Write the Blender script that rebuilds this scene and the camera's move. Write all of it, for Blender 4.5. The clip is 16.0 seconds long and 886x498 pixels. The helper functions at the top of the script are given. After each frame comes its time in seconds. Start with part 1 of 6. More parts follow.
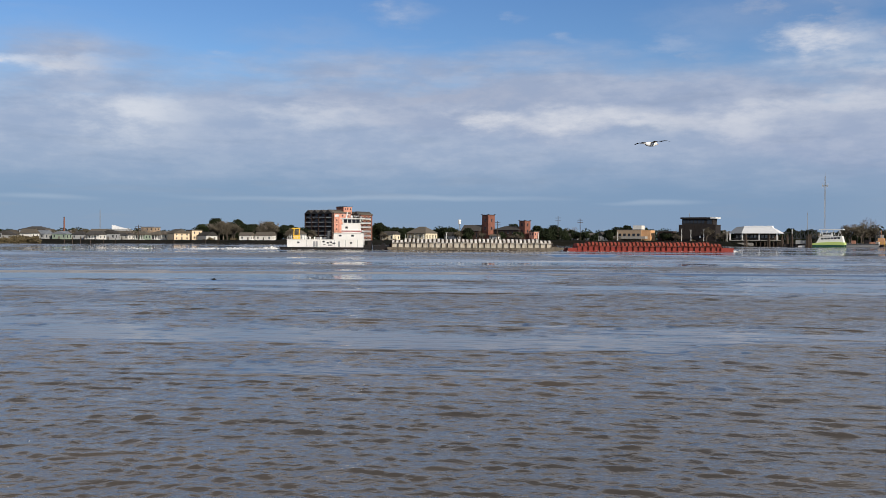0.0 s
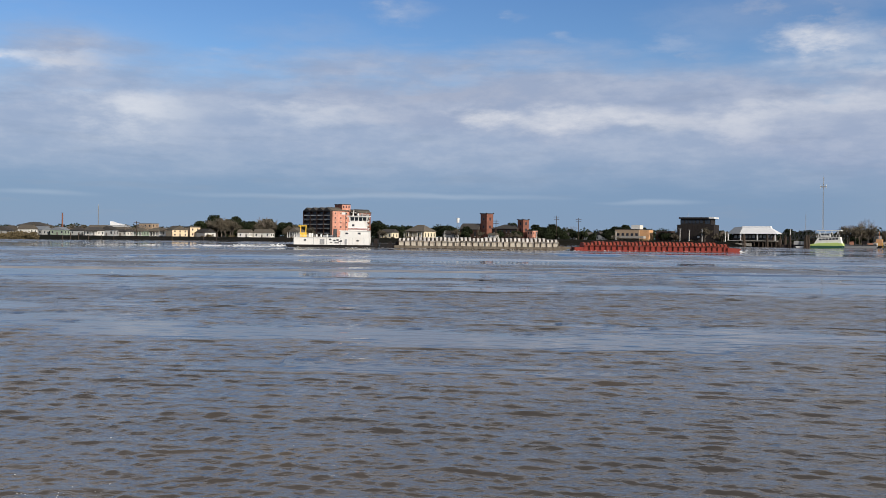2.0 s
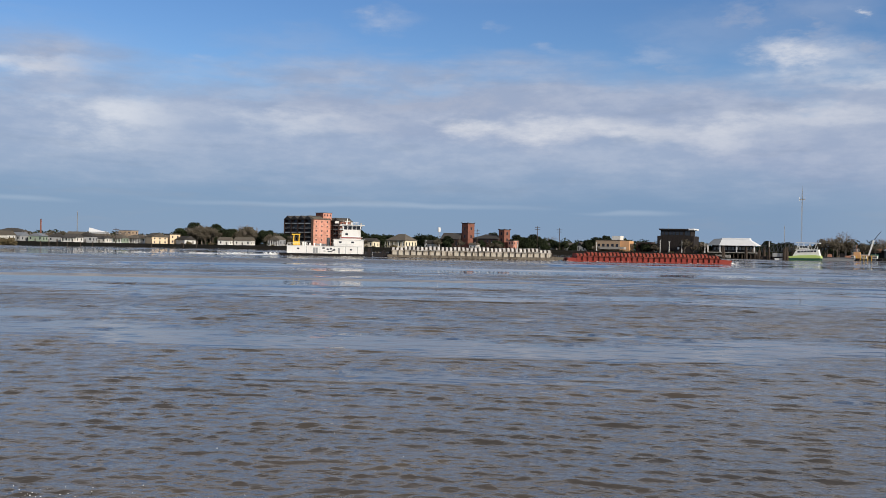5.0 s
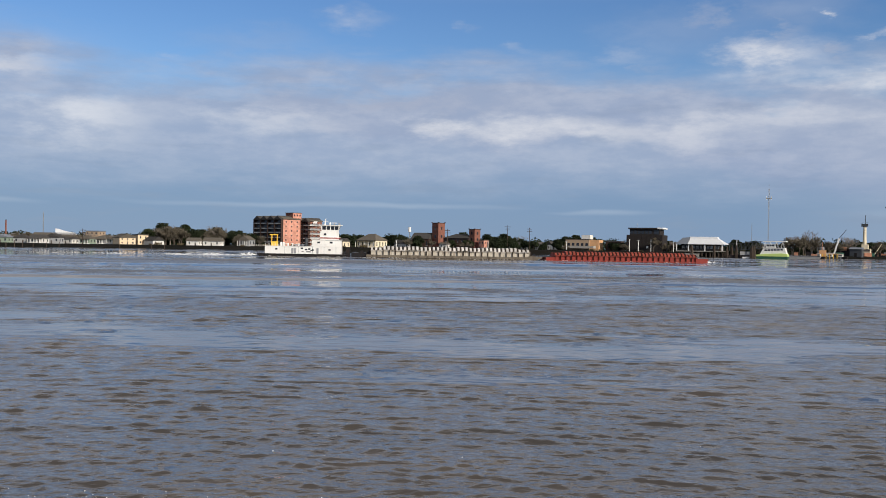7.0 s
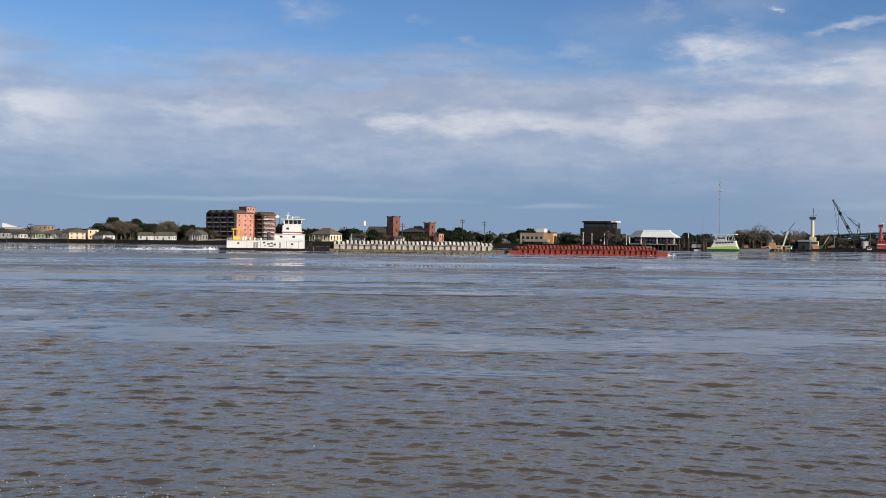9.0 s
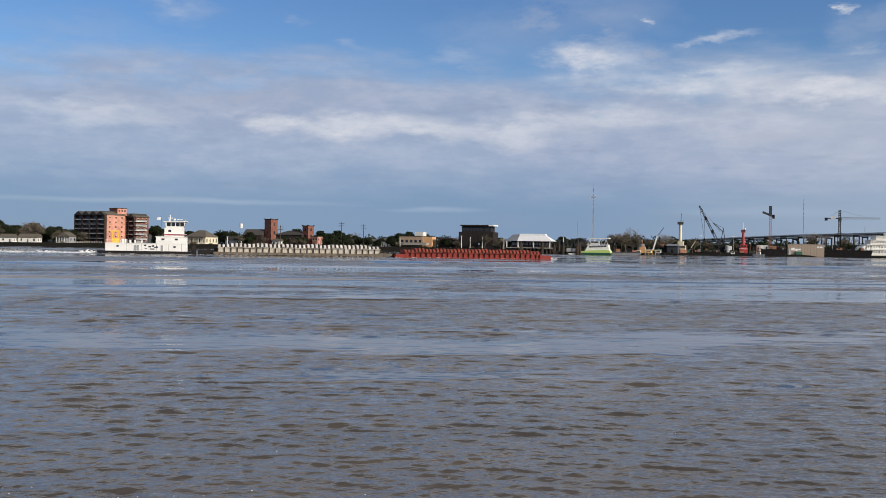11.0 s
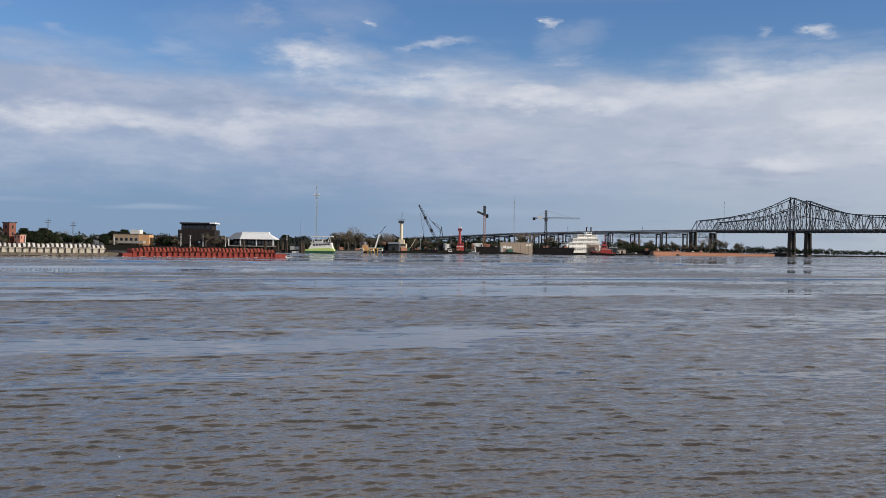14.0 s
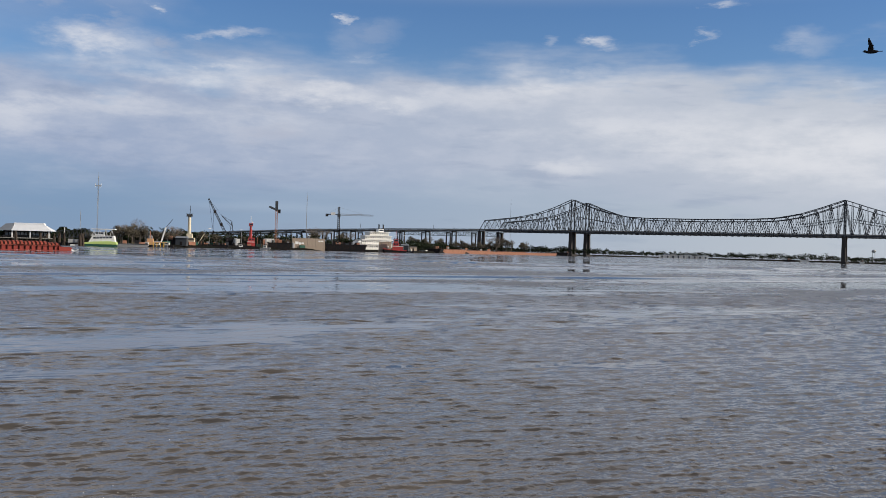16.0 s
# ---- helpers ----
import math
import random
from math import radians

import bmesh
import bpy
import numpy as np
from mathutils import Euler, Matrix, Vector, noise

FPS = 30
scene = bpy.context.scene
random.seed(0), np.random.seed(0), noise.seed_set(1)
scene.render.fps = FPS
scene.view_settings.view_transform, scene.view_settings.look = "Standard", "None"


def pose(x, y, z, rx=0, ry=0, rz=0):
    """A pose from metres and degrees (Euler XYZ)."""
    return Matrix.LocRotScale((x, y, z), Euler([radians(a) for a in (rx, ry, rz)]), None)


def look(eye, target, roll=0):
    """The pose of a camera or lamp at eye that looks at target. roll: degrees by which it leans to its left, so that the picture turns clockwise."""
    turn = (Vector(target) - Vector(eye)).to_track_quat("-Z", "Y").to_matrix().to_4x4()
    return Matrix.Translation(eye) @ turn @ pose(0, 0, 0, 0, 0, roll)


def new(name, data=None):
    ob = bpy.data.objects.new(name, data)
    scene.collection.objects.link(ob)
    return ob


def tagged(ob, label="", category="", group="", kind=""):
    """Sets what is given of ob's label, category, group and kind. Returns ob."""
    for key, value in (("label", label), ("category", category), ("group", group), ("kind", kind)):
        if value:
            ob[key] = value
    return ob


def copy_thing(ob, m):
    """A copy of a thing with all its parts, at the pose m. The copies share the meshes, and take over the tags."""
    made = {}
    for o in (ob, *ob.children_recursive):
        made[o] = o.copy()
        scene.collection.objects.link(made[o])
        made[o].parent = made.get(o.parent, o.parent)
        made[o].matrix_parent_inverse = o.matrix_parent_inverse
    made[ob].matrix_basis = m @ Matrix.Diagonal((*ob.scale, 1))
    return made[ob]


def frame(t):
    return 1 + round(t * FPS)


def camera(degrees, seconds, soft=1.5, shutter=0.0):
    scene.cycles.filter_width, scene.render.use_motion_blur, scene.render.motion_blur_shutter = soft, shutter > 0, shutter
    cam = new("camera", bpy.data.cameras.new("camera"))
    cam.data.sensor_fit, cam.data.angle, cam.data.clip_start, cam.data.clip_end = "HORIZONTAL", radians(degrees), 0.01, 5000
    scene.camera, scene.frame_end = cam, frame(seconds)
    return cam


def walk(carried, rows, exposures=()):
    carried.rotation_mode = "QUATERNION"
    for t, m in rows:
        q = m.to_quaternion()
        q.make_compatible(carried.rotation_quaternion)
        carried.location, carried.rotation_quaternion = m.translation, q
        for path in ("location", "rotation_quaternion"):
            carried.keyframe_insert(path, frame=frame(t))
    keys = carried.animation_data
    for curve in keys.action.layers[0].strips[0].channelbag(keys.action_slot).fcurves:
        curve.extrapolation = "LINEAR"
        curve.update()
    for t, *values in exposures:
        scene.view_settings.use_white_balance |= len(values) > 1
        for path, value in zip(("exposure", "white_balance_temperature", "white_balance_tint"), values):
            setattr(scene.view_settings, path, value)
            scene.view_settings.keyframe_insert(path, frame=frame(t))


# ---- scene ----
cam = camera(48.2, 16.0, soft=0.7)

# ---- the camera: standing on the bank, turning to the right ----
EYE_Z = 4.1
PATH = [
    (0.0, 0.0, -0.584, -0.334), (0.5, 0.104, -0.628, -0.38), (1.0, 0.164, -0.663, -0.482), (1.5, 0.102, -0.68, -0.565),
    (2.0, -0.095, -0.678, -0.702), (2.5, -0.148, -0.596, -0.771), (3.0, -0.203, -0.52, -0.858), (3.5, -0.474, -0.412, -0.952),
    (4.0, -0.585, -0.285, -1.054), (6.5, -2.591, -0.048, -1.031), (7.0, -2.898, -0.104, -0.954), (7.5, -3.14, -0.149, -0.941),
    (8.0, -3.791, -0.292, -0.909), (8.5, -4.518, -0.398, -0.804), (11.0, -12.484, -0.135, -0.943), (11.5, -14.931, -0.002, -0.841),
    (12.0, -17.497, 0.02, -0.822), (12.5, -19.774, 0.065, -0.809), (13.0, -23.014, 0.05, -0.777), (13.5, -25.953, 0.009, -0.816),
    (14.0, -28.378, 0.007, -0.838), (14.5, -31.023, 0.011, -0.985), (15.0, -34.24, 0.018, -1.208), (15.5, -37.436, 0.022, -1.427),
    (16.0, -40.346, 0.061, -1.617),
]
walk(cam, [(t, pose(0, 0, EYE_Z, 90 + pitch, roll, yaw)) for t, yaw, pitch, roll in PATH], exposures=[(0.0, 0.0), (16.0, 0.0)])

# ---- world and sun ----
SUN_AZ, SUN_EL = 138.0, 24.0
world = bpy.data.worlds.new("sky")
scene.world = world
world.use_nodes = True
WN, WL = world.node_tree.nodes, world.node_tree.links
WN.clear()


def wire(tree, kind, **inputs):
    n = tree.nodes.new(kind)
    for key, value in inputs.items():
        slot = n.inputs[int(key[1:])] if key[0] == "i" and key[1:].isdigit() else n.inputs[key]
        if isinstance(value, bpy.types.NodeSocket):
            tree.links.new(value, slot)
        else:
            slot.default_value = value
    return n


def calc(tree, op, a, b=0.0, c=0.0, clamp=False):
    n = tree.nodes.new("ShaderNodeMath")
    n.operation, n.use_clamp = op, clamp
    for slot, value in zip(n.inputs, (a, b, c)):
        if isinstance(value, bpy.types.NodeSocket):
            tree.links.new(value, slot)
        else:
            slot.default_value = value
    return n.outputs[0]


def ramp(tree, value, lo, hi, to_lo=0.0, to_hi=1.0, smooth=True):
    n = tree.nodes.new("ShaderNodeMapRange")
    n.interpolation_type = "SMOOTHSTEP" if smooth else "LINEAR"
    tree.links.new(value, n.inputs[0])
    for i, v in enumerate((lo, hi, to_lo, to_hi)):
        n.inputs[i + 1].default_value = v
    return n.outputs[0]


def fuzz(tree, vector, scale, detail=4.0, rough=0.55):
    return wire(tree, "ShaderNodeTexNoise", Vector=vector, Scale=scale, Detail=detail, Roughness=rough).outputs["Fac"]


def mixed(tree, fac, a, b):
    n = tree.nodes.new("ShaderNodeMix")
    n.data_type = "RGBA"
    for slot, value in ((n.inputs[0], fac), (n.inputs[6], a), (n.inputs[7], b)):
        if isinstance(value, bpy.types.NodeSocket):
            tree.links.new(value, slot)
        else:
            slot.default_value = value if isinstance(value, float) else (*value, 1)
    return n.outputs[2]


def build_sky():
    tr = world.node_tree
    sky = tr.nodes.new("ShaderNodeTexSky")
    sky.sky_type, sky.sun_disc = "NISHITA", False
    sky.sun_elevation, sky.sun_rotation = radians(SUN_EL), radians(SUN_AZ)
    sky.dust_density, sky.air_density, sky.ozone_density = 0.1, 1.0, 4.0
    way = tr.nodes.new("ShaderNodeTexCoord").outputs["Generated"]
    xyz = wire(tr, "ShaderNodeSeparateXYZ", Vector=way)
    x, y, z = xyz.outputs
    deg = 180 / math.pi
    az = calc(tr, "MULTIPLY", calc(tr, "ARCTAN2", x, y), deg)
    el = calc(tr, "MULTIPLY", calc(tr, "ARCSINE", z), deg)
    el = calc(tr, "ABSOLUTE", el)
    p = wire(tr, "ShaderNodeCombineXYZ", X=az, Y=calc(tr, "MULTIPLY", el, 2.6)).outputs[0]
    big = fuzz(tr, p, 0.085, 5, 0.55)
    fine = fuzz(tr, p, 0.33, 6, 0.62)
    low = wire(tr, "ShaderNodeCombineXYZ", X=calc(tr, "MULTIPLY", az, 0.35), Y=calc(tr, "MULTIPLY", el, 2.2), Z=3.7).outputs[0]
    streak = fuzz(tr, low, 0.33, 5, 0.6)
    # places drawn out by the winds
    waz = calc(tr, "ADD", az, calc(tr, "MULTIPLY", calc(tr, "SUBTRACT", fine, 0.5), 5.0))
    wel = calc(tr, "ADD", el, calc(tr, "MULTIPLY", calc(tr, "SUBTRACT", fuzz(tr, p, 0.22, 6, 0.6), 0.5), 2.8))
    wp = wire(tr, "ShaderNodeCombineXYZ", X=waz, Y=wel).outputs[0]

    def puffs(rows, at=None):
        total = None
        for a, e, ra, re, amount in rows:
            v = wire(tr, "ShaderNodeVectorMath", i0=at or wp, i1=(a, e, 0))
            v.operation = "SUBTRACT"
            s = wire(tr, "ShaderNodeVectorMath", i0=v.outputs[0], i1=(1 / ra, 1 / re, 0))
            s.operation = "MULTIPLY"
            n = wire(tr, "ShaderNodeVectorMath", i0=s.outputs[0])
            n.operation = "LENGTH"
            g = ramp(tr, n.outputs["Value"], 1.55, 0.1, 0.0, amount * 0.9)
            total = g if total is None else calc(tr, "ADD", total, g)
        return total

    # azimuth, elevation, half width, half height, amount
    bright = puffs([
        (7.5, 6.9, 5.0, 0.75, 0.72), (3.0, 6.7, 2.2, 0.5, 0.4), (12.0, 6.4, 2.4, 0.5, 0.45), (-7.0, 7.0, 4.6, 0.55, 0.42), (-17.0, 7.0, 3.8, 0.75, 0.62), (-16.5, 5.9, 2.6, 1.1, 0.35), (17.2, 6.8, 3.6, 1.0, 0.5),
        (21.5, 10.6, 3.6, 1.1, 0.85), (27.5, 9.5, 4.2, 0.8, 0.85), (33.5, 8.7, 3.4, 0.6, 0.8), (37.5, 8.3, 2.0, 0.45, 0.5), (-22.5, 9.3, 4.2, 0.4, 0.6), (-24.5, 9.2, 1.6, 0.45, 0.5),
        (7.0, 11.1, 1.3, 0.35, 0.3), (13.5, 10.9, 2.4, 0.7, 0.35), (47.5, 9.9, 4.5, 1.2, 0.7), (41.5, 8.8, 4.5, 1.0, 0.42), (24.0, 7.4, 6.0, 0.6, 0.4), (50.5, 7.4, 6.0, 1.2, 0.42),
        (48.0, 4.9, 2.2, 0.6, 0.55), (57.0, 6.3, 7.0, 1.6, 0.55), (64.0, 5.4, 6.0, 2.2, 0.45), (72.0, 6.0, 9.0, 3.0, 0.5), (31.0, 6.6, 3.0, 0.9, 0.35),
        (57.0, 5.0, 3.0, 0.7, 0.25), (23.9, 12.8, 0.55, 0.24, 0.9), (27.8, 11.7, 2.2, 0.28, 0.75), (34.5, 12.9, 0.35, 0.28, 0.8),
        (35.2, 10.8, 1.5, 0.26, 0.55), (49.0, 11.8, 0.9, 0.35, 0.85), (56.0, 13.9, 0.9, 0.2, 0.6), (60.2, 11.6, 1.4, 0.8, 0.4),
        (62.8, 9.3, 1.0, 0.3, 0.7), (46.3, 12.1, 0.6, 0.3, 0.4), (54.7, 12.2, 0.5, 0.18, 0.6), (-2.3, 12.9, 1.9, 0.5, 0.42), (-12.5, 10.3, 0.9, 0.25, 0.3), (3.8, 12.5, 0.6, 0.25, 0.25),
    ])
    # long thin pale streaks low over the horizon
    soft_el = calc(tr, "ADD", el, calc(tr, "MULTIPLY", calc(tr, "SUBTRACT", fuzz(tr, p, 0.12, 3, 0.5), 0.5), 0.7))
    calm = wire(tr, "ShaderNodeCombineXYZ", X=az, Y=soft_el).outputs[0]
    low_pale = puffs([(-1.0, 2.35, 7.0, 0.16, 0.30), (-10.0, 2.3, 5.0, 0.14, 0.2), (12.0, 2.1, 2.6, 0.14, 0.3), (30.0, 2.2, 5.0, 0.3, 0.2), (55.0, 2.0, 8.0, 0.25, 0.3), (-22.0, 2.1, 2.5, 0.15, 0.25)], calm)
    # darker torn scraps hanging under the sheet
    scraps = puffs([(18.5, 12.9, 2.6, 1.2, 0.55), (24.5, 10.9, 1.0, 0.6, 0.7), (21.6, 12.0, 1.6, 1.0, 0.6), (31.0, 6.2, 2.0, 0.6, 0.5), (-24.0, 10.4, 3.0, 0.8, 0.5), (14.5, 10.0, 2.0, 0.7, 0.4), (36.5, 12.2, 1.2, 0.7, 0.35), (0.5, 8.2, 7.0, 0.6, 0.4)])
    # the grey sheet: thick low down, torn towards the blue above
    edge = calc(tr, "ADD", calc(tr, "MULTIPLY", calc(tr, "SUBTRACT", big, 0.5), 9.0), calc(tr, "MULTIPLY", calc(tr, "SUBTRACT", streak, 0.5), 4.5))
    sheet = ramp(tr, calc(tr, "ADD", el, edge), 11.6, 7.4)
    thin = puffs([(6.0, 8.4, 12.0, 2.0, 0.35), (-21.0, 10.6, 5.0, 1.2, 0.28), (16.0, 12.2, 4.0, 1.5, 0.3), (22.0, 13.2, 3.0, 1.2, 0.4), (-8.0, 11.4, 4.0, 0.7, 0.25),
                  (45.0, 8.4, 9.0, 2.0, 0.6), (60.0, 6.4, 16.0, 2.6, 0.7), (30.0, 7.0, 12.0, 3.0, 0.5), (35.0, 11.9, 1.4, 0.9, 0.3)])
    cover = calc(tr, "ADD", calc(tr, "MULTIPLY", sheet, 0.92), thin, clamp=True)
    # colour of the sheet: slate blue near the horizon, lavender grey higher
    up = ramp(tr, calc(tr, "ADD", el, calc(tr, "MULTIPLY", calc(tr, "SUBTRACT", streak, 0.5), 3.0)), 2.0, 5.6)
    grey = mixed(tr, up, (0.190, 0.297, 0.48), (0.325, 0.40, 0.56))
    to_right = ramp(tr, az, 20.0, 60.0, smooth=False)
    grey = mixed(tr, calc(tr, "MULTIPLY", to_right, 0.75), grey, (0.57, 0.605, 0.66))
    lumps = ramp(tr, fine, 0.36, 0.68)
    grey = mixed(tr, calc(tr, "MULTIPLY", calc(tr, "MULTIPLY", lumps, up), 0.30), grey, (0.60, 0.63, 0.72))
    grey = mixed(tr, low_pale, grey, (0.52, 0.60, 0.72))
    dark = ramp(tr, fuzz(tr, low, 0.6, 4, 0.5), 0.54, 0.72)
    grey = mixed(tr, calc(tr, "MULTIPLY", dark, 0.30), grey, (0.24, 0.31, 0.45))
    white = calc(tr, "MULTIPLY", bright, ramp(tr, fine, 0.22, 0.68, 0.40, 1.1), clamp=True)
    cloud = mixed(tr, white, grey, (0.76, 0.77, 0.81))
    torn = calc(tr, "MULTIPLY", scraps, ramp(tr, fine, 0.30, 0.60), clamp=True)
    cloud = mixed(tr, torn, cloud, (0.36, 0.40, 0.52))
    cover = calc(tr, "MAXIMUM", calc(tr, "MAXIMUM", cover, white), torn)
    high = ramp(tr, el, 13.6, 17.0)
    patch = calc(tr, "MULTIPLY", high, ramp(tr, big, 0.36, 0.56, 0.62, 1.0))
    cloud = mixed(tr, high, cloud, mixed(tr, ramp(tr, el, 19.0, 38.0), (0.80, 0.79, 0.82), (0.26, 0.26, 0.27)))
    cover = calc(tr, "MAXIMUM", cover, patch)
    a = wire(tr, "ShaderNodeBackground", Color=wire(tr, "ShaderNodeHueSaturation", Hue=0.510, Saturation=1.15, Color=sky.outputs[0]).outputs[0], Strength=SKY)
    b = wire(tr, "ShaderNodeBackground", Color=cloud, Strength=1.0)
    m = wire(tr, "ShaderNodeMixShader", i0=cover, i1=a.outputs[0], i2=b.outputs[0])
    out = tr.nodes.new("ShaderNodeOutputWorld")
    tr.links.new(m.outputs[0], out.inputs[0])


SKY = 0.106
build_sky()
sun = new("sun", bpy.data.lights.new("sun", "SUN"))
sun.data.energy, sun.data.angle, sun.data.color = 4.4, radians(0.6), (1.0, 0.90, 0.77)
_s = Vector((math.sin(radians(SUN_AZ)) * math.cos(radians(SUN_EL)), math.cos(radians(SUN_AZ)) * math.cos(radians(SUN_EL)), math.sin(radians(SUN_EL))))
sun.matrix_world = look(_s * 50, (0, 0, 0))

# ---- materials ----
MATS = {}


def surface(name, color, rough=0.7, metal=0.0, vary=0.25, size=2.0, bump=0.15, stain=None, amount=0.35, random_tone=0.0):
    """A paint, wood, brick or steel: two scales of tone, stains and a fine relief."""
    if name in MATS:
        return MATS[name]
    m = bpy.data.materials.new(name)
    m.use_nodes = True
    tr = m.node_tree
    bsdf = tr.nodes["Principled BSDF"]
    where = tr.nodes.new("ShaderNodeTexCoord").outputs["Object"]
    coarse, grain = fuzz(tr, where, 1 / size, 4, 0.6), fuzz(tr, where, 9 / size, 5, 0.65)
    tone = calc(tr, "ADD", calc(tr, "MULTIPLY", calc(tr, "SUBTRACT", coarse, 0.5), vary * 1.6), calc(tr, "MULTIPLY", calc(tr, "SUBTRACT", grain, 0.5), vary))
    if random_tone:
        tone = calc(tr, "ADD", tone, calc(tr, "MULTIPLY", calc(tr, "SUBTRACT", tr.nodes.new("ShaderNodeObjectInfo").outputs["Random"], 0.5), random_tone))
    hsv = wire(tr, "ShaderNodeHueSaturation", Value=calc(tr, "ADD", tone, 1.0), Color=(*color, 1))
    col = hsv.outputs[0]
    if stain:
        drip = wire(tr, "ShaderNodeVectorMath", i0=where, i1=(1.6, 1.6, 0.35))
        drip.operation = "MULTIPLY"
        col = mixed(tr, calc(tr, "MULTIPLY", ramp(tr, fuzz(tr, drip.outputs[0], 1.3 / size, 6, 0.7), 0.48, 0.7), amount), col, stain)
    tr.links.new(col, bsdf.inputs["Base Color"])
    bsdf.inputs["Metallic"].default_value = metal
    bsdf.inputs["Specular IOR Level"].default_value = 0.5 if rough < 0.56 else 0.12
    tr.links.new(ramp(tr, grain, 0.2, 0.8, max(rough - 0.12, 0.02), min(rough + 0.12, 1.0)), bsdf.inputs["Roughness"])
    if bump:
        b = wire(tr, "ShaderNodeBump", Strength=bump, Distance=0.05, Height=grain)
        tr.links.new(b.outputs[0], bsdf.inputs["Normal"])
    MATS[name] = m
    return m


def masonry(name, color, joint):
    """Brick courses for far walls."""
    m = bpy.data.materials.new(name)
    m.use_nodes = True
    tr = m.node_tree
    bsdf = tr.nodes["Principled BSDF"]
    where = tr.nodes.new("ShaderNodeTexCoord").outputs["Object"]
    tone = fuzz(tr, where, 0.35, 5, 0.6)
    fine = fuzz(tr, where, 4.0, 4, 0.6)
    col = mixed(tr, ramp(tr, fine, 0.3, 0.8, 0.0, 0.5), color, joint)
    hsv = wire(tr, "ShaderNodeHueSaturation", Value=ramp(tr, tone, 0.25, 0.75, 0.75, 1.2), Color=col)
    tr.links.new(hsv.outputs[0], bsdf.inputs["Base Color"])
    bsdf.inputs["Roughness"].default_value = 0.88
    bsdf.inputs["Specular IOR Level"].default_value = 0.12
    tr.links.new(wire(tr, "ShaderNodeBump", Strength=0.25, Distance=0.03, Height=fine).outputs[0], bsdf.inputs["Normal"])
    return m


WHITE = surface("white_paint", (0.78, 0.78, 0.76), 0.5, vary=0.10, size=3, stain=(0.42, 0.30, 0.20), amount=0.18, bump=0.05)
HOUSE_WHITE = surface("white_siding", (0.74, 0.73, 0.69), 0.7, vary=0.12, size=3, stain=(0.4, 0.38, 0.33), amount=0.3, random_tone=0.25)
CREAM = surface("cream_siding", (0.72, 0.64, 0.48), 0.75, vary=0.12, size=3)
YELLOW = surface("yellow_paint", (0.80, 0.50, 0.05), 0.5, vary=0.15, size=1)
YELLOW_WALL = surface("yellow_stucco", (0.74, 0.58, 0.40), 0.8, vary=0.15, size=3)
GREY_WALL = surface("grey_siding", (0.32, 0.33, 0.34), 0.8, vary=0.2, size=3, random_tone=0.3)
GREEN_WALL = surface("green_siding", (0.25, 0.31, 0.25), 0.8, vary=0.2, size=3)
ROOF_DARK = surface("dark_shingle", (0.06, 0.057, 0.055), 0.9, vary=0.3, size=2, random_tone=0.5)
ROOF_TAN = surface("tan_shingle", (0.11, 0.098, 0.082), 0.9, vary=0.3, size=2, random_tone=0.4)
ROOF_METAL = surface("white_metal_and_sunlit_roof", (0.72, 0.74, 0.76), 0.45, 0.0, vary=0.08, size=3)
ROOF_GREY = surface("grey_and_shaded_metal_roof", (0.17, 0.19, 0.22), 0.5, 0.0, vary=0.15, size=3)
PANE = surface("dark_window_pane", (0.025, 0.03, 0.04), 0.12, vary=0.2, size=1, bump=0)
TRIM = surface("white_trim", (0.74, 0.74, 0.72), 0.55, vary=0.08, size=1, bump=0)
DOOR = surface("dark_door", (0.10, 0.09, 0.08), 0.5, vary=0.2, size=1)
BLACK = surface("black_steel", (0.018, 0.018, 0.020), 0.75, vary=0.3, size=1.5, stain=(0.09, 0.045, 0.025), amount=0.4)
DARK_STEEL = surface("dark_bridge_steel", (0.066, 0.074, 0.084), 0.6, vary=0.25, size=3, stain=(0.09, 0.06, 0.04), amount=0.3)
GREEN_STEEL = surface("weathered_green_steel", (0.15, 0.19, 0.19), 0.6, vary=0.2, size=3)
CONCRETE = surface("weathered_concrete", (0.36, 0.34, 0.31), 0.9, vary=0.2, size=3, stain=(0.14, 0.13, 0.11), amount=0.5)
DARK_CONCRETE = surface("dark_stained_concrete", (0.055, 0.05, 0.048), 0.9, vary=0.25, size=3, stain=(0.05, 0.05, 0.05), amount=0.5)
TIMBER = surface("wet_dark_timber", (0.07, 0.055, 0.045), 0.85, vary=0.35, size=1, random_tone=0.4)
GREY_STEEL = surface("grey_steel", (0.30, 0.31, 0.32), 0.5, 0.2, vary=0.2, size=1.5)
GRIME = surface("grimy_hull_paint", (0.15, 0.13, 0.105), 0.85, vary=0.35, size=4, stain=(0.06, 0.045, 0.035), amount=0.8)
HOPPER = surface("dirty_cream_barge_paint", (0.50, 0.46, 0.39), 0.75, vary=0.35, size=2.2, stain=(0.13, 0.085, 0.055), amount=0.85)
COVER_PALE = surface("pale_fibreglass_cover", (0.62, 0.60, 0.57), 0.6, vary=0.25, size=1.6, stain=(0.20, 0.16, 0.13), amount=0.6, random_tone=0.35)
COVER_RED = surface("red_brown_cover", (0.27, 0.058, 0.040), 0.65, vary=0.3, size=2, stain=(0.16, 0.06, 0.04), amount=0.5, random_tone=0.25)
HULL_RED = surface("red_barge_paint", (0.24, 0.043, 0.035), 0.6, vary=0.2, size=3, stain=(0.17, 0.06, 0.04), amount=0.5)
# dark rib paint, which also colours in the shade between cover ribs
RIB_SHADE_BROWN = surface("dark_rib_and_groove_shade", (0.035, 0.027, 0.022), 0.8, vary=0.3, size=1)
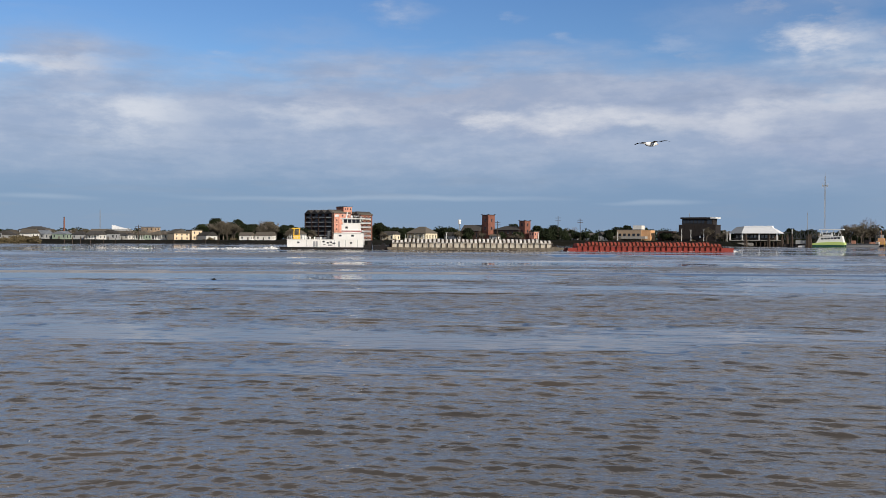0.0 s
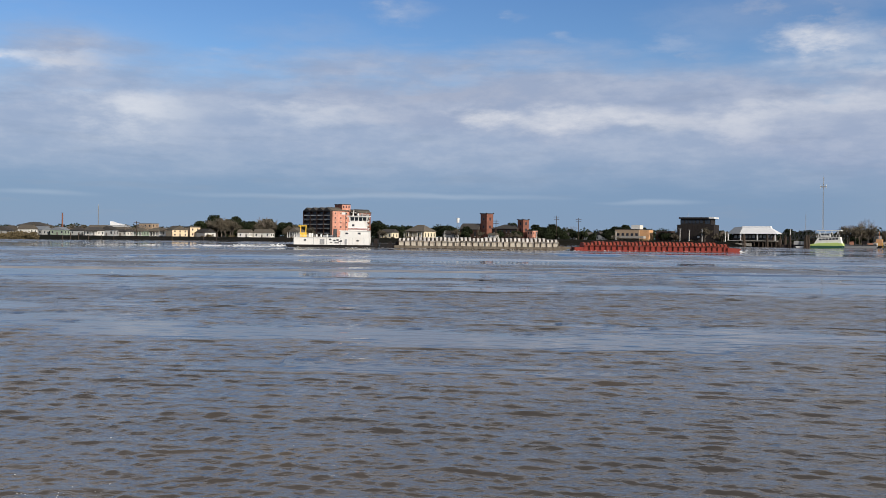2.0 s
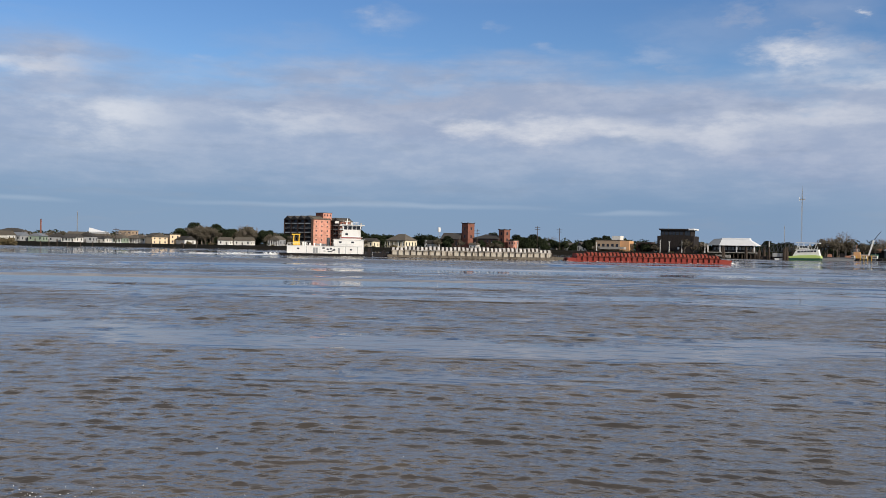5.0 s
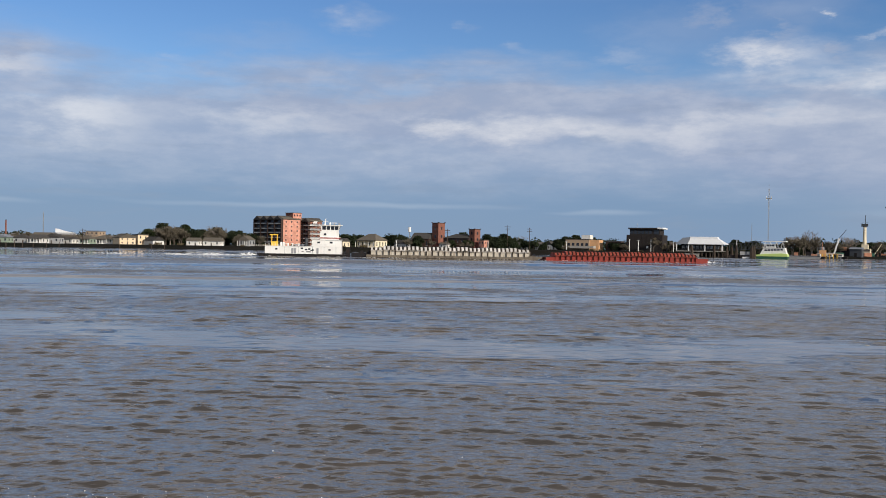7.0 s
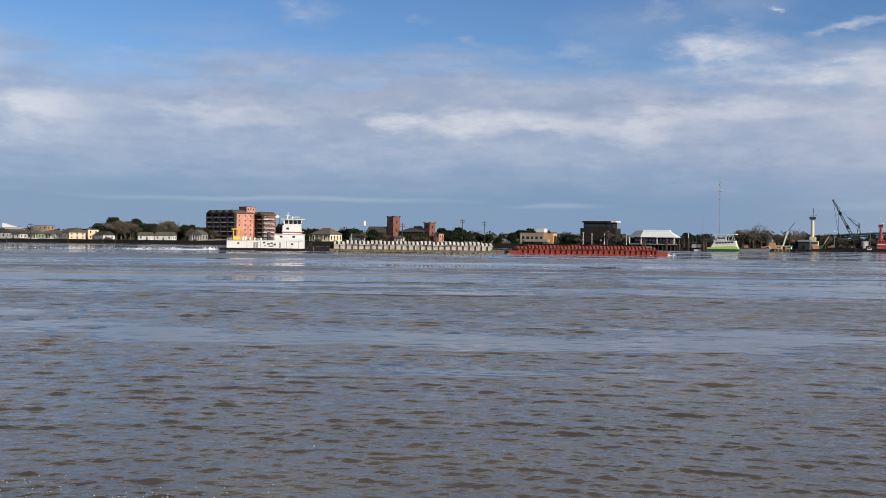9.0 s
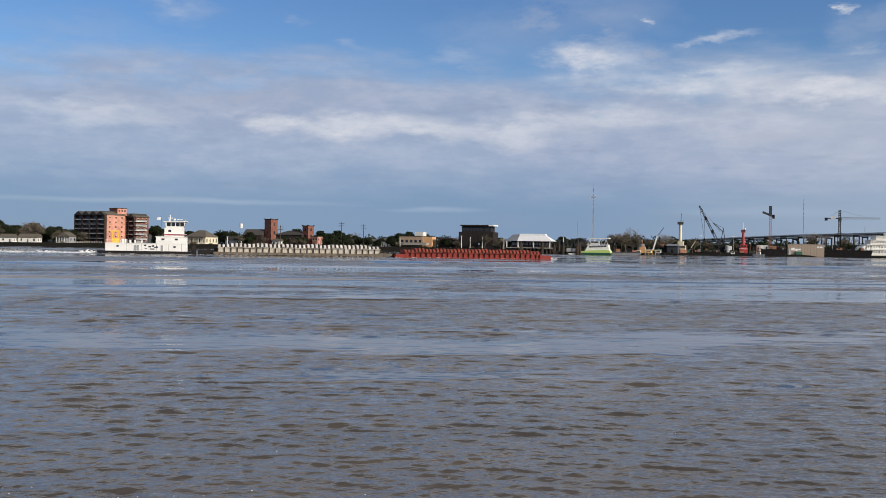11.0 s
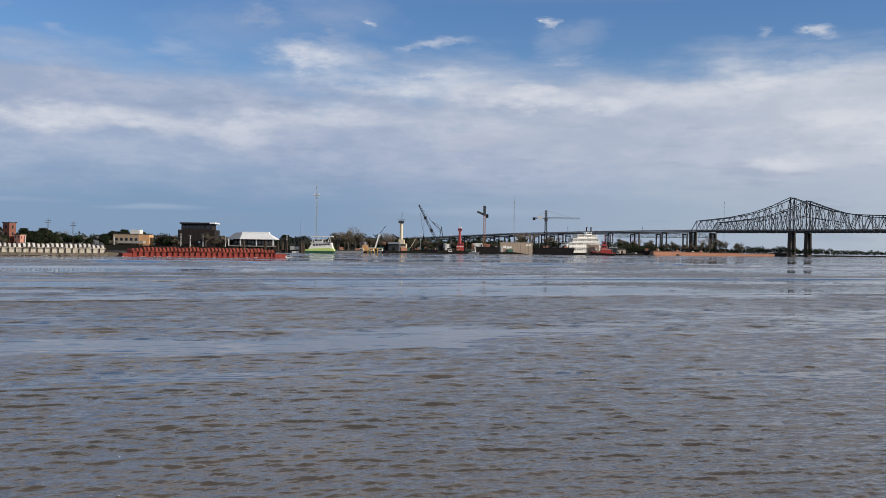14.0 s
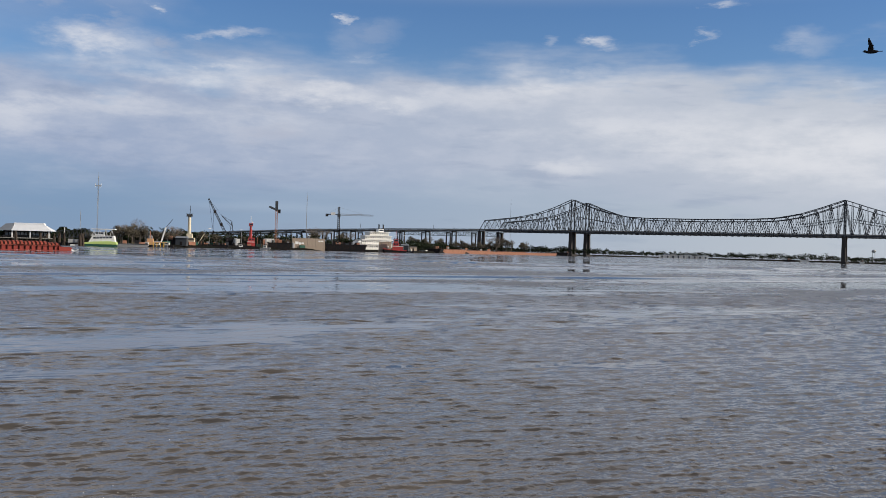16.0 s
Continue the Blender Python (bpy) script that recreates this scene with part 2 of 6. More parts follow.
RIB_SHADE_RED = surface("dark_red_rib_and_groove_shade", (0.022, 0.008, 0.007), 0.8, vary=0.3, size=1)
RED = surface("red_paint", (0.40, 0.045, 0.04), 0.5, vary=0.15, size=1.5)
RUST = surface("rust_orange_hull", (0.42, 0.21, 0.14), 0.8, vary=0.3, size=4, stain=(0.16, 0.07, 0.04), amount=0.6)
LIME = surface("lime_green_paint", (0.52, 0.66, 0.20), 0.4, vary=0.08, size=2)
TEAL = surface("dark_green_hull", (0.02, 0.09, 0.06), 0.4, vary=0.15, size=2)
TAN_WALL = surface("tan_corrugated_wall", (0.37, 0.31, 0.25), 0.8, vary=0.2, size=4, stain=(0.2, 0.13, 0.09), amount=0.4)
TAN_BUILDING = surface("tan_building_panel", (0.36, 0.27, 0.19), 0.8, vary=0.15, size=4)
ORANGE_WALL = surface("orange_tan_wall", (0.62, 0.36, 0.19), 0.8, vary=0.15, size=3)
MUSEUM = surface("dark_brown_cladding", (0.028, 0.024, 0.023), 0.7, vary=0.25, size=4)
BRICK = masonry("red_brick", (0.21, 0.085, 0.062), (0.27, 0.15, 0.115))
# sunlight on brick faces is put into this colour
SUNLIT_BRICK = masonry("sunlit_brick", (0.58, 0.27, 0.20), (0.60, 0.36, 0.28))
# brown brick, and the shade painted on the apartment front
DARK_BRICK = masonry("brown_and_shaded_brick", (0.055, 0.035, 0.03), (0.085, 0.06, 0.05))
BARK = surface("tree_bark", (0.085, 0.072, 0.06), 0.9, vary=0.3, size=1, random_tone=0.3)
TWIG = surface("pale_winter_bark", (0.20, 0.17, 0.145), 0.9, vary=0.3, size=1, random_tone=0.3)
LEAF = surface("dark_evergreen_leaf", (0.022, 0.030, 0.014), 0.7, vary=0.7, size=3, bump=0, random_tone=0.5)
TWIG_CROWN = surface("grey_brown_twigs", (0.115, 0.10, 0.075), 0.85, vary=0.5, size=3, bump=0, random_tone=0.3)
LEAF_DRY = surface("dry_winter_leaf", (0.13, 0.105, 0.06), 0.8, vary=0.5, size=3, bump=0, random_tone=0.4)
FOAM = surface("white_foam", (0.82, 0.83, 0.83), 0.9, vary=0.1, size=0.6, bump=0.2)
FEATHER_WHITE = surface("white_feathers", (0.80, 0.80, 0.79), 0.8, vary=0.06, size=0.2, bump=0)
FEATHER_GREY = surface("grey_feathers", (0.28, 0.29, 0.31), 0.8, vary=0.15, size=0.2, bump=0)
FEATHER_DARK = surface("dark_feathers", (0.02, 0.02, 0.022), 0.8, vary=0.2, size=0.2, bump=0)
BEAK = surface("orange_beak", (0.55, 0.22, 0.04), 0.5, vary=0.1, size=0.1, bump=0)


def ground_material():
    m = bpy.data.materials.new("bank_grass_and_mud")
    m.use_nodes = True
    tr = m.node_tree
    where = tr.nodes.new("ShaderNodeTexCoord").outputs["Object"]
    n1, n2 = fuzz(tr, where, 0.03, 5, 0.6), fuzz(tr, where, 0.5, 5, 0.65)
    col = mixed(tr, ramp(tr, n1, 0.35, 0.65), (0.006, 0.007, 0.005), (0.012, 0.0105, 0.008))
    col = mixed(tr, ramp(tr, n2, 0.4, 0.75, 0.0, 0.6), col, (0.012, 0.011, 0.01))
    b = tr.nodes["Principled BSDF"]
    tr.links.new(col, b.inputs["Base Color"])
    b.inputs["Roughness"].default_value = 0.95
    b.inputs["Specular IOR Level"].default_value = 0.08
    tr.links.new(wire(tr, "ShaderNodeBump", Strength=0.6, Distance=0.4, Height=n2).outputs[0], b.inputs["Normal"])
    return m


def water_material():
    """Silty river water under a light breeze; the mesh carries where the breeze ruffles it."""
    m = bpy.data.materials.new("muddy_river_water")
    m.use_nodes = True
    tr = m.node_tree
    b = tr.nodes["Principled BSDF"]
    where = tr.nodes.new("ShaderNodeTexCoord").outputs["Object"]

    def stretched(sx, sy):
        v = wire(tr, "ShaderNodeVectorMath", i0=where, i1=(sx, sy, 1))
        v.operation = "MULTIPLY"
        return v.outputs[0]

    silt = fuzz(tr, stretched(0.05, 0.10), 1.0, 5, 0.6)
    boil = fuzz(tr, stretched(0.22, 0.42), 1.0, 4, 0.55)
    col = mixed(tr, ramp(tr, silt, 0.35, 0.66), (0.044, 0.040, 0.037), (0.069, 0.058, 0.049))
    col = mixed(tr, ramp(tr, boil, 0.52, 0.72, 0.0, 0.6), col, (0.098, 0.079, 0.058))
    tr.links.new(col, b.inputs["Base Color"])
    b.inputs["IOR"].default_value = 1.33
    breeze = tr.nodes.new("ShaderNodeAttribute")
    breeze.attribute_name = "ruffle"
    gust = breeze.outputs["Fac"]
    away = wire(tr, "ShaderNodeVectorMath", i0=where)
    away.operation = "LENGTH"
    # ripples too small for the mesh count as roughness farther out
    far = ramp(tr, away.outputs["Value"], 30.0, 110.0, smooth=False)
    tr.links.new(calc(tr, "ADD", 0.05, calc(tr, "MULTIPLY", calc(tr, "MULTIPLY", gust, far), FAR_ROUGH)), b.inputs["Roughness"])
    r0 = fuzz(tr, stretched(7.0, 9.0), 1.0, 2, 0.5)
    r1 = fuzz(tr, stretched(2.4, 4.2), 1.0, 3, 0.55)
    r2 = fuzz(tr, stretched(0.45, 1.1), 1.0, 4, 0.6)
    r3 = calc(tr, "MULTIPLY", fuzz(tr, stretched(0.05, 0.21), 1.0, 5, 0.62), ramp(tr, away.outputs["Value"], 26.0, 80.0, 0.25, 1.0))
    hgt = calc(tr, "ADD", calc(tr, "ADD", calc(tr, "MULTIPLY", r0, RIPPLE[0]), calc(tr, "MULTIPLY", r1, RIPPLE[1])), calc(tr, "ADD", calc(tr, "MULTIPLY", r2, RIPPLE[2]), calc(tr, "MULTIPLY", r3, RIPPLE[3])))
    bump = wire(tr, "ShaderNodeBump", Distance=1.0, Height=calc(tr, "MULTIPLY", hgt, gust), Strength=1.0)
    if "Filter Width" in bump.inputs:
        bump.inputs["Filter Width"].default_value = 0.05
    tr.links.new(bump.outputs[0], b.inputs["Normal"])
    return m


FAR_ROUGH = 0.25
RIPPLE = (0.008, 0.023, 0.046, 0.38)
WATER = water_material()
GROUND = ground_material()

# ---- small builders ----


def part(name, geo, material, parent=None, label="", smooth=False):
    me = bpy.data.meshes.new(name)
    me.from_pydata([tuple(v) for v in geo[0]], [], geo[1])
    me.materials.append(material)
    if smooth:
        me.polygons.foreach_set("use_smooth", [True] * len(me.polygons))
    me.update()
    ob = new(name, me)
    if parent:
        ob.parent = parent
    if label:
        tagged(ob, label)
    return ob


def thing(name, m, label, category, group="", kind=""):
    ob = new(name)
    ob.empty_display_size = 0.5
    ob.matrix_basis = m
    return tagged(ob, label, category, group, kind)


def box(geo, x0, x1, y0, y1, z0, z1, skew=0.0):
    """A box; skew shifts its top in x."""
    v, f = geo
    n = len(v)
    v += [(x0, y0, z0), (x1, y0, z0), (x1, y1, z0), (x0, y1, z0), (x0 + skew, y0, z1), (x1 + skew, y0, z1), (x1 + skew, y1, z1), (x0 + skew, y1, z1)]
    f += [tuple(n + i for i in q) for q in ((0, 3, 2, 1), (4, 5, 6, 7), (0, 1, 5, 4), (1, 2, 6, 5), (2, 3, 7, 6), (3, 0, 4, 7))]
    return geo


def boxed(*a, **k):
    return box(([], []), *a, **k)


def prism(geo, outline, y0, y1):
    """An outline in x, z drawn out along y."""
    v, f = geo
    n, k = len(v), len(outline)
    v += [(x, y0, z) for x, z in outline] + [(x, y1, z) for x, z in outline]
    f.append(tuple(n + i for i in range(k)))
    f.append(tuple(n + k + i for i in reversed(range(k))))
    f += [(n + i, n + k + i, n + k + (i + 1) % k, n + (i + 1) % k) for i in range(k)]
    return geo


def rod(geo, p, q, r0, r1=None, n=6):
    """A tapered round bar from p to q."""
    r1 = r0 if r1 is None else r1
    p, q = Vector(p), Vector(q)
    d = (q - p).normalized()
    a = d.orthogonal().normalized()
    b = d.cross(a)
    v, f = geo
    k = len(v)
    for i in range(n):
        w = 2 * math.pi * i / n
        o = a * math.cos(w) + b * math.sin(w)
        v += [tuple(p + o * r0), tuple(q + o * r1)]
    f += [(k + 2 * i, k + 2 * ((i + 1) % n), k + 2 * ((i + 1) % n) + 1, k + 2 * i + 1) for i in range(n)]
    f.append(tuple(k + 2 * i for i in reversed(range(n))))
    f.append(tuple(k + 2 * i + 1 for i in range(n)))
    return geo


def ball(geo, c, rx, ry, rz, n=10, m=6):
    v, f = geo
    k = len(v)
    for j in range(m + 1):
        t = math.pi * j / m
        for i in range(n):
            w = 2 * math.pi * i / n
            v.append((c[0] + rx * math.sin(t) * math.cos(w), c[1] + ry * math.sin(t) * math.sin(w), c[2] + rz * math.cos(t)))
    for j in range(m):
        for i in range(n):
            f.append((k + j * n + i, k + (j + 1) * n + i, k + (j + 1) * n + (i + 1) % n, k + j * n + (i + 1) % n))
    return geo


UNIT = {}


def block(name, x0, x1, y0, y1, z0, z1, material, parent, label=""):
    """A small square part; alike parts share one mesh."""
    key = (name, material.name)
    if key not in UNIT:
        me = bpy.data.meshes.new(name)
        g = boxed(-0.5, 0.5, -0.5, 0.5, -0.5, 0.5)
        me.from_pydata(g[0], [], g[1])
        me.materials.append(material)
        UNIT[key] = me
    ob = new(name, UNIT[key])
    ob.parent = parent
    ob.location = ((x0 + x1) / 2, (y0 + y1) / 2, (z0 + z1) / 2)
    ob.scale = (x1 - x0, y1 - y0, z1 - z0)
    return tagged(ob, label) if label else ob


def beam(name, p, q, w, d, material, parent, label=""):
    """A straight member from p to q."""
    ob = block(name, -0.5, 0.5, -0.5, 0.5, -0.5, 0.5, material, parent, label)
    p, q = Vector(p), Vector(q)
    turn = (q - p).to_track_quat("Z", "Y")
    ob.matrix_basis = Matrix.LocRotScale((p + q) / 2, turn, (w, d, (q - p).length))
    return ob


def spot(az, d, z=0.0, turn=0.0):
    """The pose of a thing at a bearing and distance from the viewer; it faces him, turned clockwise by turn degrees."""
    a = radians(az)
    return pose(d * math.sin(a), d * math.cos(a), z, 0, 0, -(az + turn))


# ---- ground and water ----
SHORE = [(-180, 900), (-60, 640), (-30, 640), (-20, 660), (-10, 680), (0, 690), (10, 700), (16, 712), (21, 745), (24, 800), (27, 880), (32, 1000), (38, 1085), (41, 1330), (44, 1520), (48, 1900), (52, 2600), (58, 2500), (66, 2450), (90, 2300), (180, 2300)]
CREST = [(-180, 2.3), (-10, 2.5), (0, 3.2), (10, 3.6), (16, 3.2), (24, 2.4), (48, 2.2), (60, 4.0), (180, 4.0)]


def shore(az):
    return float(np.interp(az, [s[0] for s in SHORE], [s[1] for s in SHORE]))


def land_z(az, d):
    off = d - shore(az)
    crest = float(np.interp(az, [c[0] for c in CREST], [c[1] for c in CREST]))
    return float(np.interp(off, [-60, 0, 12, 17, 34], [-5.0, -0.3, crest, crest, 2.2]))


def build_ground():
    v, f = [], []
    offs = [-60, -8, 0, 4, 8, 12, 17, 24, 34, 80, 160, 320, 640, 1200]
    azs = [-100 + i * 0.5 for i in range(int(200 / 0.5) + 1)]
    for az in azs:
        s = shore(az)
        a = radians(az)
        for i, o in enumerate(offs + [4700 - s]):
            d = s + o
            jag = 1.6 * noise.noise((az * 0.9, o * 0.05, 0)) + 0.8 * noise.noise((az * 4.1, o * 0.1, 5))
            z = land_z(az, d) + (jag * 0.25 if 0 < o < 60 else 0)
            d += jag * 2 if o in (-8, 0, 4) else 0
            v.append((d * math.sin(a), d * math.cos(a), z))
    k = len(offs) + 1
    for i in range(len(azs) - 1):
        for j in range(k - 1):
            f.append((i * k + j, (i + 1) * k + j, (i + 1) * k + j + 1, i * k + j + 1))
    # the river bed and the near bank on which the viewer stands
    bed = len(v)
    first = [i * k for i in range(len(azs))]
    near = []
    for az in azs:
        a = radians(az)
        near.append(len(v))
        v.append((9 * math.sin(a), 9 * math.cos(a), -3.0))
    for i in range(len(azs) - 1):
        f.append((near[i], near[i + 1], first[i + 1], first[i]))
    rim = []
    for az in azs:
        a = radians(az)
        rim.append(len(v))
        v.append((3.2 * math.sin(a), 3.2 * math.cos(a), 2.3))
    for i in range(len(azs) - 1):
        f.append((rim[i], rim[i + 1], near[i + 1], near[i]))
    c = len(v)
    v += [(0, 0, 2.4), (0, -4500, 2.4), (-4600, -1200, 2.4), (4600, -1200, 2.4)]
    for i in range(len(azs) - 1):
        f.append((c, rim[i + 1], rim[i]))
    f += [(c, c + 1, c + 2), (c, c + 3, c + 1), (c, c + 2, rim[0]), (rim[0], c + 2, first[0]), (c, rim[-1], c + 3), (rim[-1], first[-1], c + 3)]
    ob = part("ground", (v, f), GROUND)
    tagged(ob, "dark grassy levee and flat muddy river bank", "ground", kind="structure")


def value_noise(X, Y, seed):
    """Smooth noise of unit cells, 0 to 1."""
    def corner(i, j):
        h = (i * 374761393 + j * 668265263 + seed * 974711) & 0x7FFFFFFF
        h = ((h ^ (h >> 13)) * 1274126177) & 0x7FFFFFFF
        return ((h ^ (h >> 16)) & 0xFFFF) / 65535.0
    i, j = np.floor(X).astype(np.int64), np.floor(Y).astype(np.int64)
    u, v = X - i, Y - j
    u, v = u * u * (3 - 2 * u), v * v * (3 - 2 * v)
    return (corner(i, j) * (1 - u) + corner(i + 1, j) * u) * (1 - v) + (corner(i, j + 1) * (1 - u) + corner(i + 1, j + 1) * u) * v


def breeze_on(X, Y):
    """0 in a slick, 1 where the breeze ruffles the river."""
    wx = X + 7 * (value_noise(X / 19 + 5, Y / 11, 21) - 0.5)
    wy = Y + 0.10 * X + 6 * (value_noise(X / 23, Y / 13 + 9, 22) - 0.5)
    total, weight = 0.0, 1.0
    for k, (lx, ly) in enumerate(((64, 36), (31, 15), (15, 6.6), (7.2, 3.1), (3.5, 1.5), (1.7, 0.8))):
        total = total + weight * (value_noise(wx / lx + 3.3 * k, wy / ly + 1.7 * k, k + 2) - 0.5)
        weight *= 0.86
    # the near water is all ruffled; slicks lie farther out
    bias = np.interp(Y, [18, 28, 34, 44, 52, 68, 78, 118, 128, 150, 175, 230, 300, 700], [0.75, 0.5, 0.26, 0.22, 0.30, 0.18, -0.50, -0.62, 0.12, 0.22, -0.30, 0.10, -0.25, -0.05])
    for x, y, a, b, amount in SLICKS:
        bias = bias - amount * np.exp(-((X - x) / a) ** 2 - ((Y - y) / b) ** 2)
    f = np.clip((total + bias + 0.24) / 0.66, 0, 1)
    return 0.04 + 0.96 * f * f * (3 - 2 * f)


# x, y, half length, half depth, amount; a negative amount is a ruffled patch
SLICKS = [(9, 38.5, 13, 4.4, 1.0), (-16, 44, 9, 4, 0.4), (24, 58, 16, 4, -0.45), (5, 66, 14, 5, -0.3), (-28, 60, 16, 7, 0.4), (48, 47, 14, 5, 0.5), (34, 30, 9, 2.5, 0.35)]


def build_water():
    """One sheet of wind waves, finest near the viewer."""
    az = np.radians(np.concatenate([np.linspace(-98, -44, 12), np.arange(-40, 78, 0.20), np.linspace(80, 98, 5)]))
    r = [3.0, 8.0, 11.0]
    while r[-1] < 4650:
        x = r[-1]
        r.append(x + (x * 0.0037 if x < 60 else 0.22 + (x - 60) * 0.005 if x < 450 else 2.2 + (x - 450) * 0.02))
    r = np.array(r)
    gap = np.gradient(r)
    A, R = np.meshgrid(az, r)
    X, Y = R * np.sin(A), R * np.cos(A)
    G = np.repeat(gap[:, None], len(az), 1)
    rng = np.random.RandomState(4)
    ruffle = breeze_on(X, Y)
    Z = np.zeros_like(X)
    count = 72
    for k in range(count):
        wl = 0.22 * (11.5 ** ((k + rng.uniform(0, 1)) / count))
        turn = rng.normal(math.radians(82), 0.5)
        keep = np.clip((wl / G - 2.0) / 2.0, 0, 1)
        if wl < 1.2:
            keep = keep * np.clip((wl / (0.0035 * R) - 1.4) / 2.0, 0, 1)
        kk = 2 * math.pi / wl
        cx, sx = math.cos(turn), math.sin(turn)
        warp = rng.uniform(1.0, 2.2) * np.sin((X * sx - Y * cx) / (wl * rng.uniform(1.2, 3.0)) + rng.uniform(0, 6)) * np.sin((X * cx + Y * sx) / (wl * rng.uniform(2.5, 6.0)) + rng.uniform(0, 6))
        wave = np.exp(0.9 * np.sin(kk * (X * cx + Y * sx) + warp + rng.uniform(0, 6))) - 1.2
        Z += keep * (WAVE * np.minimum(1.0, ((0.04 + R / 44) / wl) ** 1.1) * wl / 2 / math.pi) * wave
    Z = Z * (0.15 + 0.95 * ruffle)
    # old wakes: a few long low swells running across the stream
    for y0, width, wl, amp, lean in ((117, 4, 9.0, 0.30, 0.015), (74, 4, 6.0, 0.09, 0.03), (96, 4, 7.0, 0.15, -0.02), (141, 6, 11.0, 0.34, 0.03), (188, 10, 15.0, 0.48, -0.03), (56, 3, 4.5, 0.045, 0.06), (248, 16, 24.0, 0.75, 0.02)):
        s = Y + lean * X + 1.5 * np.sin(X / 38.0 + y0)
        Z += amp * np.exp(-((s - y0) / width) ** 2) * np.sin(2 * math.pi * s / wl) * (0.35 + 0.65 * value_noise(X / 40 + y0, Y / 60, 40))
    v = np.stack([X, Y, Z], -1).reshape(-1, 3)
    n, m = len(r), len(az)
    i, j = np.meshgrid(np.arange(n - 1), np.arange(m - 1), indexing="ij")
    q = np.stack([i * m + j, (i + 1) * m + j, (i + 1) * m + j + 1, i * m + j + 1], -1).reshape(-1, 4)
    me = bpy.data.meshes.new("water")
    me.vertices.add(len(v))
    me.vertices.foreach_set("co", v.astype(np.float32).ravel())
    me.loops.add(q.size)
    me.loops.foreach_set("vertex_index", q.astype(np.int32).ravel())
    me.polygons.add(len(q))
    me.polygons.foreach_set("loop_start", np.arange(0, q.size, 4, dtype=np.int32))
    me.polygons.foreach_set("use_smooth", np.ones(len(q), dtype=bool))
    me.update(calc_edges=True)
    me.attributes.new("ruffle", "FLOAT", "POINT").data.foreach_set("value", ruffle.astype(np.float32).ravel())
    me.materials.append(WATER)
    ob = new("water", me)
    return tagged(ob, "wide brown river with small wind ripples", "water", kind="structure")


WAVE = 0.034
build_ground()
water = build_water()

# ---- the tow: towboat and two covered barges ----
HEAD = 1.0


def tow_pose(along, t=0.0, z=0.0):
    """A place on the tow's line, so many metres from the pale barge's stern, t seconds on."""
    u = (math.cos(radians(HEAD)), math.sin(radians(HEAD)))
    s = along - 2.64 + 1.47 * (t - 6.0)
    return pose(-6.1 + u[0] * s, 350.4 + u[1] * s + 5.3, z, 0, 0, HEAD)


def hull(length, beam_w, z_deck, rake0, rake1, draft=1.2):
    """A flat-sided hull with raked ends, waterline at z = 0."""
    out = [(0, z_deck), (0, z_deck - 0.5), (rake0, -draft), (length - rake1, -draft), (length, z_deck - 0.5), (length, z_deck)]
    return prism(([], []), out[::-1], -beam_w / 2, beam_w / 2)


def deck_rail(parent, x0, x1, y, z, material, posts=6, high=1.0):
    for k in range(posts + 1):
        x = x0 + (x1 - x0) * k / posts
        beam("rail_post", (x, y, z), (x, y, z + high), 0.06, 0.06, material, parent)
    for zz in (high * 0.5, high):
        beam("rail_bar", (x0, y, z + zz), (x1, y, z + zz), 0.05, 0.05, material, parent)


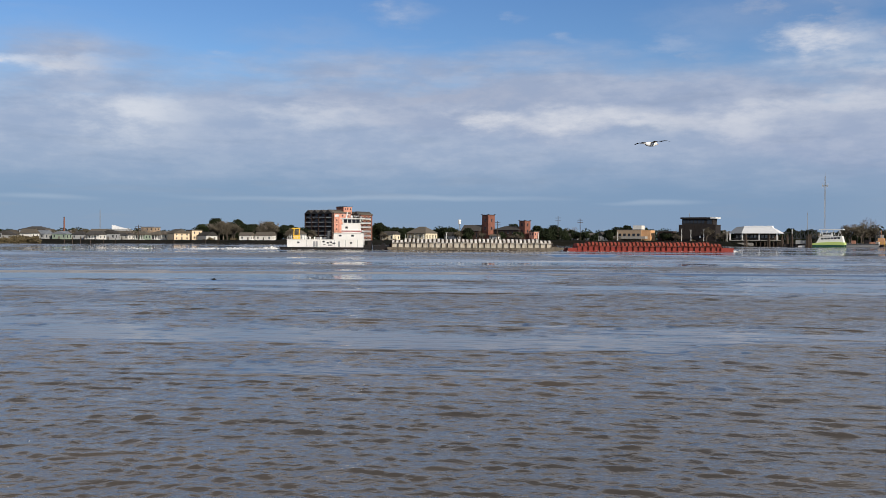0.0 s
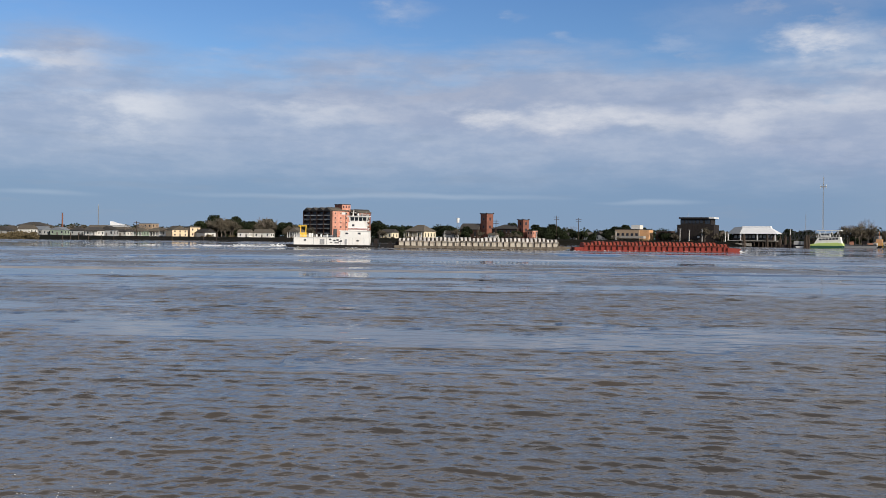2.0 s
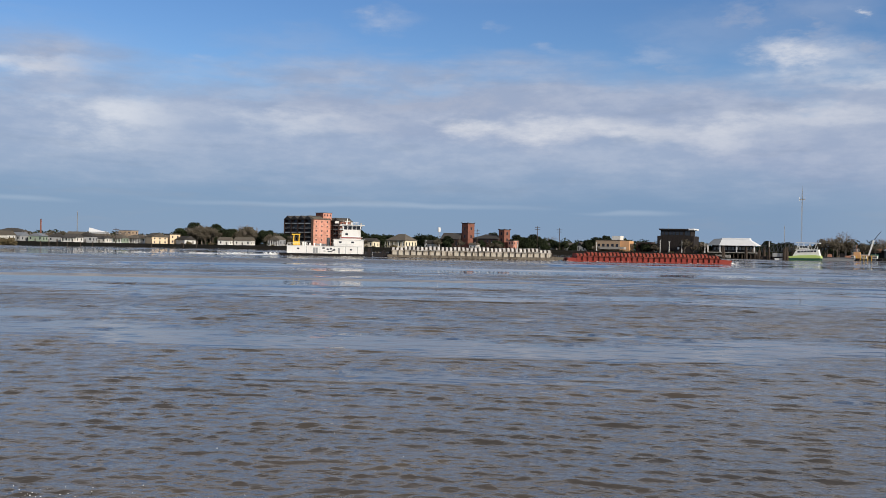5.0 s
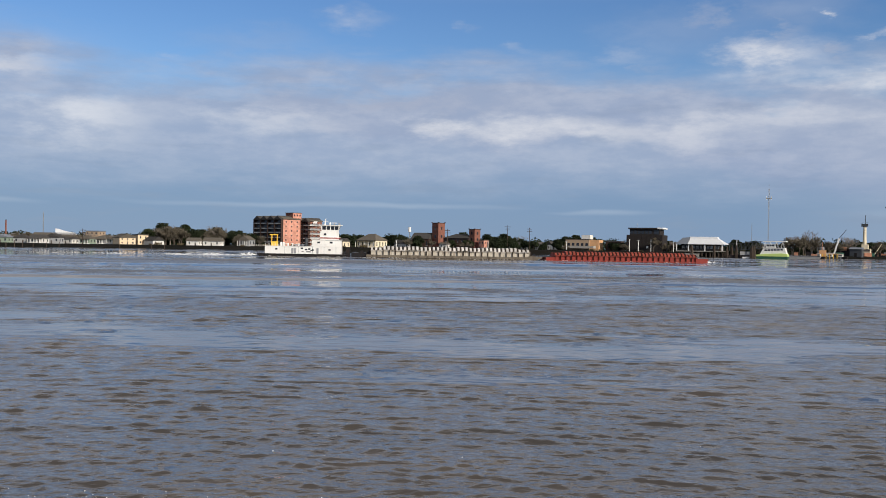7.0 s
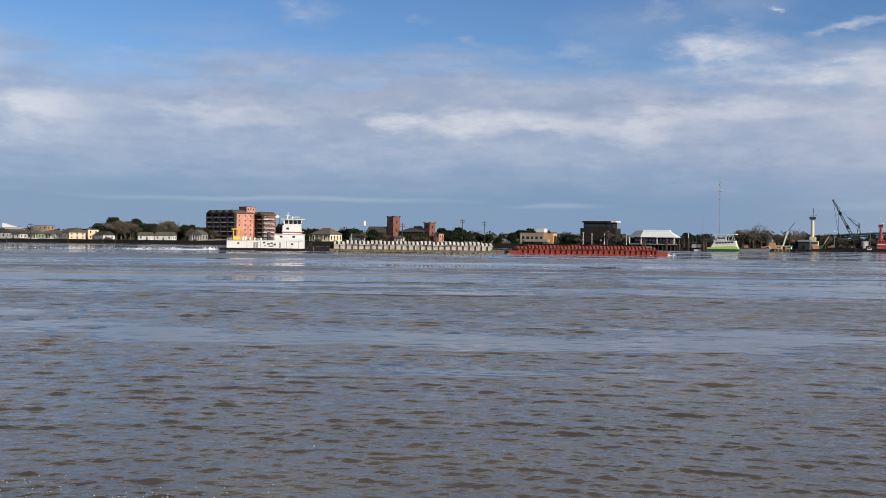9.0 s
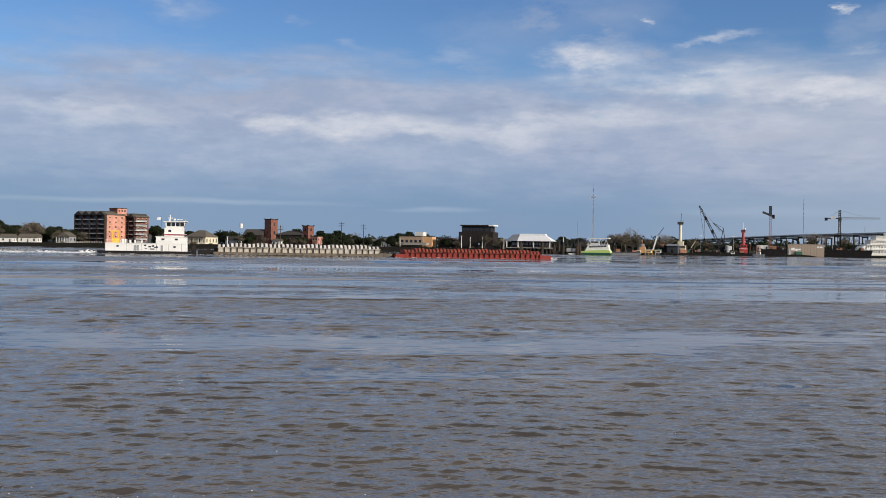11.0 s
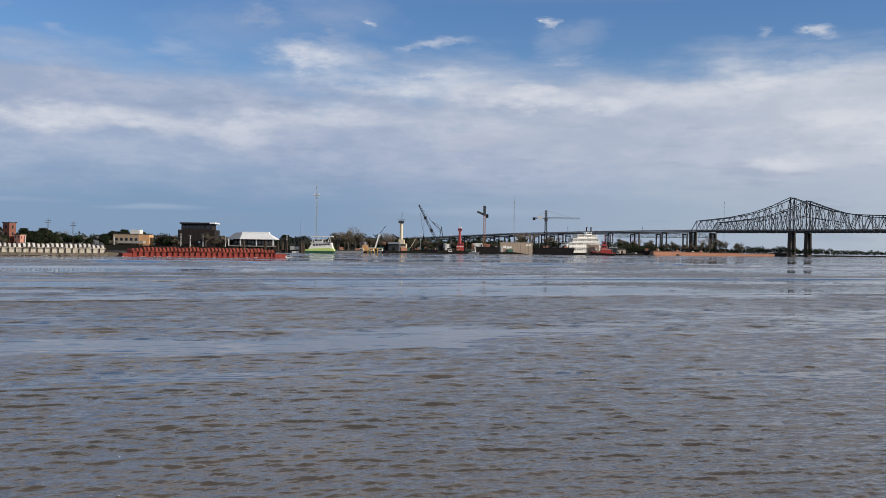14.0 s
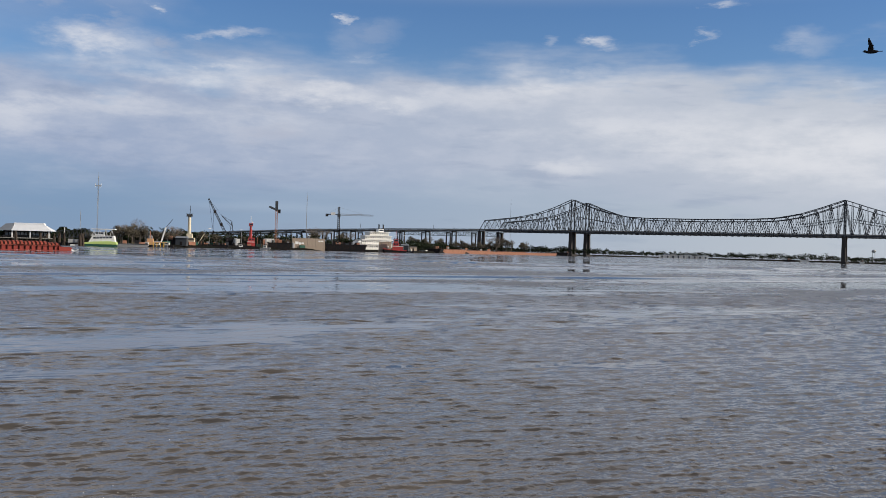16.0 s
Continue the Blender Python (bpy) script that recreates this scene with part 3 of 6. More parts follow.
def build_towboat():
    t = thing("towboat", tow_pose(-40.3), "white river towboat with a tall wheelhouse and black hull", "towboat")
    part("hull", hull(32.2, 9.6, 0.95, 2.5, 1.0), BLACK, t, "black steel hull low in the water")
    y = -4.5
    low = part("lower_deckhouse", boxed(2.6, 29.4, y, 4.5, 0.95, 3.55), WHITE, t)
    block("rub_rail", 0.2, 31.8, -4.95, -4.8, 0.72, 0.9, BLACK, t)
    for x in (11.8, 12.7, 20.6):
        block("door", x, x + 0.75, y - 0.05, y, 1.05, 3.0, GREY_STEEL, low, "grey steel door")
    for x, z in ((6.2, 2.3), (15.1, 2.6), (16.6, 2.2), (17.7, 2.4), (24.8, 2.2)):
        w = block("window", x, x + 0.8, y - 0.04, y, z, z + 0.55, PANE, low)
    for x in (9.5, 14.2, 19.2, 23.2, 27.4):
        block("rub_strake", x, x + 0.12, y - 0.03, y, 1.0, 3.5, GREY_STEEL, low)
    for x, z, w, h in ((17.0, 1.5, 1.6, 0.35), (18.4, 2.0, 0.9, 0.3), (15.4, 1.7, 0.8, 0.25)):
        block("hull_mark", x, x + w, y - 0.03, y, z, z + h, DARK_STEEL, low, "small dark painted mark")
    g = ([], [])
    ball(g, (19.3, y - 0.02, 2.3), 0.4, 0.08, 0.4, 14, 6)
    part("life_ring", g, DARK_STEEL, low, "dark life ring")
    part("deck_edge", boxed(2.4, 29.6, -4.7, 4.7, 3.55, 3.68), WHITE, t)
    mid = part("upper_deckhouse", boxed(19.0, 29.3, -3.9, 3.9, 3.68, 5.95), WHITE, t)
    for x in (20.8, 25.2):
        block("window", x, x + 1.0, -3.95, -3.9, 4.75, 5.35, PANE, mid)
    block("door", 23.2, 23.9, -3.95, -3.9, 3.75, 5.5, TRIM, mid)
    deck_rail(t, 18.8, 29.3, -4.5, 3.68, TRIM, 10, 0.95)
    deck_rail(t, 2.8, 11.0, -4.5, 3.68, TRIM, 7, 0.95)
    part("boat_deck", boxed(18.6, 29.6, -4.2, 4.2, 5.95, 6.08), WHITE, t)
    pil = part("pilot_tower", boxed(21.7, 28.2, -2.9, 2.9, 6.08, 9.05), WHITE, t)
    block("stripe", 21.6, 28.9, -3.2, -2.92, 6.55, 6.85, RED, pil, "red painted stripe")
    block("awning", 21.4, 29.0, -3.4, 3.4, 6.85, 6.97, TRIM, pil)
    block("window", 23.0, 23.9, -2.95, -2.9, 7.6, 8.3, PANE, pil)
    # wheelhouse, wider at its top
    g = ([], [])
    a, b = [(22.2, -2.7), (28.0, -2.7), (28.0, 2.7), (22.2, 2.7)], [(21.8, -3.2), (28.8, -3.2), (28.8, 3.2), (21.8, 3.2)]
    g[0].extend([(x, yy, 9.05) for x, yy in a] + [(x, yy, 11.1) for x, yy in b])
    g[1].extend([(0, 3, 2, 1), (4, 5, 6, 7), (0, 1, 5, 4), (1, 2, 6, 5), (2, 3, 7, 6), (3, 0, 4, 7)])
    wh = part("wheelhouse", g, WHITE, t)
    for x in (22.5, 24.0, 25.5, 26.9):
        yy0, yy1 = -2.84, -3.14
        w = part("window", ([(x, yy0, 9.6), (x + 1.2, yy0, 9.6), (x + 1.25, yy1, 10.85), (x - 0.05, yy1, 10.85), (x, yy0 + 0.1, 9.6), (x + 1.2, yy0 + 0.1, 9.6), (x + 1.25, yy1 + 0.1, 10.85), (x - 0.05, yy1 + 0.1, 10.85)],
                            [(0, 1, 2, 3), (7, 6, 5, 4), (0, 4, 5, 1), (1, 5, 6, 2), (2, 6, 7, 3), (3, 7, 4, 0)]), PANE, wh)
    for k in range(3):
        yy = -2.3 + 1.6 * k
        part("window", ([(28.22, yy, 9.6), (28.22, yy + 1.3, 9.6), (28.72, yy + 1.3, 10.85), (28.72, yy, 10.85), (28.1, yy, 9.6), (28.1, yy + 1.3, 9.6), (28.6, yy + 1.3, 10.85), (28.6, yy, 10.85)],
                        [(0, 1, 2, 3), (7, 6, 5, 4), (0, 4, 5, 1), (1, 5, 6, 2), (2, 6, 7, 3), (3, 7, 4, 0)]), PANE, wh)
    part("wheelhouse_roof", boxed(21.3, 29.5, -3.6, 3.6, 11.1, 11.35), WHITE, t)
    g = rod(([], []), (23.2, 0, 11.35), (23.5, 0, 13.6), 0.32, 0.12)
    box(g, 22.6, 24.4, -0.1, 0.1, 12.4, 12.55)
    part("mast", g, WHITE, t)
    part("radar", boxed(25.6, 27.6, -0.15, 0.15, 12.0, 12.2), WHITE, t)
    part("radar_post", rod(([], []), (26.6, 0, 11.35), (26.6, 0, 12.0), 0.15), GREY_STEEL, t)
    part("antenna_dome", ball(([], []), (25.0, 0.8, 11.85), 0.4, 0.4, 0.5), WHITE, t)
    part("searchlight", rod(([], []), (28.4, -1.5, 11.35), (28.4, -1.5, 12.0), 0.28), GREY_STEEL, t)
    part("searchlight", rod(([], []), (28.4, 1.5, 11.35), (28.4, 1.5, 12.0), 0.28), GREY_STEEL, t)
    for x, z in ((22.0, 13.2), (27.9, 13.0), (24.2, 12.9)):
        beam("whip_antenna", (x, 1.5, 11.35), (x, 1.5, z), 0.06, 0.06, GREY_STEEL, t)
    fl = beam("flagpole", (20.5, 0, 5.95), (20.5, 0, 13.0), 0.09, 0.09, DARK_STEEL, t)
    part("flag", boxed(19.0, 20.4, -0.03, 0.03, 11.8, 12.6, skew=0.2), TRIM, t, "small pale flag")
    for yy in (-2.0, 2.0):
        part("funnel", rod(([], []), (16.8, yy, 3.68), (16.8, yy, 6.6), 0.5, 0.45, 10), DARK_STEEL, t)
    # the yellow deck crane
    cr = part("deck_crane", boxed(4.6, 6.9, -3.2, -1.4, 3.68, 5.2), YELLOW, t, "yellow deck crane")
    for x in (4.7, 6.6):
        beam("crane_leg", (x, -2.3, 5.2), (x + 0.1, -2.3, 7.6), 0.3, 0.3, YELLOW, cr)
    beam("crane_boom", (4.0, -2.3, 7.5), (7.0, -2.3, 7.6), 0.35, 0.35, YELLOW, cr)
    for x in (8.0, 8.9):
        part("deck_tank", rod(([], []), (x, -2.6, 3.68), (x, -2.6, 5.0), 0.36, 0.36, 10), WHITE, t)
    for x in (10.4, 12.0, 14.2):
        part("vent", rod(([], []), (x, -1.5, 3.68), (x, -1.5, 4.6), 0.25, 0.3, 8), WHITE, t)
    part("skiff", prism(([], []), [(12.6, 3.75), (12.2, 4.4), (16.2, 4.4), (15.7, 3.75)][::-1], 0.5, 2.2), GREY_STEEL, t, "small grey skiff on the deck")
    for yy in (-3.0, 3.0):
        part("push_knee", boxed(31.0, 32.3, yy - 0.6, yy + 0.6, -0.3, 3.2), BLACK, t)
    for x in (30.0, 30.8):
        part("winch", rod(([], []), (x, -3.8, 1.35), (x, -2.6, 1.35), 0.4, 0.4, 10), BLACK, t)
    return t


def build_barge(name, along, paint, hull_paint, cover_paint, rib_shade_paint, label, stern_dark, length=59.4):
    t = thing(name, tow_pose(along, 0.0, 0.0 if stern_dark else -0.8), label, "barge", "barges of the tow")
    W = 10.7
    part("hull", hull(length, W, 1.05, 1.0, 7.5), hull_paint, t)
    part("bottom_stripe", boxed(1.5, length - 7.4, -W / 2 - 0.02, -W / 2, -0.25, 0.16), rib_shade_paint, t, "dark wet stripe along the waterline")
    x0, x1, hw = 1.6 if stern_dark else 3.6, length - 4.0, W / 2 - 0.7
    part("coaming", boxed(x0, x1, -hw, hw, 1.05, 2.55), paint, t)
    n = 26
    for k in range(n + 1):
        x = x0 + (x1 - x0) * k / n
        block("coaming_rib", x - 0.15, x + 0.15, -hw - 0.36, -hw, 1.05, 2.63, rib_shade_paint, t)
    block("coaming_rail", x0 - 0.2, x1 + 0.2, -hw - 0.34, hw + 0.34, 2.45, 2.62, paint, t)
    # arched covers, each a shell with raised ribs
    shells = 13
    step = (x1 - x0) / shells
    rnd = random.Random(int(along) + 5)

    def arch(xa, xb, lift, half, crown):
        g = ([], [])
        m = 14
        for x in (xa, xb):
            for i in range(m + 1):
                w = math.pi * i / m
                g[0].append((x, -half * math.cos(w), 2.62 + lift + crown * min(1.0, 1.22 * math.sin(w) ** 0.85)))
        for i in range(m):
            g[1].append((i, i + 1, m + 2 + i, m + 1 + i))
        g[1].append(tuple(range(m + 1)))
        g[1].append(tuple(m + 1 + i for i in reversed(range(m + 1))))
        return g

    for k in range(shells):
        xa = x0 + step * k
        up = 0.16 if k % 2 else 0.0
        edge = 0.35 if k in (0, shells - 1) else 0.0
        crown = 1.25 - edge + rnd.uniform(-0.05, 0.05)
        c = part("cover", arch(xa + 0.05, xa + step - 0.05, up, hw - 0.05, crown), cover_paint, t)
        for i in range(3):
            xr = xa + step * (i + 0.5) / 3
            part("cover_rib", arch(xr - 0.62, xr + 0.12, up + 0.16, hw + 0.12, crown), cover_paint, c)
            # dark strip painted for the shade and dirt between two ribs
            part("cover_groove", arch(xr + 0.13, xr + 0.69, up + 0.13, hw + 0.10, crown), rib_shade_paint, c)
    # deck gear
    for x in (1.2, 2.4, length - 2.8, length - 1.2):
        part("bollard", rod(([], []), (x, -4.4, 1.05), (x, -4.4, 1.6), 0.22, 0.22, 8), BLACK, t)
    part("hatch_house", boxed(0.3, 1.4, -2.0, 1.0, 1.05, 2.0), rib_shade_paint, t)
    if stern_dark:
        part("stern_winch", boxed(-5.2, 0.4, -3.8, 3.8, -0.2, 1.6), BLACK, t, "black coupling frame with winches")
        part("winch_drum", rod(([], []), (-1.6, -3.0, 1.7), (-1.6, 2.0, 1.7), 0.7, 0.7, 10), BLACK, t)
        part("winch_drum", rod(([], []), (1.0, -3.6, 1.9), (1.0, -1.0, 1.9), 0.6, 0.6, 10), BLACK, t)
    lift = 1.2 if stern_dark else 2.1
    part("bow_rake", prism(([], []), [(length - 4.5, 0.2), (length - 0.5, 0.9), (length + 0.2, lift - 0.25), (length, lift), (length - 4.5, lift + 0.25)], -W / 2 + 0.02, W / 2 - 0.02), hull_paint, t, "raked bow deck")
    part("stern_deck", boxed(0.3, 3.5, -W / 2 + 0.3, W / 2 - 0.3, 1.05, lift - 0.1), hull_paint, t)
    part("bow_gear", boxed(length - 3.2, length - 2.0, -2.2, 2.2, 1.05, 1.7), rib_shade_paint, t)
    return t


def flakes(rows, seed, size, thick=0.02):
    """Loose scraps of foam: x, y, spread x, spread y, count, height."""
    rnd = random.Random(seed)
    g = ([], [])
    for cx, cy, sx, sy, n, lift in rows:
        for _ in range(n):
            x, y = rnd.gauss(cx, sx), rnd.gauss(cy, sy)
            a, b = size * rnd.uniform(0.4, 1.6), size * rnd.uniform(0.25, 0.8)
            z = lift * abs(rnd.gauss(0, 0.5))
            k = len(g[0])
            m = rnd.choice((5, 6, 7))
            ring = [(a * math.cos(6.283 * i / m) * rnd.uniform(0.6, 1.1), b * math.sin(6.283 * i / m) * rnd.uniform(0.6, 1.1)) for i in range(m)]
            g[0].extend([(x + p, y + q, z + 0.005) for p, q in ring] + [(x, y, z + thick + lift * 0.25)])
            g[1].extend([(k + i, k + (i + 1) % m, k + m) for i in range(m)])
    return g


towboat = build_towboat()
pale_barge = build_barge("hopper_barge", -2.2, HOPPER, GRIME, COVER_PALE, RIB_SHADE_BROWN, "dirty cream hopper barge with pale arched fibreglass covers", True, 62.6)
red_barge = build_barge("hopper_barge", 61.6, HULL_RED, HULL_RED, COVER_RED, RIB_SHADE_RED, "red hopper barge with red-brown arched covers", False)
wake = part("wake_foam", flakes([(-42.5, 0, 1.8, 2.2, 120, 0.8), (-47, 0, 5, 2.6, 150, 0.25), (-60, 1, 9, 3.5, 110, 0.12), (-80, 2, 16, 5, 60, 0.1), (-56, 0, 2.2, 1.6, 60, 0.55), (-68, 1, 2.6, 1.8, 50, 0.4), (-90, 2, 2.6, 1.8, 30, 0.3), (-104, 3, 12, 5, 40, 0.15), (122.2, -1.5, 0.8, 1.6, 60, 0.4), (-8, -5.4, 10, 0.3, 60, 0.1), (60, -6.0, 34, 0.35, 90, 0.08)], 3, 0.5), FOAM)
wake.matrix_basis = tow_pose(0)
tagged(wake, "white churned wake foam behind the towboat", "foam", kind="stuff")
fleck = part("foam_flecks", flakes([(-8.0, 17.0, 0.9, 0.35, 60, 0.02), (-7.0, 16.4, 2.0, 0.3, 60, 0.02), (-4.6, 16.0, 0.5, 0.25, 40, 0.02), (-2.5, 15.4, 1.5, 0.3, 40, 0.02), (-9.5, 15.6, 1.2, 0.35, 40, 0.02), (-13, 17.5, 3, 0.5, 30, 0.02), (2, 22, 6, 3, 10, 0.02)], 9, 0.013, 0.006), FOAM)
tagged(fleck, "white foam flecks and bubbles drifting on brown water", "foam", kind="stuff")

# ---- gulls ----


def wing_geo(side, length, root, tip, dark=False):
    g = ([], [])
    n = 5
    for i in range(n + 1):
        s = i / n
        c = root + (tip - root) * s
        sweep = -0.05 * s * s
        thick = 0.018 * (1 - 0.8 * s)
        x = sweep + root * 0.5
        y = side * length * s
        bow = 0.03 * math.sin(math.pi * s)
        g[0].extend([(x, y, bow), (x - c * 0.35, y, bow + thick), (x - c, y, bow), (x - c * 0.35, y, bow - thick * 0.4)])
    for i in range(n):
        for k in range(4):
            a, b = i * 4 + k, i * 4 + (k + 1) % 4
            g[1].append((a, b, b + 4, a + 4))
    g[1].extend([(0, 1, 2, 3), (n * 4 + 3, n * 4 + 2, n * 4 + 1, n * 4)])
    return g


def gull(name, label, back, belly, tips, span=1.1):
    """Flies towards its +x."""
    t = thing(name, Matrix.Identity(4), label, "bird", "birds over the river")
    k = span / 1.1
    body = ball(([], []), (0, 0, 0), 0.21 * k, 0.062 * k, 0.062 * k, 12, 8)
    part("body", body, belly, t, smooth=True)
    part("head", ball(([], []), (0.21 * k, 0, 0.025 * k), 0.055 * k, 0.042 * k, 0.042 * k), belly, t, smooth=True)
    part("beak", rod(([], []), (0.25 * k, 0, 0.02 * k), (0.31 * k, 0, 0.01 * k), 0.014 * k, 0.004 * k), BEAK if belly is not FEATHER_DARK else FEATHER_DARK, t)
    part("tail", ([(-0.17 * k, -0.03 * k, 0), (-0.33 * k, -0.065 * k, 0), (-0.33 * k, 0.065 * k, 0), (-0.17 * k, 0.03 * k, 0), (-0.17 * k, 0, 0.02 * k), (-0.33 * k, 0, 0.008 * k)], [(0, 1, 5, 4), (4, 5, 2, 3), (3, 2, 1, 0), (0, 4, 3), (1, 2, 5)]), belly, t)
    for side, nm in ((1, "near"), (-1, "far")):
        w = part("wing", wing_geo(side, 0.26 * k, 0.17 * k, 0.14 * k), back, t, smooth=True)
        w.location = (0.03 * k, side * 0.045 * k, 0.03 * k)
        o = part("wing_tip", wing_geo(side, 0.29 * k, 0.14 * k, 0.035 * k), tips, w, smooth=True)
        o.location = (0, side * 0.258 * k, 0)
    return t


gull_a = gull("gull", "white gull with dark wing tips flying over the river", FEATHER_GREY, FEATHER_WHITE, FEATHER_DARK, 1.3)
gull_b = gull("gull", "grey and white gull flapping upwards over the river", FEATHER_GREY, FEATHER_WHITE, FEATHER_GREY, 1.1)
gull_c = gull("gull", "dark gull gliding with raised wings", FEATHER_DARK, FEATHER_DARK, FEATHER_DARK, 1.1)
low_bird = gull("seabird", "small dark seabird skimming low over the water", FEATHER_DARK, FEATHER_DARK, FEATHER_DARK, 1.0)


def on_ray(az, el, d):
    a, e = radians(az), radians(el)
    return Vector((d * math.sin(a) * math.cos(e), d * math.cos(a) * math.cos(e), EYE_Z + d * math.sin(e)))


def fly(bird, points, flap, pitch=0.0, bank=0.0):
    """points: t, azimuth, elevation, distance; beyond them the flight goes straight on. flap(t): wing angle, tip angle."""
    places = [(t, on_ray(a, e, d)) for t, a, e, d in points]
    v0 = (places[1][1] - places[0][1]) / (places[1][0] - places[0][0])
    v1 = (places[-1][1] - places[-2][1]) / (places[-1][0] - places[-2][0])
    rows = []
    if places[0][0] > 0:
        rows.append((0.0, places[0][1] - v0 * places[0][0]))
    rows += places
    if places[-1][0] < 16:
        rows.append((16.0, places[-1][1] + v1 * (16 - places[-1][0])))
    keyed = []
    for i, (t, p) in enumerate(rows):
        q, r = rows[max(i - 1, 0)][1], rows[min(i + 1, len(rows) - 1)][1]
        d = r - q
        keyed.append((t, pose(*p, bank, -pitch, math.degrees(math.atan2(d.y, d.x)))))
    walk(bird, keyed)
    for w in [c for c in bird.children if c.name.startswith("wing")]:
        side = 1 if w.location.y > 0 else -1
        loc, tip = tuple(w.location), w.children[0]
        tip_loc = tuple(tip.location)
        rows_w, rows_t = [], []
        for k in range(161):
            a, b = flap(k / 10)
            rows_w.append((k / 10, pose(*loc, side * a, 0, 0)))
            rows_t.append((k / 10, pose(*tip_loc, side * b, 0, side * -8)))
        walk(w, rows_w)
        walk(tip, rows_t)


BEAT_A = [4, -14, 30, 12, -18, 0, 36, 4, -18, 2, 36, 0]
TIP_A = [-8, -50, -18, -6, -48, -28, -8, -14, -52, -12, -4, -10]
# time, azimuth, elevation, distance
GULL_A = [(0, 11.77, 5.41, 31.0), (0.1, 12.7, 5.05, 31.6), (0.2, 13.85, 4.9, 32.2), (0.3, 15.0, 4.57, 32.9), (0.4, 15.97, 4.25, 33.5), (0.5, 17.11, 4.1, 34.1), 
          (0.6, 18.24, 3.85, 34.7), (0.7, 19.44, 3.49, 35.3), (0.8, 20.5, 3.27, 36.0), (0.9, 21.66, 3.1, 36.6), (1.0, 22.8, 2.86, 37.2), (1.1, 23.85, 2.62, 37.8)]
GULL_B = [(7.4, -19.65, 8.84, 24.4), (7.5, -17.63, 9.07, 24.6), (7.6, -15.44, 9.1, 24.9), (7.7, -13.26, 9.1, 25.1), (7.8, -11.1, 9.25, 25.3), (7.9, -8.96, 9.65, 25.5), (8.0, -6.8, 10.12, 25.8), 
          (8.1, -4.65, 10.55, 26.0), (8.2, -2.46, 11.14, 26.2), (8.3, -0.18, 11.69, 26.4), (8.4, 2.17, 12.19, 26.6), (8.5, 4.6, 12.61, 26.9), (8.6, 7.3, 13.0, 27.1), (8.7, 10.0, 13.36, 27.3)]
GULL_C = [(15.0, 73.73, 11.2, 36.0), (15.5, 68.94, 11.11, 36.0), (16, 63.48, 11.05, 36.0)]
LOW_BIRD = [(0, -13.03, -2.36, 84.0), (1.5, -1.58, -2.46, 84.0), (3.5, 14.55, -2.39, 84.0)]

# ---- trees ----


def crown_leaves(g, rnd, c, r, flat, n, size):
    for _ in range(n):
        d = Vector((rnd.gauss(0, 1), rnd.gauss(0, 1), rnd.gauss(0, 1))).normalized() * (rnd.random() ** 0.42)
        p = Vector(c) + Vector((d.x * r, d.y * r, d.z * r * flat))
        a = Vector((rnd.gauss(0, 1), rnd.gauss(0, 1), rnd.gauss(0, 1))).normalized() * size * rnd.uniform(0.5, 1.3)
        b = a.cross(Vector((rnd.gauss(0, 1), rnd.gauss(0, 1), rnd.gauss(0, 1)))).normalized() * size * rnd.uniform(0.3, 0.8)
        k = len(g[0])
        g[0].extend([tuple(p - a), tuple(p + b), tuple(p + a), tuple(p - b)])
        g[1].append((k, k + 1, k + 2, k + 3))


def branch(g, tips, rnd, p, d, length, r, depth, spread=0.6):
    q = p + d * length
    rod(g, p, q, r, r * 0.66, 4 if depth < 4 else 6)
    if depth == 0:
        tips.append(q)
        return
    for _ in range(3 if depth > 1 else 3):
        nd = (d + Vector((rnd.gauss(0, spread), rnd.gauss(0, spread), rnd.gauss(0.12, spread * 0.5)))).normalized()
        if nd.z < -0.1:
            nd.z *= -0.4
        branch(g, tips, rnd, p + d * length * rnd.uniform(0.45, 1.0), nd, length * rnd.uniform(0.6, 0.82), r * 0.6, depth - 1, spread)


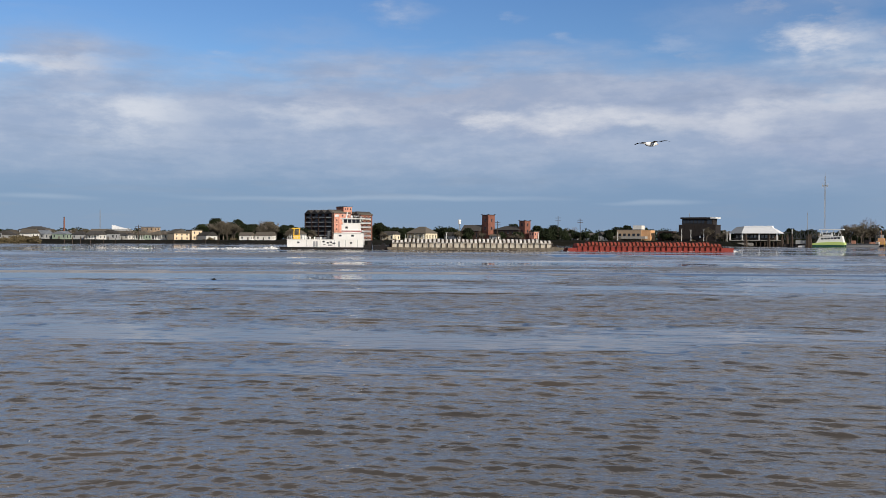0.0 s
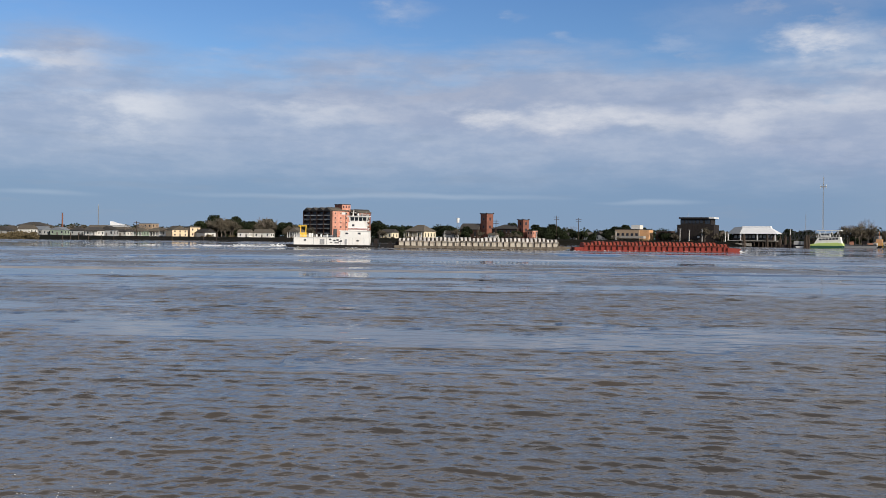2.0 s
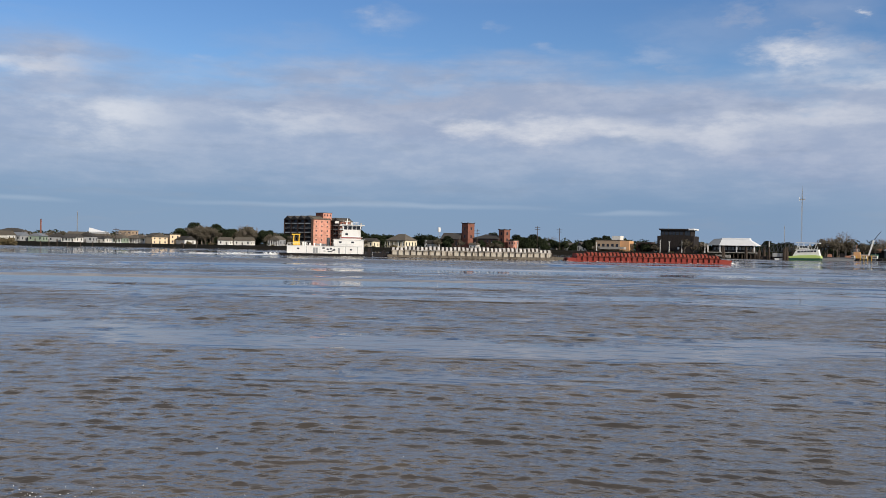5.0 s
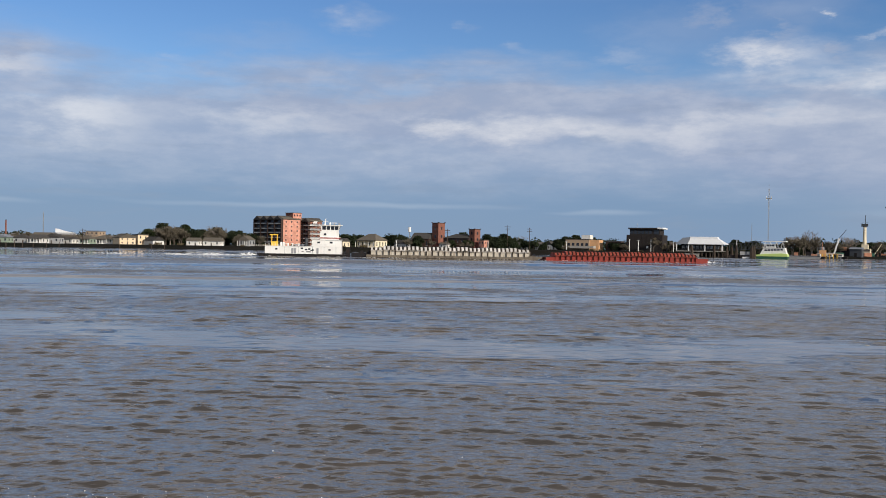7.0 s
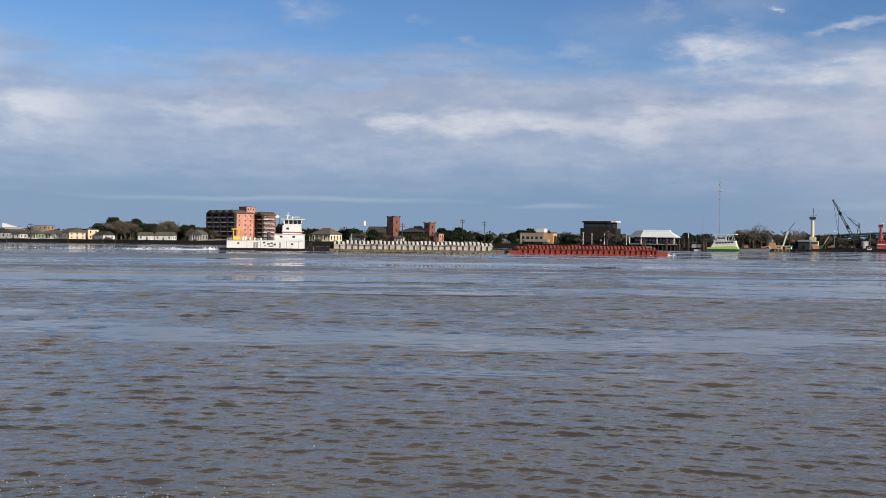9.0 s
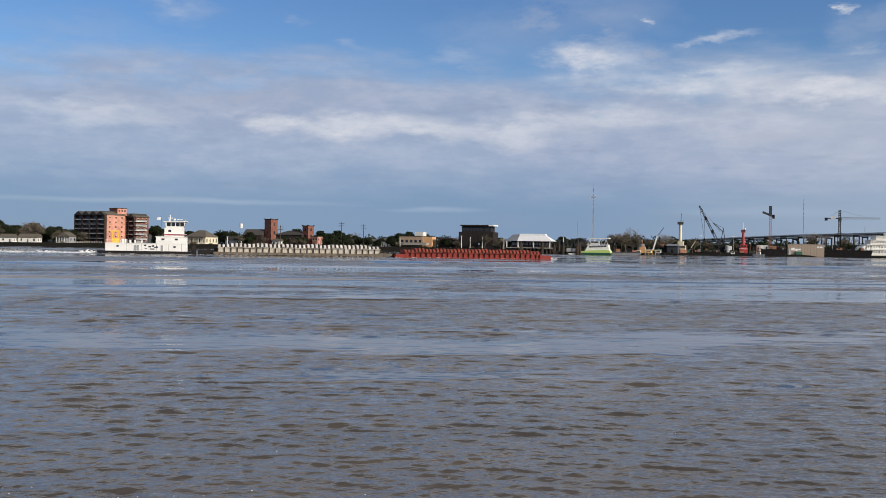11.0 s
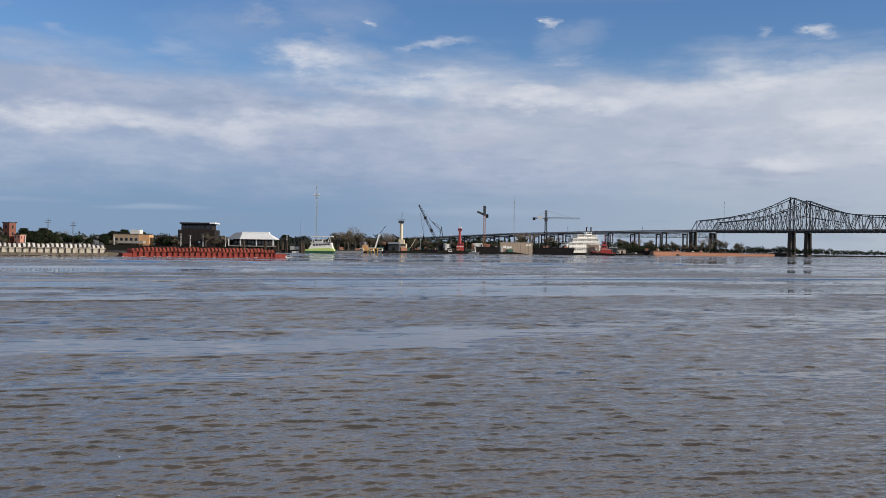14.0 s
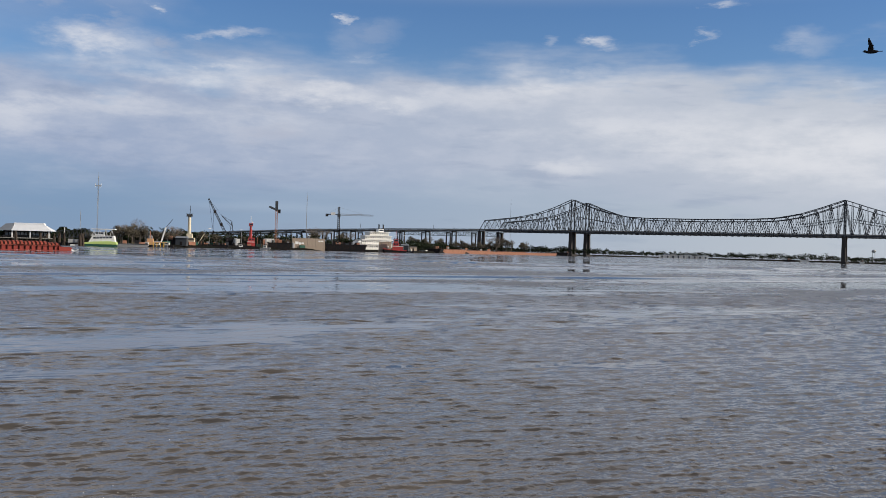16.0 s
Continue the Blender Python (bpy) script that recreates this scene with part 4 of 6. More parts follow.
def make_tree(kind, seed, height, m):
    rnd = random.Random(seed)
    if kind == "oak":
        t = thing("tree", m, "dark evergreen live oak on the far bank", "tree", "trees on the far bank")
        g, tips = ([], []), []
        branch(g, tips, rnd, Vector((0, 0, -0.3)), Vector((0, 0, 1)), height * 0.28, height * 0.04, 3, 0.75)
        part("trunk", g, BARK, t)
        leaves = ([], [])
        for q in tips:
            if rnd.random() < 0.85:
                crown_leaves(leaves, rnd, q, height * rnd.uniform(0.14, 0.22), 0.85, 170, 0.4)
        part("crown", leaves, LEAF, t)
    elif kind == "bare":
        t = thing("tree", m, "leafless winter tree with pale branches", "tree", "trees on the far bank")
        g, tips = ([], []), []
        branch(g, tips, rnd, Vector((0, 0, -0.3)), Vector((rnd.gauss(0, 0.05), 0, 1)).normalized(), height * 0.26, height * 0.017, 5, 0.5)
        part("trunk", g, TWIG, t)
    elif kind == "winter":
        t = thing("tree", m, "broad winter tree with a thin grey-brown crown", "tree", "trees on the far bank")
        g, tips = ([], []), []
        branch(g, tips, rnd, Vector((0, 0, -0.3)), Vector((0, 0, 1)), height * 0.24, height * 0.028, 5, 0.62)
        part("trunk", g, BARK, t)
        twigs = ([], [])
        for q in tips:
            crown_leaves(twigs, rnd, q, height * 0.07, 0.8, 9, 0.22)
        part("crown", twigs, TWIG_CROWN, t)
    else:
        t = thing("bush", m, "low brown winter scrub at the water", "bush", "scrub on the bank")
        leaves = ([], [])
        for _ in range(14):
            crown_leaves(leaves, rnd, (rnd.uniform(-1, 1) * height, rnd.uniform(-1, 1) * height * 0.6, height * rnd.uniform(0.15, 0.55)), height * 0.4, 0.8, 60, 0.3)
        part("crown", leaves, LEAF_DRY, t)
    return t


STOCK = {}


def tree(kind, az, d, height, variants=3, rnd=random.Random(77)):
    """A tree of that kind; alike trees share their meshes."""
    v = rnd.randrange(variants)
    base = {"oak": 12.0, "bare": 14.0, "winter": 13.0, "bush": 3.0}[kind]
    s = height / {"oak": 9.4, "bare": 10.0, "winter": 10.0, "bush": 3.0}[kind]
    m = spot(az, d, land_z(az, d) - 0.1, rnd.uniform(0, 360)) @ Matrix.Diagonal((s * rnd.uniform(0.9, 1.15), s * rnd.uniform(0.9, 1.15), s, 1))
    if (kind, v) not in STOCK:
        STOCK[kind, v] = make_tree(kind, 31 * v + len(kind), base, Matrix.Identity(4))
        STOCK[kind, v].matrix_basis = m
        return STOCK[kind, v]
    ob = copy_thing(STOCK[kind, v], Matrix.Identity(4))
    ob.matrix_basis = m
    return ob


# ---- houses ----


def gable_roof(w, d, z0, z1, over=0.5, along="x"):
    g = ([], [])
    if along == "x":
        out = [(-d / 2 - over, z0 - 0.15), (d / 2 + over, z0 - 0.15), (d / 2 + over, z0 + 0.05), (0, z1), (-d / 2 - over, z0 + 0.05)]
        prism(g, out, -w / 2 - over, w / 2 + over)
        g[0][:] = [(y, x, z) for x, y, z in g[0]]
        g[1][:] = [tuple(reversed(q)) for q in g[1]]
    else:
        prism(g, [(-w / 2 - over, z0 - 0.15), (w / 2 + over, z0 - 0.15), (w / 2 + over, z0 + 0.05), (0, z1), (-w / 2 - over, z0 + 0.05)], -d / 2 - over, d / 2 + over)
    return g


def hip_roof(w, d, z0, z1, over=0.6, ridge=0.35):
    a, b, r = w / 2 + over, d / 2 + over, w * ridge / 2
    v = [(-a, -b, z0), (a, -b, z0), (a, b, z0), (-a, b, z0), (-r, 0, z1), (r, 0, z1), (-a, -b, z0 - 0.2), (a, -b, z0 - 0.2), (a, b, z0 - 0.2), (-a, b, z0 - 0.2)]
    return v, [(0, 1, 5, 4), (1, 2, 5), (2, 3, 4, 5), (3, 0, 4), (6, 7, 1, 0), (7, 8, 2, 1), (8, 9, 3, 2), (9, 6, 0, 3), (9, 8, 7, 6)]


def house(az, d, w, depth, eave, top, wall, roof, style="gable_x", turn=35, porch=False, storeys=1, label="", chimney=False):
    """Walls, roof, windows and doors; eave and top are heights above the water."""
    z0 = land_z(az, d)
    t = thing("house", spot(az, d, z0, turn), label or "small wooden house with a shingle roof behind the levee", "house", "houses behind the levee")
    e, p = eave - z0, top - z0
    wl = part("wall", boxed(-w / 2, w / 2, -depth / 2, depth / 2, -0.3, e), wall, t)
    if style.startswith("gable"):
        rf = part("roof", gable_roof(w, depth, e, p, along=style[-1]), roof, t)
        gg = prism(([], []), [(-depth / 2, e - 0.02), (depth / 2, e - 0.02), (0, p - 0.3)], -w / 2 + 0.01, w / 2 - 0.01) if style[-1] == "x" else prism(([], []), [(-w / 2, e - 0.02), (w / 2, e - 0.02), (0, p - 0.3)], -depth / 2 + 0.01, depth / 2 - 0.01)
        if style[-1] == "x":
            gg[0][:] = [(y * 1.002, x * 0.99, z) for x, y, z in gg[0]]
        else:
            gg[0][:] = [(x * 0.99, y * 1.002, z) for x, y, z in gg[0]]
        part("gable", gg, wall, t)
    elif style == "hip":
        rf = part("roof", hip_roof(w, depth, e, p), roof, t)
    else:
        rf = part("roof", boxed(-w / 2 - 0.2, w / 2 + 0.2, -depth / 2 - 0.2, depth / 2 + 0.2, e, p), roof, t)
    if chimney:
        block("chimney", w * 0.2, w * 0.2 + 0.9, -0.4, 0.5, e, p + 0.8, BRICK, t)
    per = e / storeys
    for s in range(storeys):
        zc = per * s + per * 0.35
        n = max(2, int(w / 3.2))
        for i in range(n):
            x = -w / 2 + w * (i + 0.5) / n
            if s == 0 and i == n // 2:
                block("door", x - 0.5, x + 0.5, -depth / 2 - 0.04, -depth / 2, 0.1, 2.2, DOOR, t)
                continue
            wd = block("window", x - 0.5, x + 0.5, -depth / 2 - 0.05, -depth / 2, zc, zc + per * 0.42, PANE, t)
            block("sill", x - 0.62, x + 0.62, -depth / 2 - 0.14, -depth / 2, zc - 0.12, zc - 0.02, TRIM, t)
        m = max(2, int(depth / 3.4))
        for i in range(m):
            y = -depth / 2 + depth * (i + 0.5) / m
            block("window", w / 2, w / 2 + 0.05, y - 0.5, y + 0.5, zc, zc + per * 0.42, PANE, t)
    if porch:
        block("porch_floor", -w / 2, w / 2, -depth / 2 - 2.4, -depth / 2, 0.2, 0.5, TRIM, t)
        block("porch_roof", -w / 2 - 0.2, w / 2 + 0.2, -depth / 2 - 2.7, -depth / 2 - 0.01, e * 0.86, e * 0.92, roof, t)
        for i in range(5):
            x = -w / 2 + 0.3 + (w - 0.6) * i / 4
            block("porch_post", x - 0.13, x + 0.13, -depth / 2 - 2.4, -depth / 2 - 2.14, 0.5, e * 0.86, TRIM, t)
    return t


def build_town():
    rnd = random.Random(12)
    # a row of small houses along the left of the bank
    az = -25.5
    while az < -15.6:
        w = rnd.uniform(8, 13)
        d = shore(az) + rnd.uniform(34, 62)
        wall = rnd.choice((HOUSE_WHITE, HOUSE_WHITE, HOUSE_WHITE, GREY_WALL, GREY_WALL, GREEN_WALL))
        roof = rnd.choice((ROOF_DARK, ROOF_DARK, ROOF_TAN, ROOF_GREY))
        eave = rnd.uniform(5.2, 6.4)
        house(az, d, w, rnd.uniform(7, 10), eave, eave + rnd.uniform(1.6, 2.8), wall, roof, rnd.choice(("gable_x", "gable_y", "gable_y", "hip")), 30 + rnd.uniform(-8, 12), rnd.random() < 0.4,
              label="small " + {HOUSE_WHITE: "white", GREY_WALL: "grey", CREAM: "cream", GREEN_WALL: "green"}[wall] + " wooden house with a pitched roof behind the levee")
        az += math.degrees(w * rnd.uniform(0.85, 1.25) / d)
    for _ in range(16):
        az = rnd.uniform(-25, -14.5)
        d = shore(az) + rnd.uniform(90, 170)
        e = rnd.uniform(6.0, 7.6)
        house(az, d, rnd.uniform(9, 14), 9, e, e + rnd.uniform(1.8, 3.0), rnd.choice((HOUSE_WHITE, GREY_WALL)), rnd.choice((ROOF_DARK, ROOF_TAN, ROOF_GREY)), rnd.choice(("gable_x", "hip")), 35, label="wooden house in a row farther back from the river")
    house(-22.3, 760, 20, 12, 9.0, 11.4, GREY_WALL, ROOF_DARK, "hip", 30, storeys=2, label="two-storey grey house with a dark roof")
    house(-18.4, 800, 24, 14, 9.0, 10.2, HOUSE_WHITE, ROOF_METAL, "gable_x", 20, label="long low building with a white metal roof")
    h = house(-16.44, 757, 10, 10, 11.2, 11.8, TAN_BUILDING, ROOF_GREY, "flat", 30, storeys=3, label="beige flat-roofed building of three storeys")
    house(-15.9, 724, 15, 9, 6.4, 8.4, HOUSE_WHITE, ROOF_TAN, "hip", 25, True, label="white house with a long porch")
    house(-14.95, 706, 11.5, 10, 7.0, 9.8, YELLOW_WALL, ROOF_TAN, "gable_y", -26, storeys=2, label="yellow stucco building with a gabled roof")
    house(-14.1, 712, 7.5, 9, 8.8, 9.5, YELLOW_WALL, ROOF_TAN, "flat", -24, storeys=2, label="pale yellow stucco wing with a flat roof")
    house(-13.38, 703, 8.5, 12, 5.4, 8.1, HOUSE_WHITE, ROOF_DARK, "gable_y", -30, label="white gabled house with a dark roof")
    house(-11.2, 708, 8.5, 7, 5.6, 7.9, HOUSE_WHITE, ROOF_TAN, "gable_x", 22, label="white bungalow with a tan shingle roof")
    house(-10.15, 710, 12.5, 8, 5.7, 8.2, HOUSE_WHITE, ROOF_TAN, "gable_x", 22, label="wide white bungalow with a tan shingle roof")
    house(-8.3, 716, 8, 9, 7.0, 9.6, GREY_WALL, ROOF_TAN, "gable_y", 30, True, label="grey house with a columned porch under trees")
    house(-3.0, 727, 10, 9, 7.2, 9.6, CREAM, ROOF_DARK, "gable_x", 35, label="yellow house with a dark roof")
    house(-1.2, 729, 17, 14, 8.4, 13.0, CREAM, ROOF_TAN, "hip", 38, True, storeys=1, label="large cream house with a columned porch and hipped roof")
    house(0.55, 742, 9, 8, 6.5, 9.2, GREY_WALL, ROOF_DARK, "gable_x", 30, label="grey house with a dark roof")
    house(3.0, 716, 6, 5, 6.2, 7.6, HOUSE_WHITE, ROOF_TAN, "gable_x", 30, label="small white shed with a tan roof")
    house(7.25, 765, 11, 9, 6.4, 8.8, GREY_WALL, ROOF_DARK, "gable_x", 30, label="low house with a grey-brown roof")
    house(8.5, 772, 5, 7, 7.0, 9.4, HOUSE_WHITE, ROOF_DARK, "gable_y", 38, label="white gabled house between dark trees")
    house(9.2, 772, 5, 7, 7.4, 10.0, HOUSE_WHITE, ROOF_DARK, "gable_y", 38, label="white gabled house with a dark roof")
    house(5.9, 780, 8, 8, 7.4, 9.8, GREY_WALL, ROOF_TAN, "gable_y", 38, label="pale house with a brown roof")
    # chimney, thin masts and the white vaulted roof on the left
    t = thing("factory_chimney", spot(-20.93, 808, land_z(-20.9, 808)), "tall thin red-brown chimney", "chimney")
    part("stack", rod(([], []), (0, 0, 0), (0, 0, 16.6), 0.75, 0.5, 10), BRICK, t)
    part("cap", rod(([], []), (0, 0, 16.6), (0, 0, 17.1), 0.62, 0.62, 10), DARK_STEEL, t)
    t = thing("vaulted_hall", spot(-17.96, 790, land_z(-18, 790), 10), "hall with a white curved roof", "building")
    part("wall", boxed(-6, 6, -6, 6, 0, 8.0), GREY_WALL, t)
    g = prism(([], []), [(-6.4, 8.0)] + [(-6.2 + 12.4 * i / 10, 8.2 + 2.8 * (1 - i / 10) ** 1.6) for i in range(11)] + [(6.4, 8.0)], -6.3, 6.3)
    part("roof", g, ROOF_METAL, t)
    return rnd


def build_condo():
    """The brick apartment block: a long front coloured dark for shade, with balconies, an end coloured as sunlit, and a
    wing behind.
    """
    lab = "tall red brick apartment building with balconies and gabled roofs"
    a = radians(-6.3 + 50)
    c, s = math.cos(a), math.sin(a)
    cx, cy = 735 * math.sin(radians(-6.3)), 735 * math.cos(radians(-6.3))
    L, W, H = 31.5, 16.0, 20.0
    ox, oy = cx - (c * (L / 2) + s * (-W / 2)), cy - (-s * (L / 2) + c * (-W / 2))
    t = thing("apartment_building", pose(ox, oy, 2.4, 0, 0, -(-6.3 + 50)), lab, "building")

    def wing(x0, x1, y0, y1, h, bays, end_mat, gables, front=True):
        # the main wing's brick colours hold its shaded front and sunlit end
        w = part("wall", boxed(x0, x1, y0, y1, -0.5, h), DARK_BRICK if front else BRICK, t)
        part("end_wall", boxed(x1, x1 + 0.35, y0, y1, -0.5, h), end_mat, t, "brick end wall, the main wing's coloured for sunlight")
        n = 6
        per = h / n
        for k in range(n):
            z = per * k
            for b in range(bays):
                xa = x0 + (x1 - x0) * (b + 0.12) / bays
                xb = x0 + (x1 - x0) * (b + 0.88) / bays
                bal = block("balcony", xa, xb, y0 - 1.9, y0 + 0.01, z + 0.1, z + 0.42, TRIM, t)
                block("railing", xa, xb, y0 - 1.9, y0 - 1.82, z + 0.4, z + 1.35, DARK_STEEL, t)
                wn = block("window", xa + 0.4, xb - 0.4, y0 - 0.06, y0, z + 0.45, z + per * 0.86, PANE, t)
            for b in range(bays + 1):
                x = x0 + (x1 - x0) * b / bays
                if k == 0:
                    block("pier", x - 0.35, x + 0.35, y0 - 2.0, y0, -0.4, h, DARK_BRICK, t)
            m = 3
            for b in range(m):
                y = y0 + (y1 - y0) * (b + 0.5) / m
                block("window", x1 + 0.35, x1 + 0.42, y - 0.5, y + 0.5, z + per * 0.36, z + per * 0.72, PANE, t)
                block("lintel", x1 + 0.35, x1 + 0.45, y - 0.7, y + 0.7, z + per * 0.74, z + per * 0.80, CREAM, t)
            if not front:
                block("balcony", x1 + 0.35, x1 + 2.2, y0 - 1.9, y1 - 3.0, z + 0.1, z + 0.42, TRIM, t)
                block("railing", x1 + 2.12, x1 + 2.2, y0 - 1.9, y1 - 3.0, z + 0.5, z + 1.35, GREY_STEEL, t)
        # gabled roofs towards the front
        gw = (x1 - x0) / gables
        for k in range(gables):
            xa = x0 + gw * k
            g = prism(([], []), [(xa - 0.2, h), (xa + gw + 0.2, h), (xa + gw + 0.2, h + 0.35), (xa + gw / 2, h + 2.9), (xa - 0.2, h + 0.35)], y0 - 2.2, y1 + 0.6)
            part("roof", g, ROOF_DARK, t)
        g = prism(([], []), [(x1 - 5, h + 0.3), (x1 + 1.0, h + 0.3), (x1 + 1.0, h + 0.55), (x1 - 4.6, h + 3.0)], y0 - 0.6, y1 + 0.6)
        part("roof", g, ROOF_TAN, t)

    wing(-L / 2, L / 2, -W / 2, W / 2, H, 4, SUNLIT_BRICK, 4)
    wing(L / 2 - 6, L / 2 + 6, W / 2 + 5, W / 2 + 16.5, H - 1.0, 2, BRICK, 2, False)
    part("wall", boxed(L / 2 - 13, L / 2 - 2, W / 2 + 0.01, W / 2 + 4.9, -0.5, H), BRICK, t)
    part("penthouse", boxed(L / 2 - 9, L / 2 - 1, 2.0, 10.5, H, 25.2), BRICK, t)
    # thin end face coloured as if the sun fell on it
    part("penthouse_end", boxed(L / 2 - 1, L / 2 - 0.7, 2.2, 10.3, H, 25.1), SUNLIT_BRICK, t)
    part("penthouse_roof", boxed(L / 2 - 9.3, L / 2 - 0.4, 1.7, 10.8, 25.2, 25.5), DARK_CONCRETE, t)
    for y in (3.6, 6.2, 8.8):
        block("window", L / 2 - 0.7, L / 2 - 0.64, y - 0.5, y + 0.5, 22.8, 24.2, PANE, t)
    # terrace wall along the levee
    wl = thing("terrace_wall", spot(-7.3, 697, land_z(-7.3, 697) - 0.3, -4), "pale balustrade along the levee", "wall")
    part("base", boxed(-9, 9, 0, 0.4, 0, 0.5), CONCRETE, wl)
    for k in range(13):
        block("baluster", -9 + k * 1.5, -8.4 + k * 1.5, 0, 0.4, 0.5, 1.5, CONCRETE, wl)
    return t


def tower(name, az, d, w, top, label, parapet=True):
    z0 = land_z(az, d)
    t = thing(name, spot(az, d, z0, 46), label, "tower")
    h = top - z0
    part("shaft", boxed(-w / 2, w / 2, -w / 2, w / 2, -0.3, h), BRICK if w > 4.5 else DARK_BRICK, t)
    block("cornice", -w / 2 - 0.3, w / 2 + 0.3, -w / 2 - 0.3, w / 2 + 0.3, h, h + 0.4, DARK_BRICK, t)
    for sx in (-1, 1):
        for sy in (-1, 1):
            block("pinnacle", sx * w / 2 - 0.5, sx * w / 2 + 0.5, sy * w / 2 - 0.5, sy * w / 2 + 0.5, h + 0.4, h + 0.7, DARK_BRICK, t)
    for zz in (0.45, 0.75):
        block("belfry_opening", w / 2, w / 2 + 0.06, -0.7, 0.7, h * zz, h * zz + 2.2, PANE, t)
        block("belfry_opening", -0.7, 0.7, -w / 2 - 0.06, -w / 2, h * zz, h * zz + 2.2, PANE, t)
    return t


def build_landmarks():
    tower("church_tower", 2.62, 772, 7.0, 22.7, "square red brick church tower")
    house(1.75, 778, 15, 12, 10.5, 15.2, DARK_BRICK, ROOF_DARK, "gable_x", 25, label="dark brick church nave with a steep roof")
    house(3.9, 756, 22, 14, 11.2, 14.4, DARK_BRICK, ROOF_DARK, "hip", 30, storeys=2, label="brick courthouse hall with a dark hipped roof")
    tower("brick_tower", 4.72, 748, 6.0, 17.8, "square orange brick tower of the courthouse")
    house(5.25, 742, 5, 6, 9.6, 10.2, SUNLIT_BRICK, ROOF_TAN, "flat", 38, storeys=2, label="orange brick annex lit by the sun")
    # white water-tank pole
    t = thing("tank_pole", spot(0.95, 770, land_z(1, 770)), "white tank on a thin pole", "water tank")
    part("pole", rod(([], []), (0, 0, 0), (0, 0, 15.0), 0.25), GREY_STEEL, t)
    part("tank", rod(([], []), (0, 0, 13.4), (0, 0, 17.0), 1.1, 1.2, 10), WHITE, t)
    # utility poles
    for az, d, top in ((6.62, 747, 21.3), (7.88, 748, 19.8), (-17.1, 700, 12.5), (3.15, 700, 17.0)):
        z0 = land_z(az, d)
        t = thing("utility_pole", spot(az, d, z0), "tall dark utility pole with crossarms", "pole", "utility poles")
        part("pole", rod(([], []), (0, 0, -0.3), (0, 0, top - z0), 0.32, 0.2), TIMBER, t)
        for zz in (0.9, 2.6):
            block("crossarm", -2.0, 2.0, -0.1, 0.1, top - z0 - zz - 0.3, top - z0 - zz, TIMBER, t)
    # tan building row
    t = thing("warehouse", spot(10.85, 761, 2.4, 20), "tan flat-roofed warehouse with a white stair block", "building")
    part("wall", boxed(-10.5, 8.5, -6, 6, -0.3, 9.2), TAN_BUILDING, t)
    part("roof_edge", boxed(-10.7, 8.7, -6.2, 6.2, 9.2, 9.6), DARK_CONCRETE, t)
    part("stair_block", boxed(1.5, 8.2, -4, 3, 9.6, 12.6), HOUSE_WHITE, t)
    part("end_bay", boxed(8.5, 15.5, -5, 5, -0.3, 9.0), ORANGE_WALL, t)
    part("canopy", boxed(-15, 14, -13, -7, 2.6, 4.4), CONCRETE, t)
    for k in range(5):
        block("window", -9 + 3.6 * k, -7 + 3.6 * k, -6.06, -6, 4.5, 6.5, PANE, t)
    house(12.75, 770, 12, 8, 10.2, 11.0, DARK_BRICK, ROOF_DARK, "flat", 20, storeys=2, label="dark brick block with a row of windows")
    for k in range(3):
        block("parapet_post", 0, 0.4, 0, 0.4, 9.8, 10.6, TAN_BUILDING, t)
    # the dark museum-like block
    t = thing("office_block", spot(14.53, 742, 2.4, 14), "dark brown office block with a set-back top floor", "building")
    part("wall", boxed(-13.2, 13.2, -8, 8, -0.3, 13.0), MUSEUM, t)
    part("top_floor", boxed(-11.2, 10.8, -6.5, 6.5, 13.0, 17.2), MUSEUM, t)
    part("roof_slab", boxed(-12.2, 13.0, -7.6, 7.6, 17.2, 18.3), MUSEUM, t)
    # white overlay paints sunlight on the slab's right end
    part("roof_end", boxed(9.4, 13.2, -7.8, 7.8, 17.35, 18.45), ROOF_METAL, t, "end of the roof slab, coloured white for sunlight")
    part("mast", rod(([], []), (-7.5, 0, 18.3), (-7.5, 0, 21.5), 0.15), GREY_STEEL, t)
    block("window", 6.6, 10.2, -6.56, -6.5, 13.6, 16.6, PANE, t)
    for k in range(6):
        block("window", -10.6 + 2.7 * k, -8.6 + 2.7 * k, -6.56, -6.5, 13.9, 16.2, PANE, t)
    for k in range(8):
        block("panel_joint", -12.6 + 3.5 * k, -12.5 + 3.5 * k, -8.05, -8, 0, 13, BLACK, t)
    block("sign_board", 1.6, 3.0, -8.08, -8.0, 3.4, 5.0, TRIM, t, "small pale notice board")
    # street lamps on the levee
    for az, top in ((13.55, 12.0), (14.05, 11.2), (14.75, 11.6), (16.0, 10.4), (10.0, 9.6), (16.85, 9.4), (5.5, 8.5), (0.2, 8.5)):
        d = shore(az) + 15
        z0 = land_z(az, d)
        t = thing("street_lamp", spot(az, d, z0), "pale lamp post on the levee", "street lamp", "lamps on the levee")
        part("post", rod(([], []), (0, 0, -0.2), (0, 0, top - z0), 0.26, 0.18, 8), TRIM, t)
        block("lamp_head", -0.9, 0.9, -0.25, 0.25, top - z0, top - z0 + 0.25, GREY_STEEL, t)
    # timber pilings and dead stems in the shallows on the left
    rnd = random.Random(8)
    for az in (-22.3, -20.9, -20.5, -20.1, -19.6, -18.9, -18.3, -15.2, -13.5, -12.8):
        d = shore(az) - rnd.uniform(2, 8)
        t = thing("mooring_pile", spot(az, d, -2.0), "weathered timber pile standing in the water", "pile", "piles along the bank")
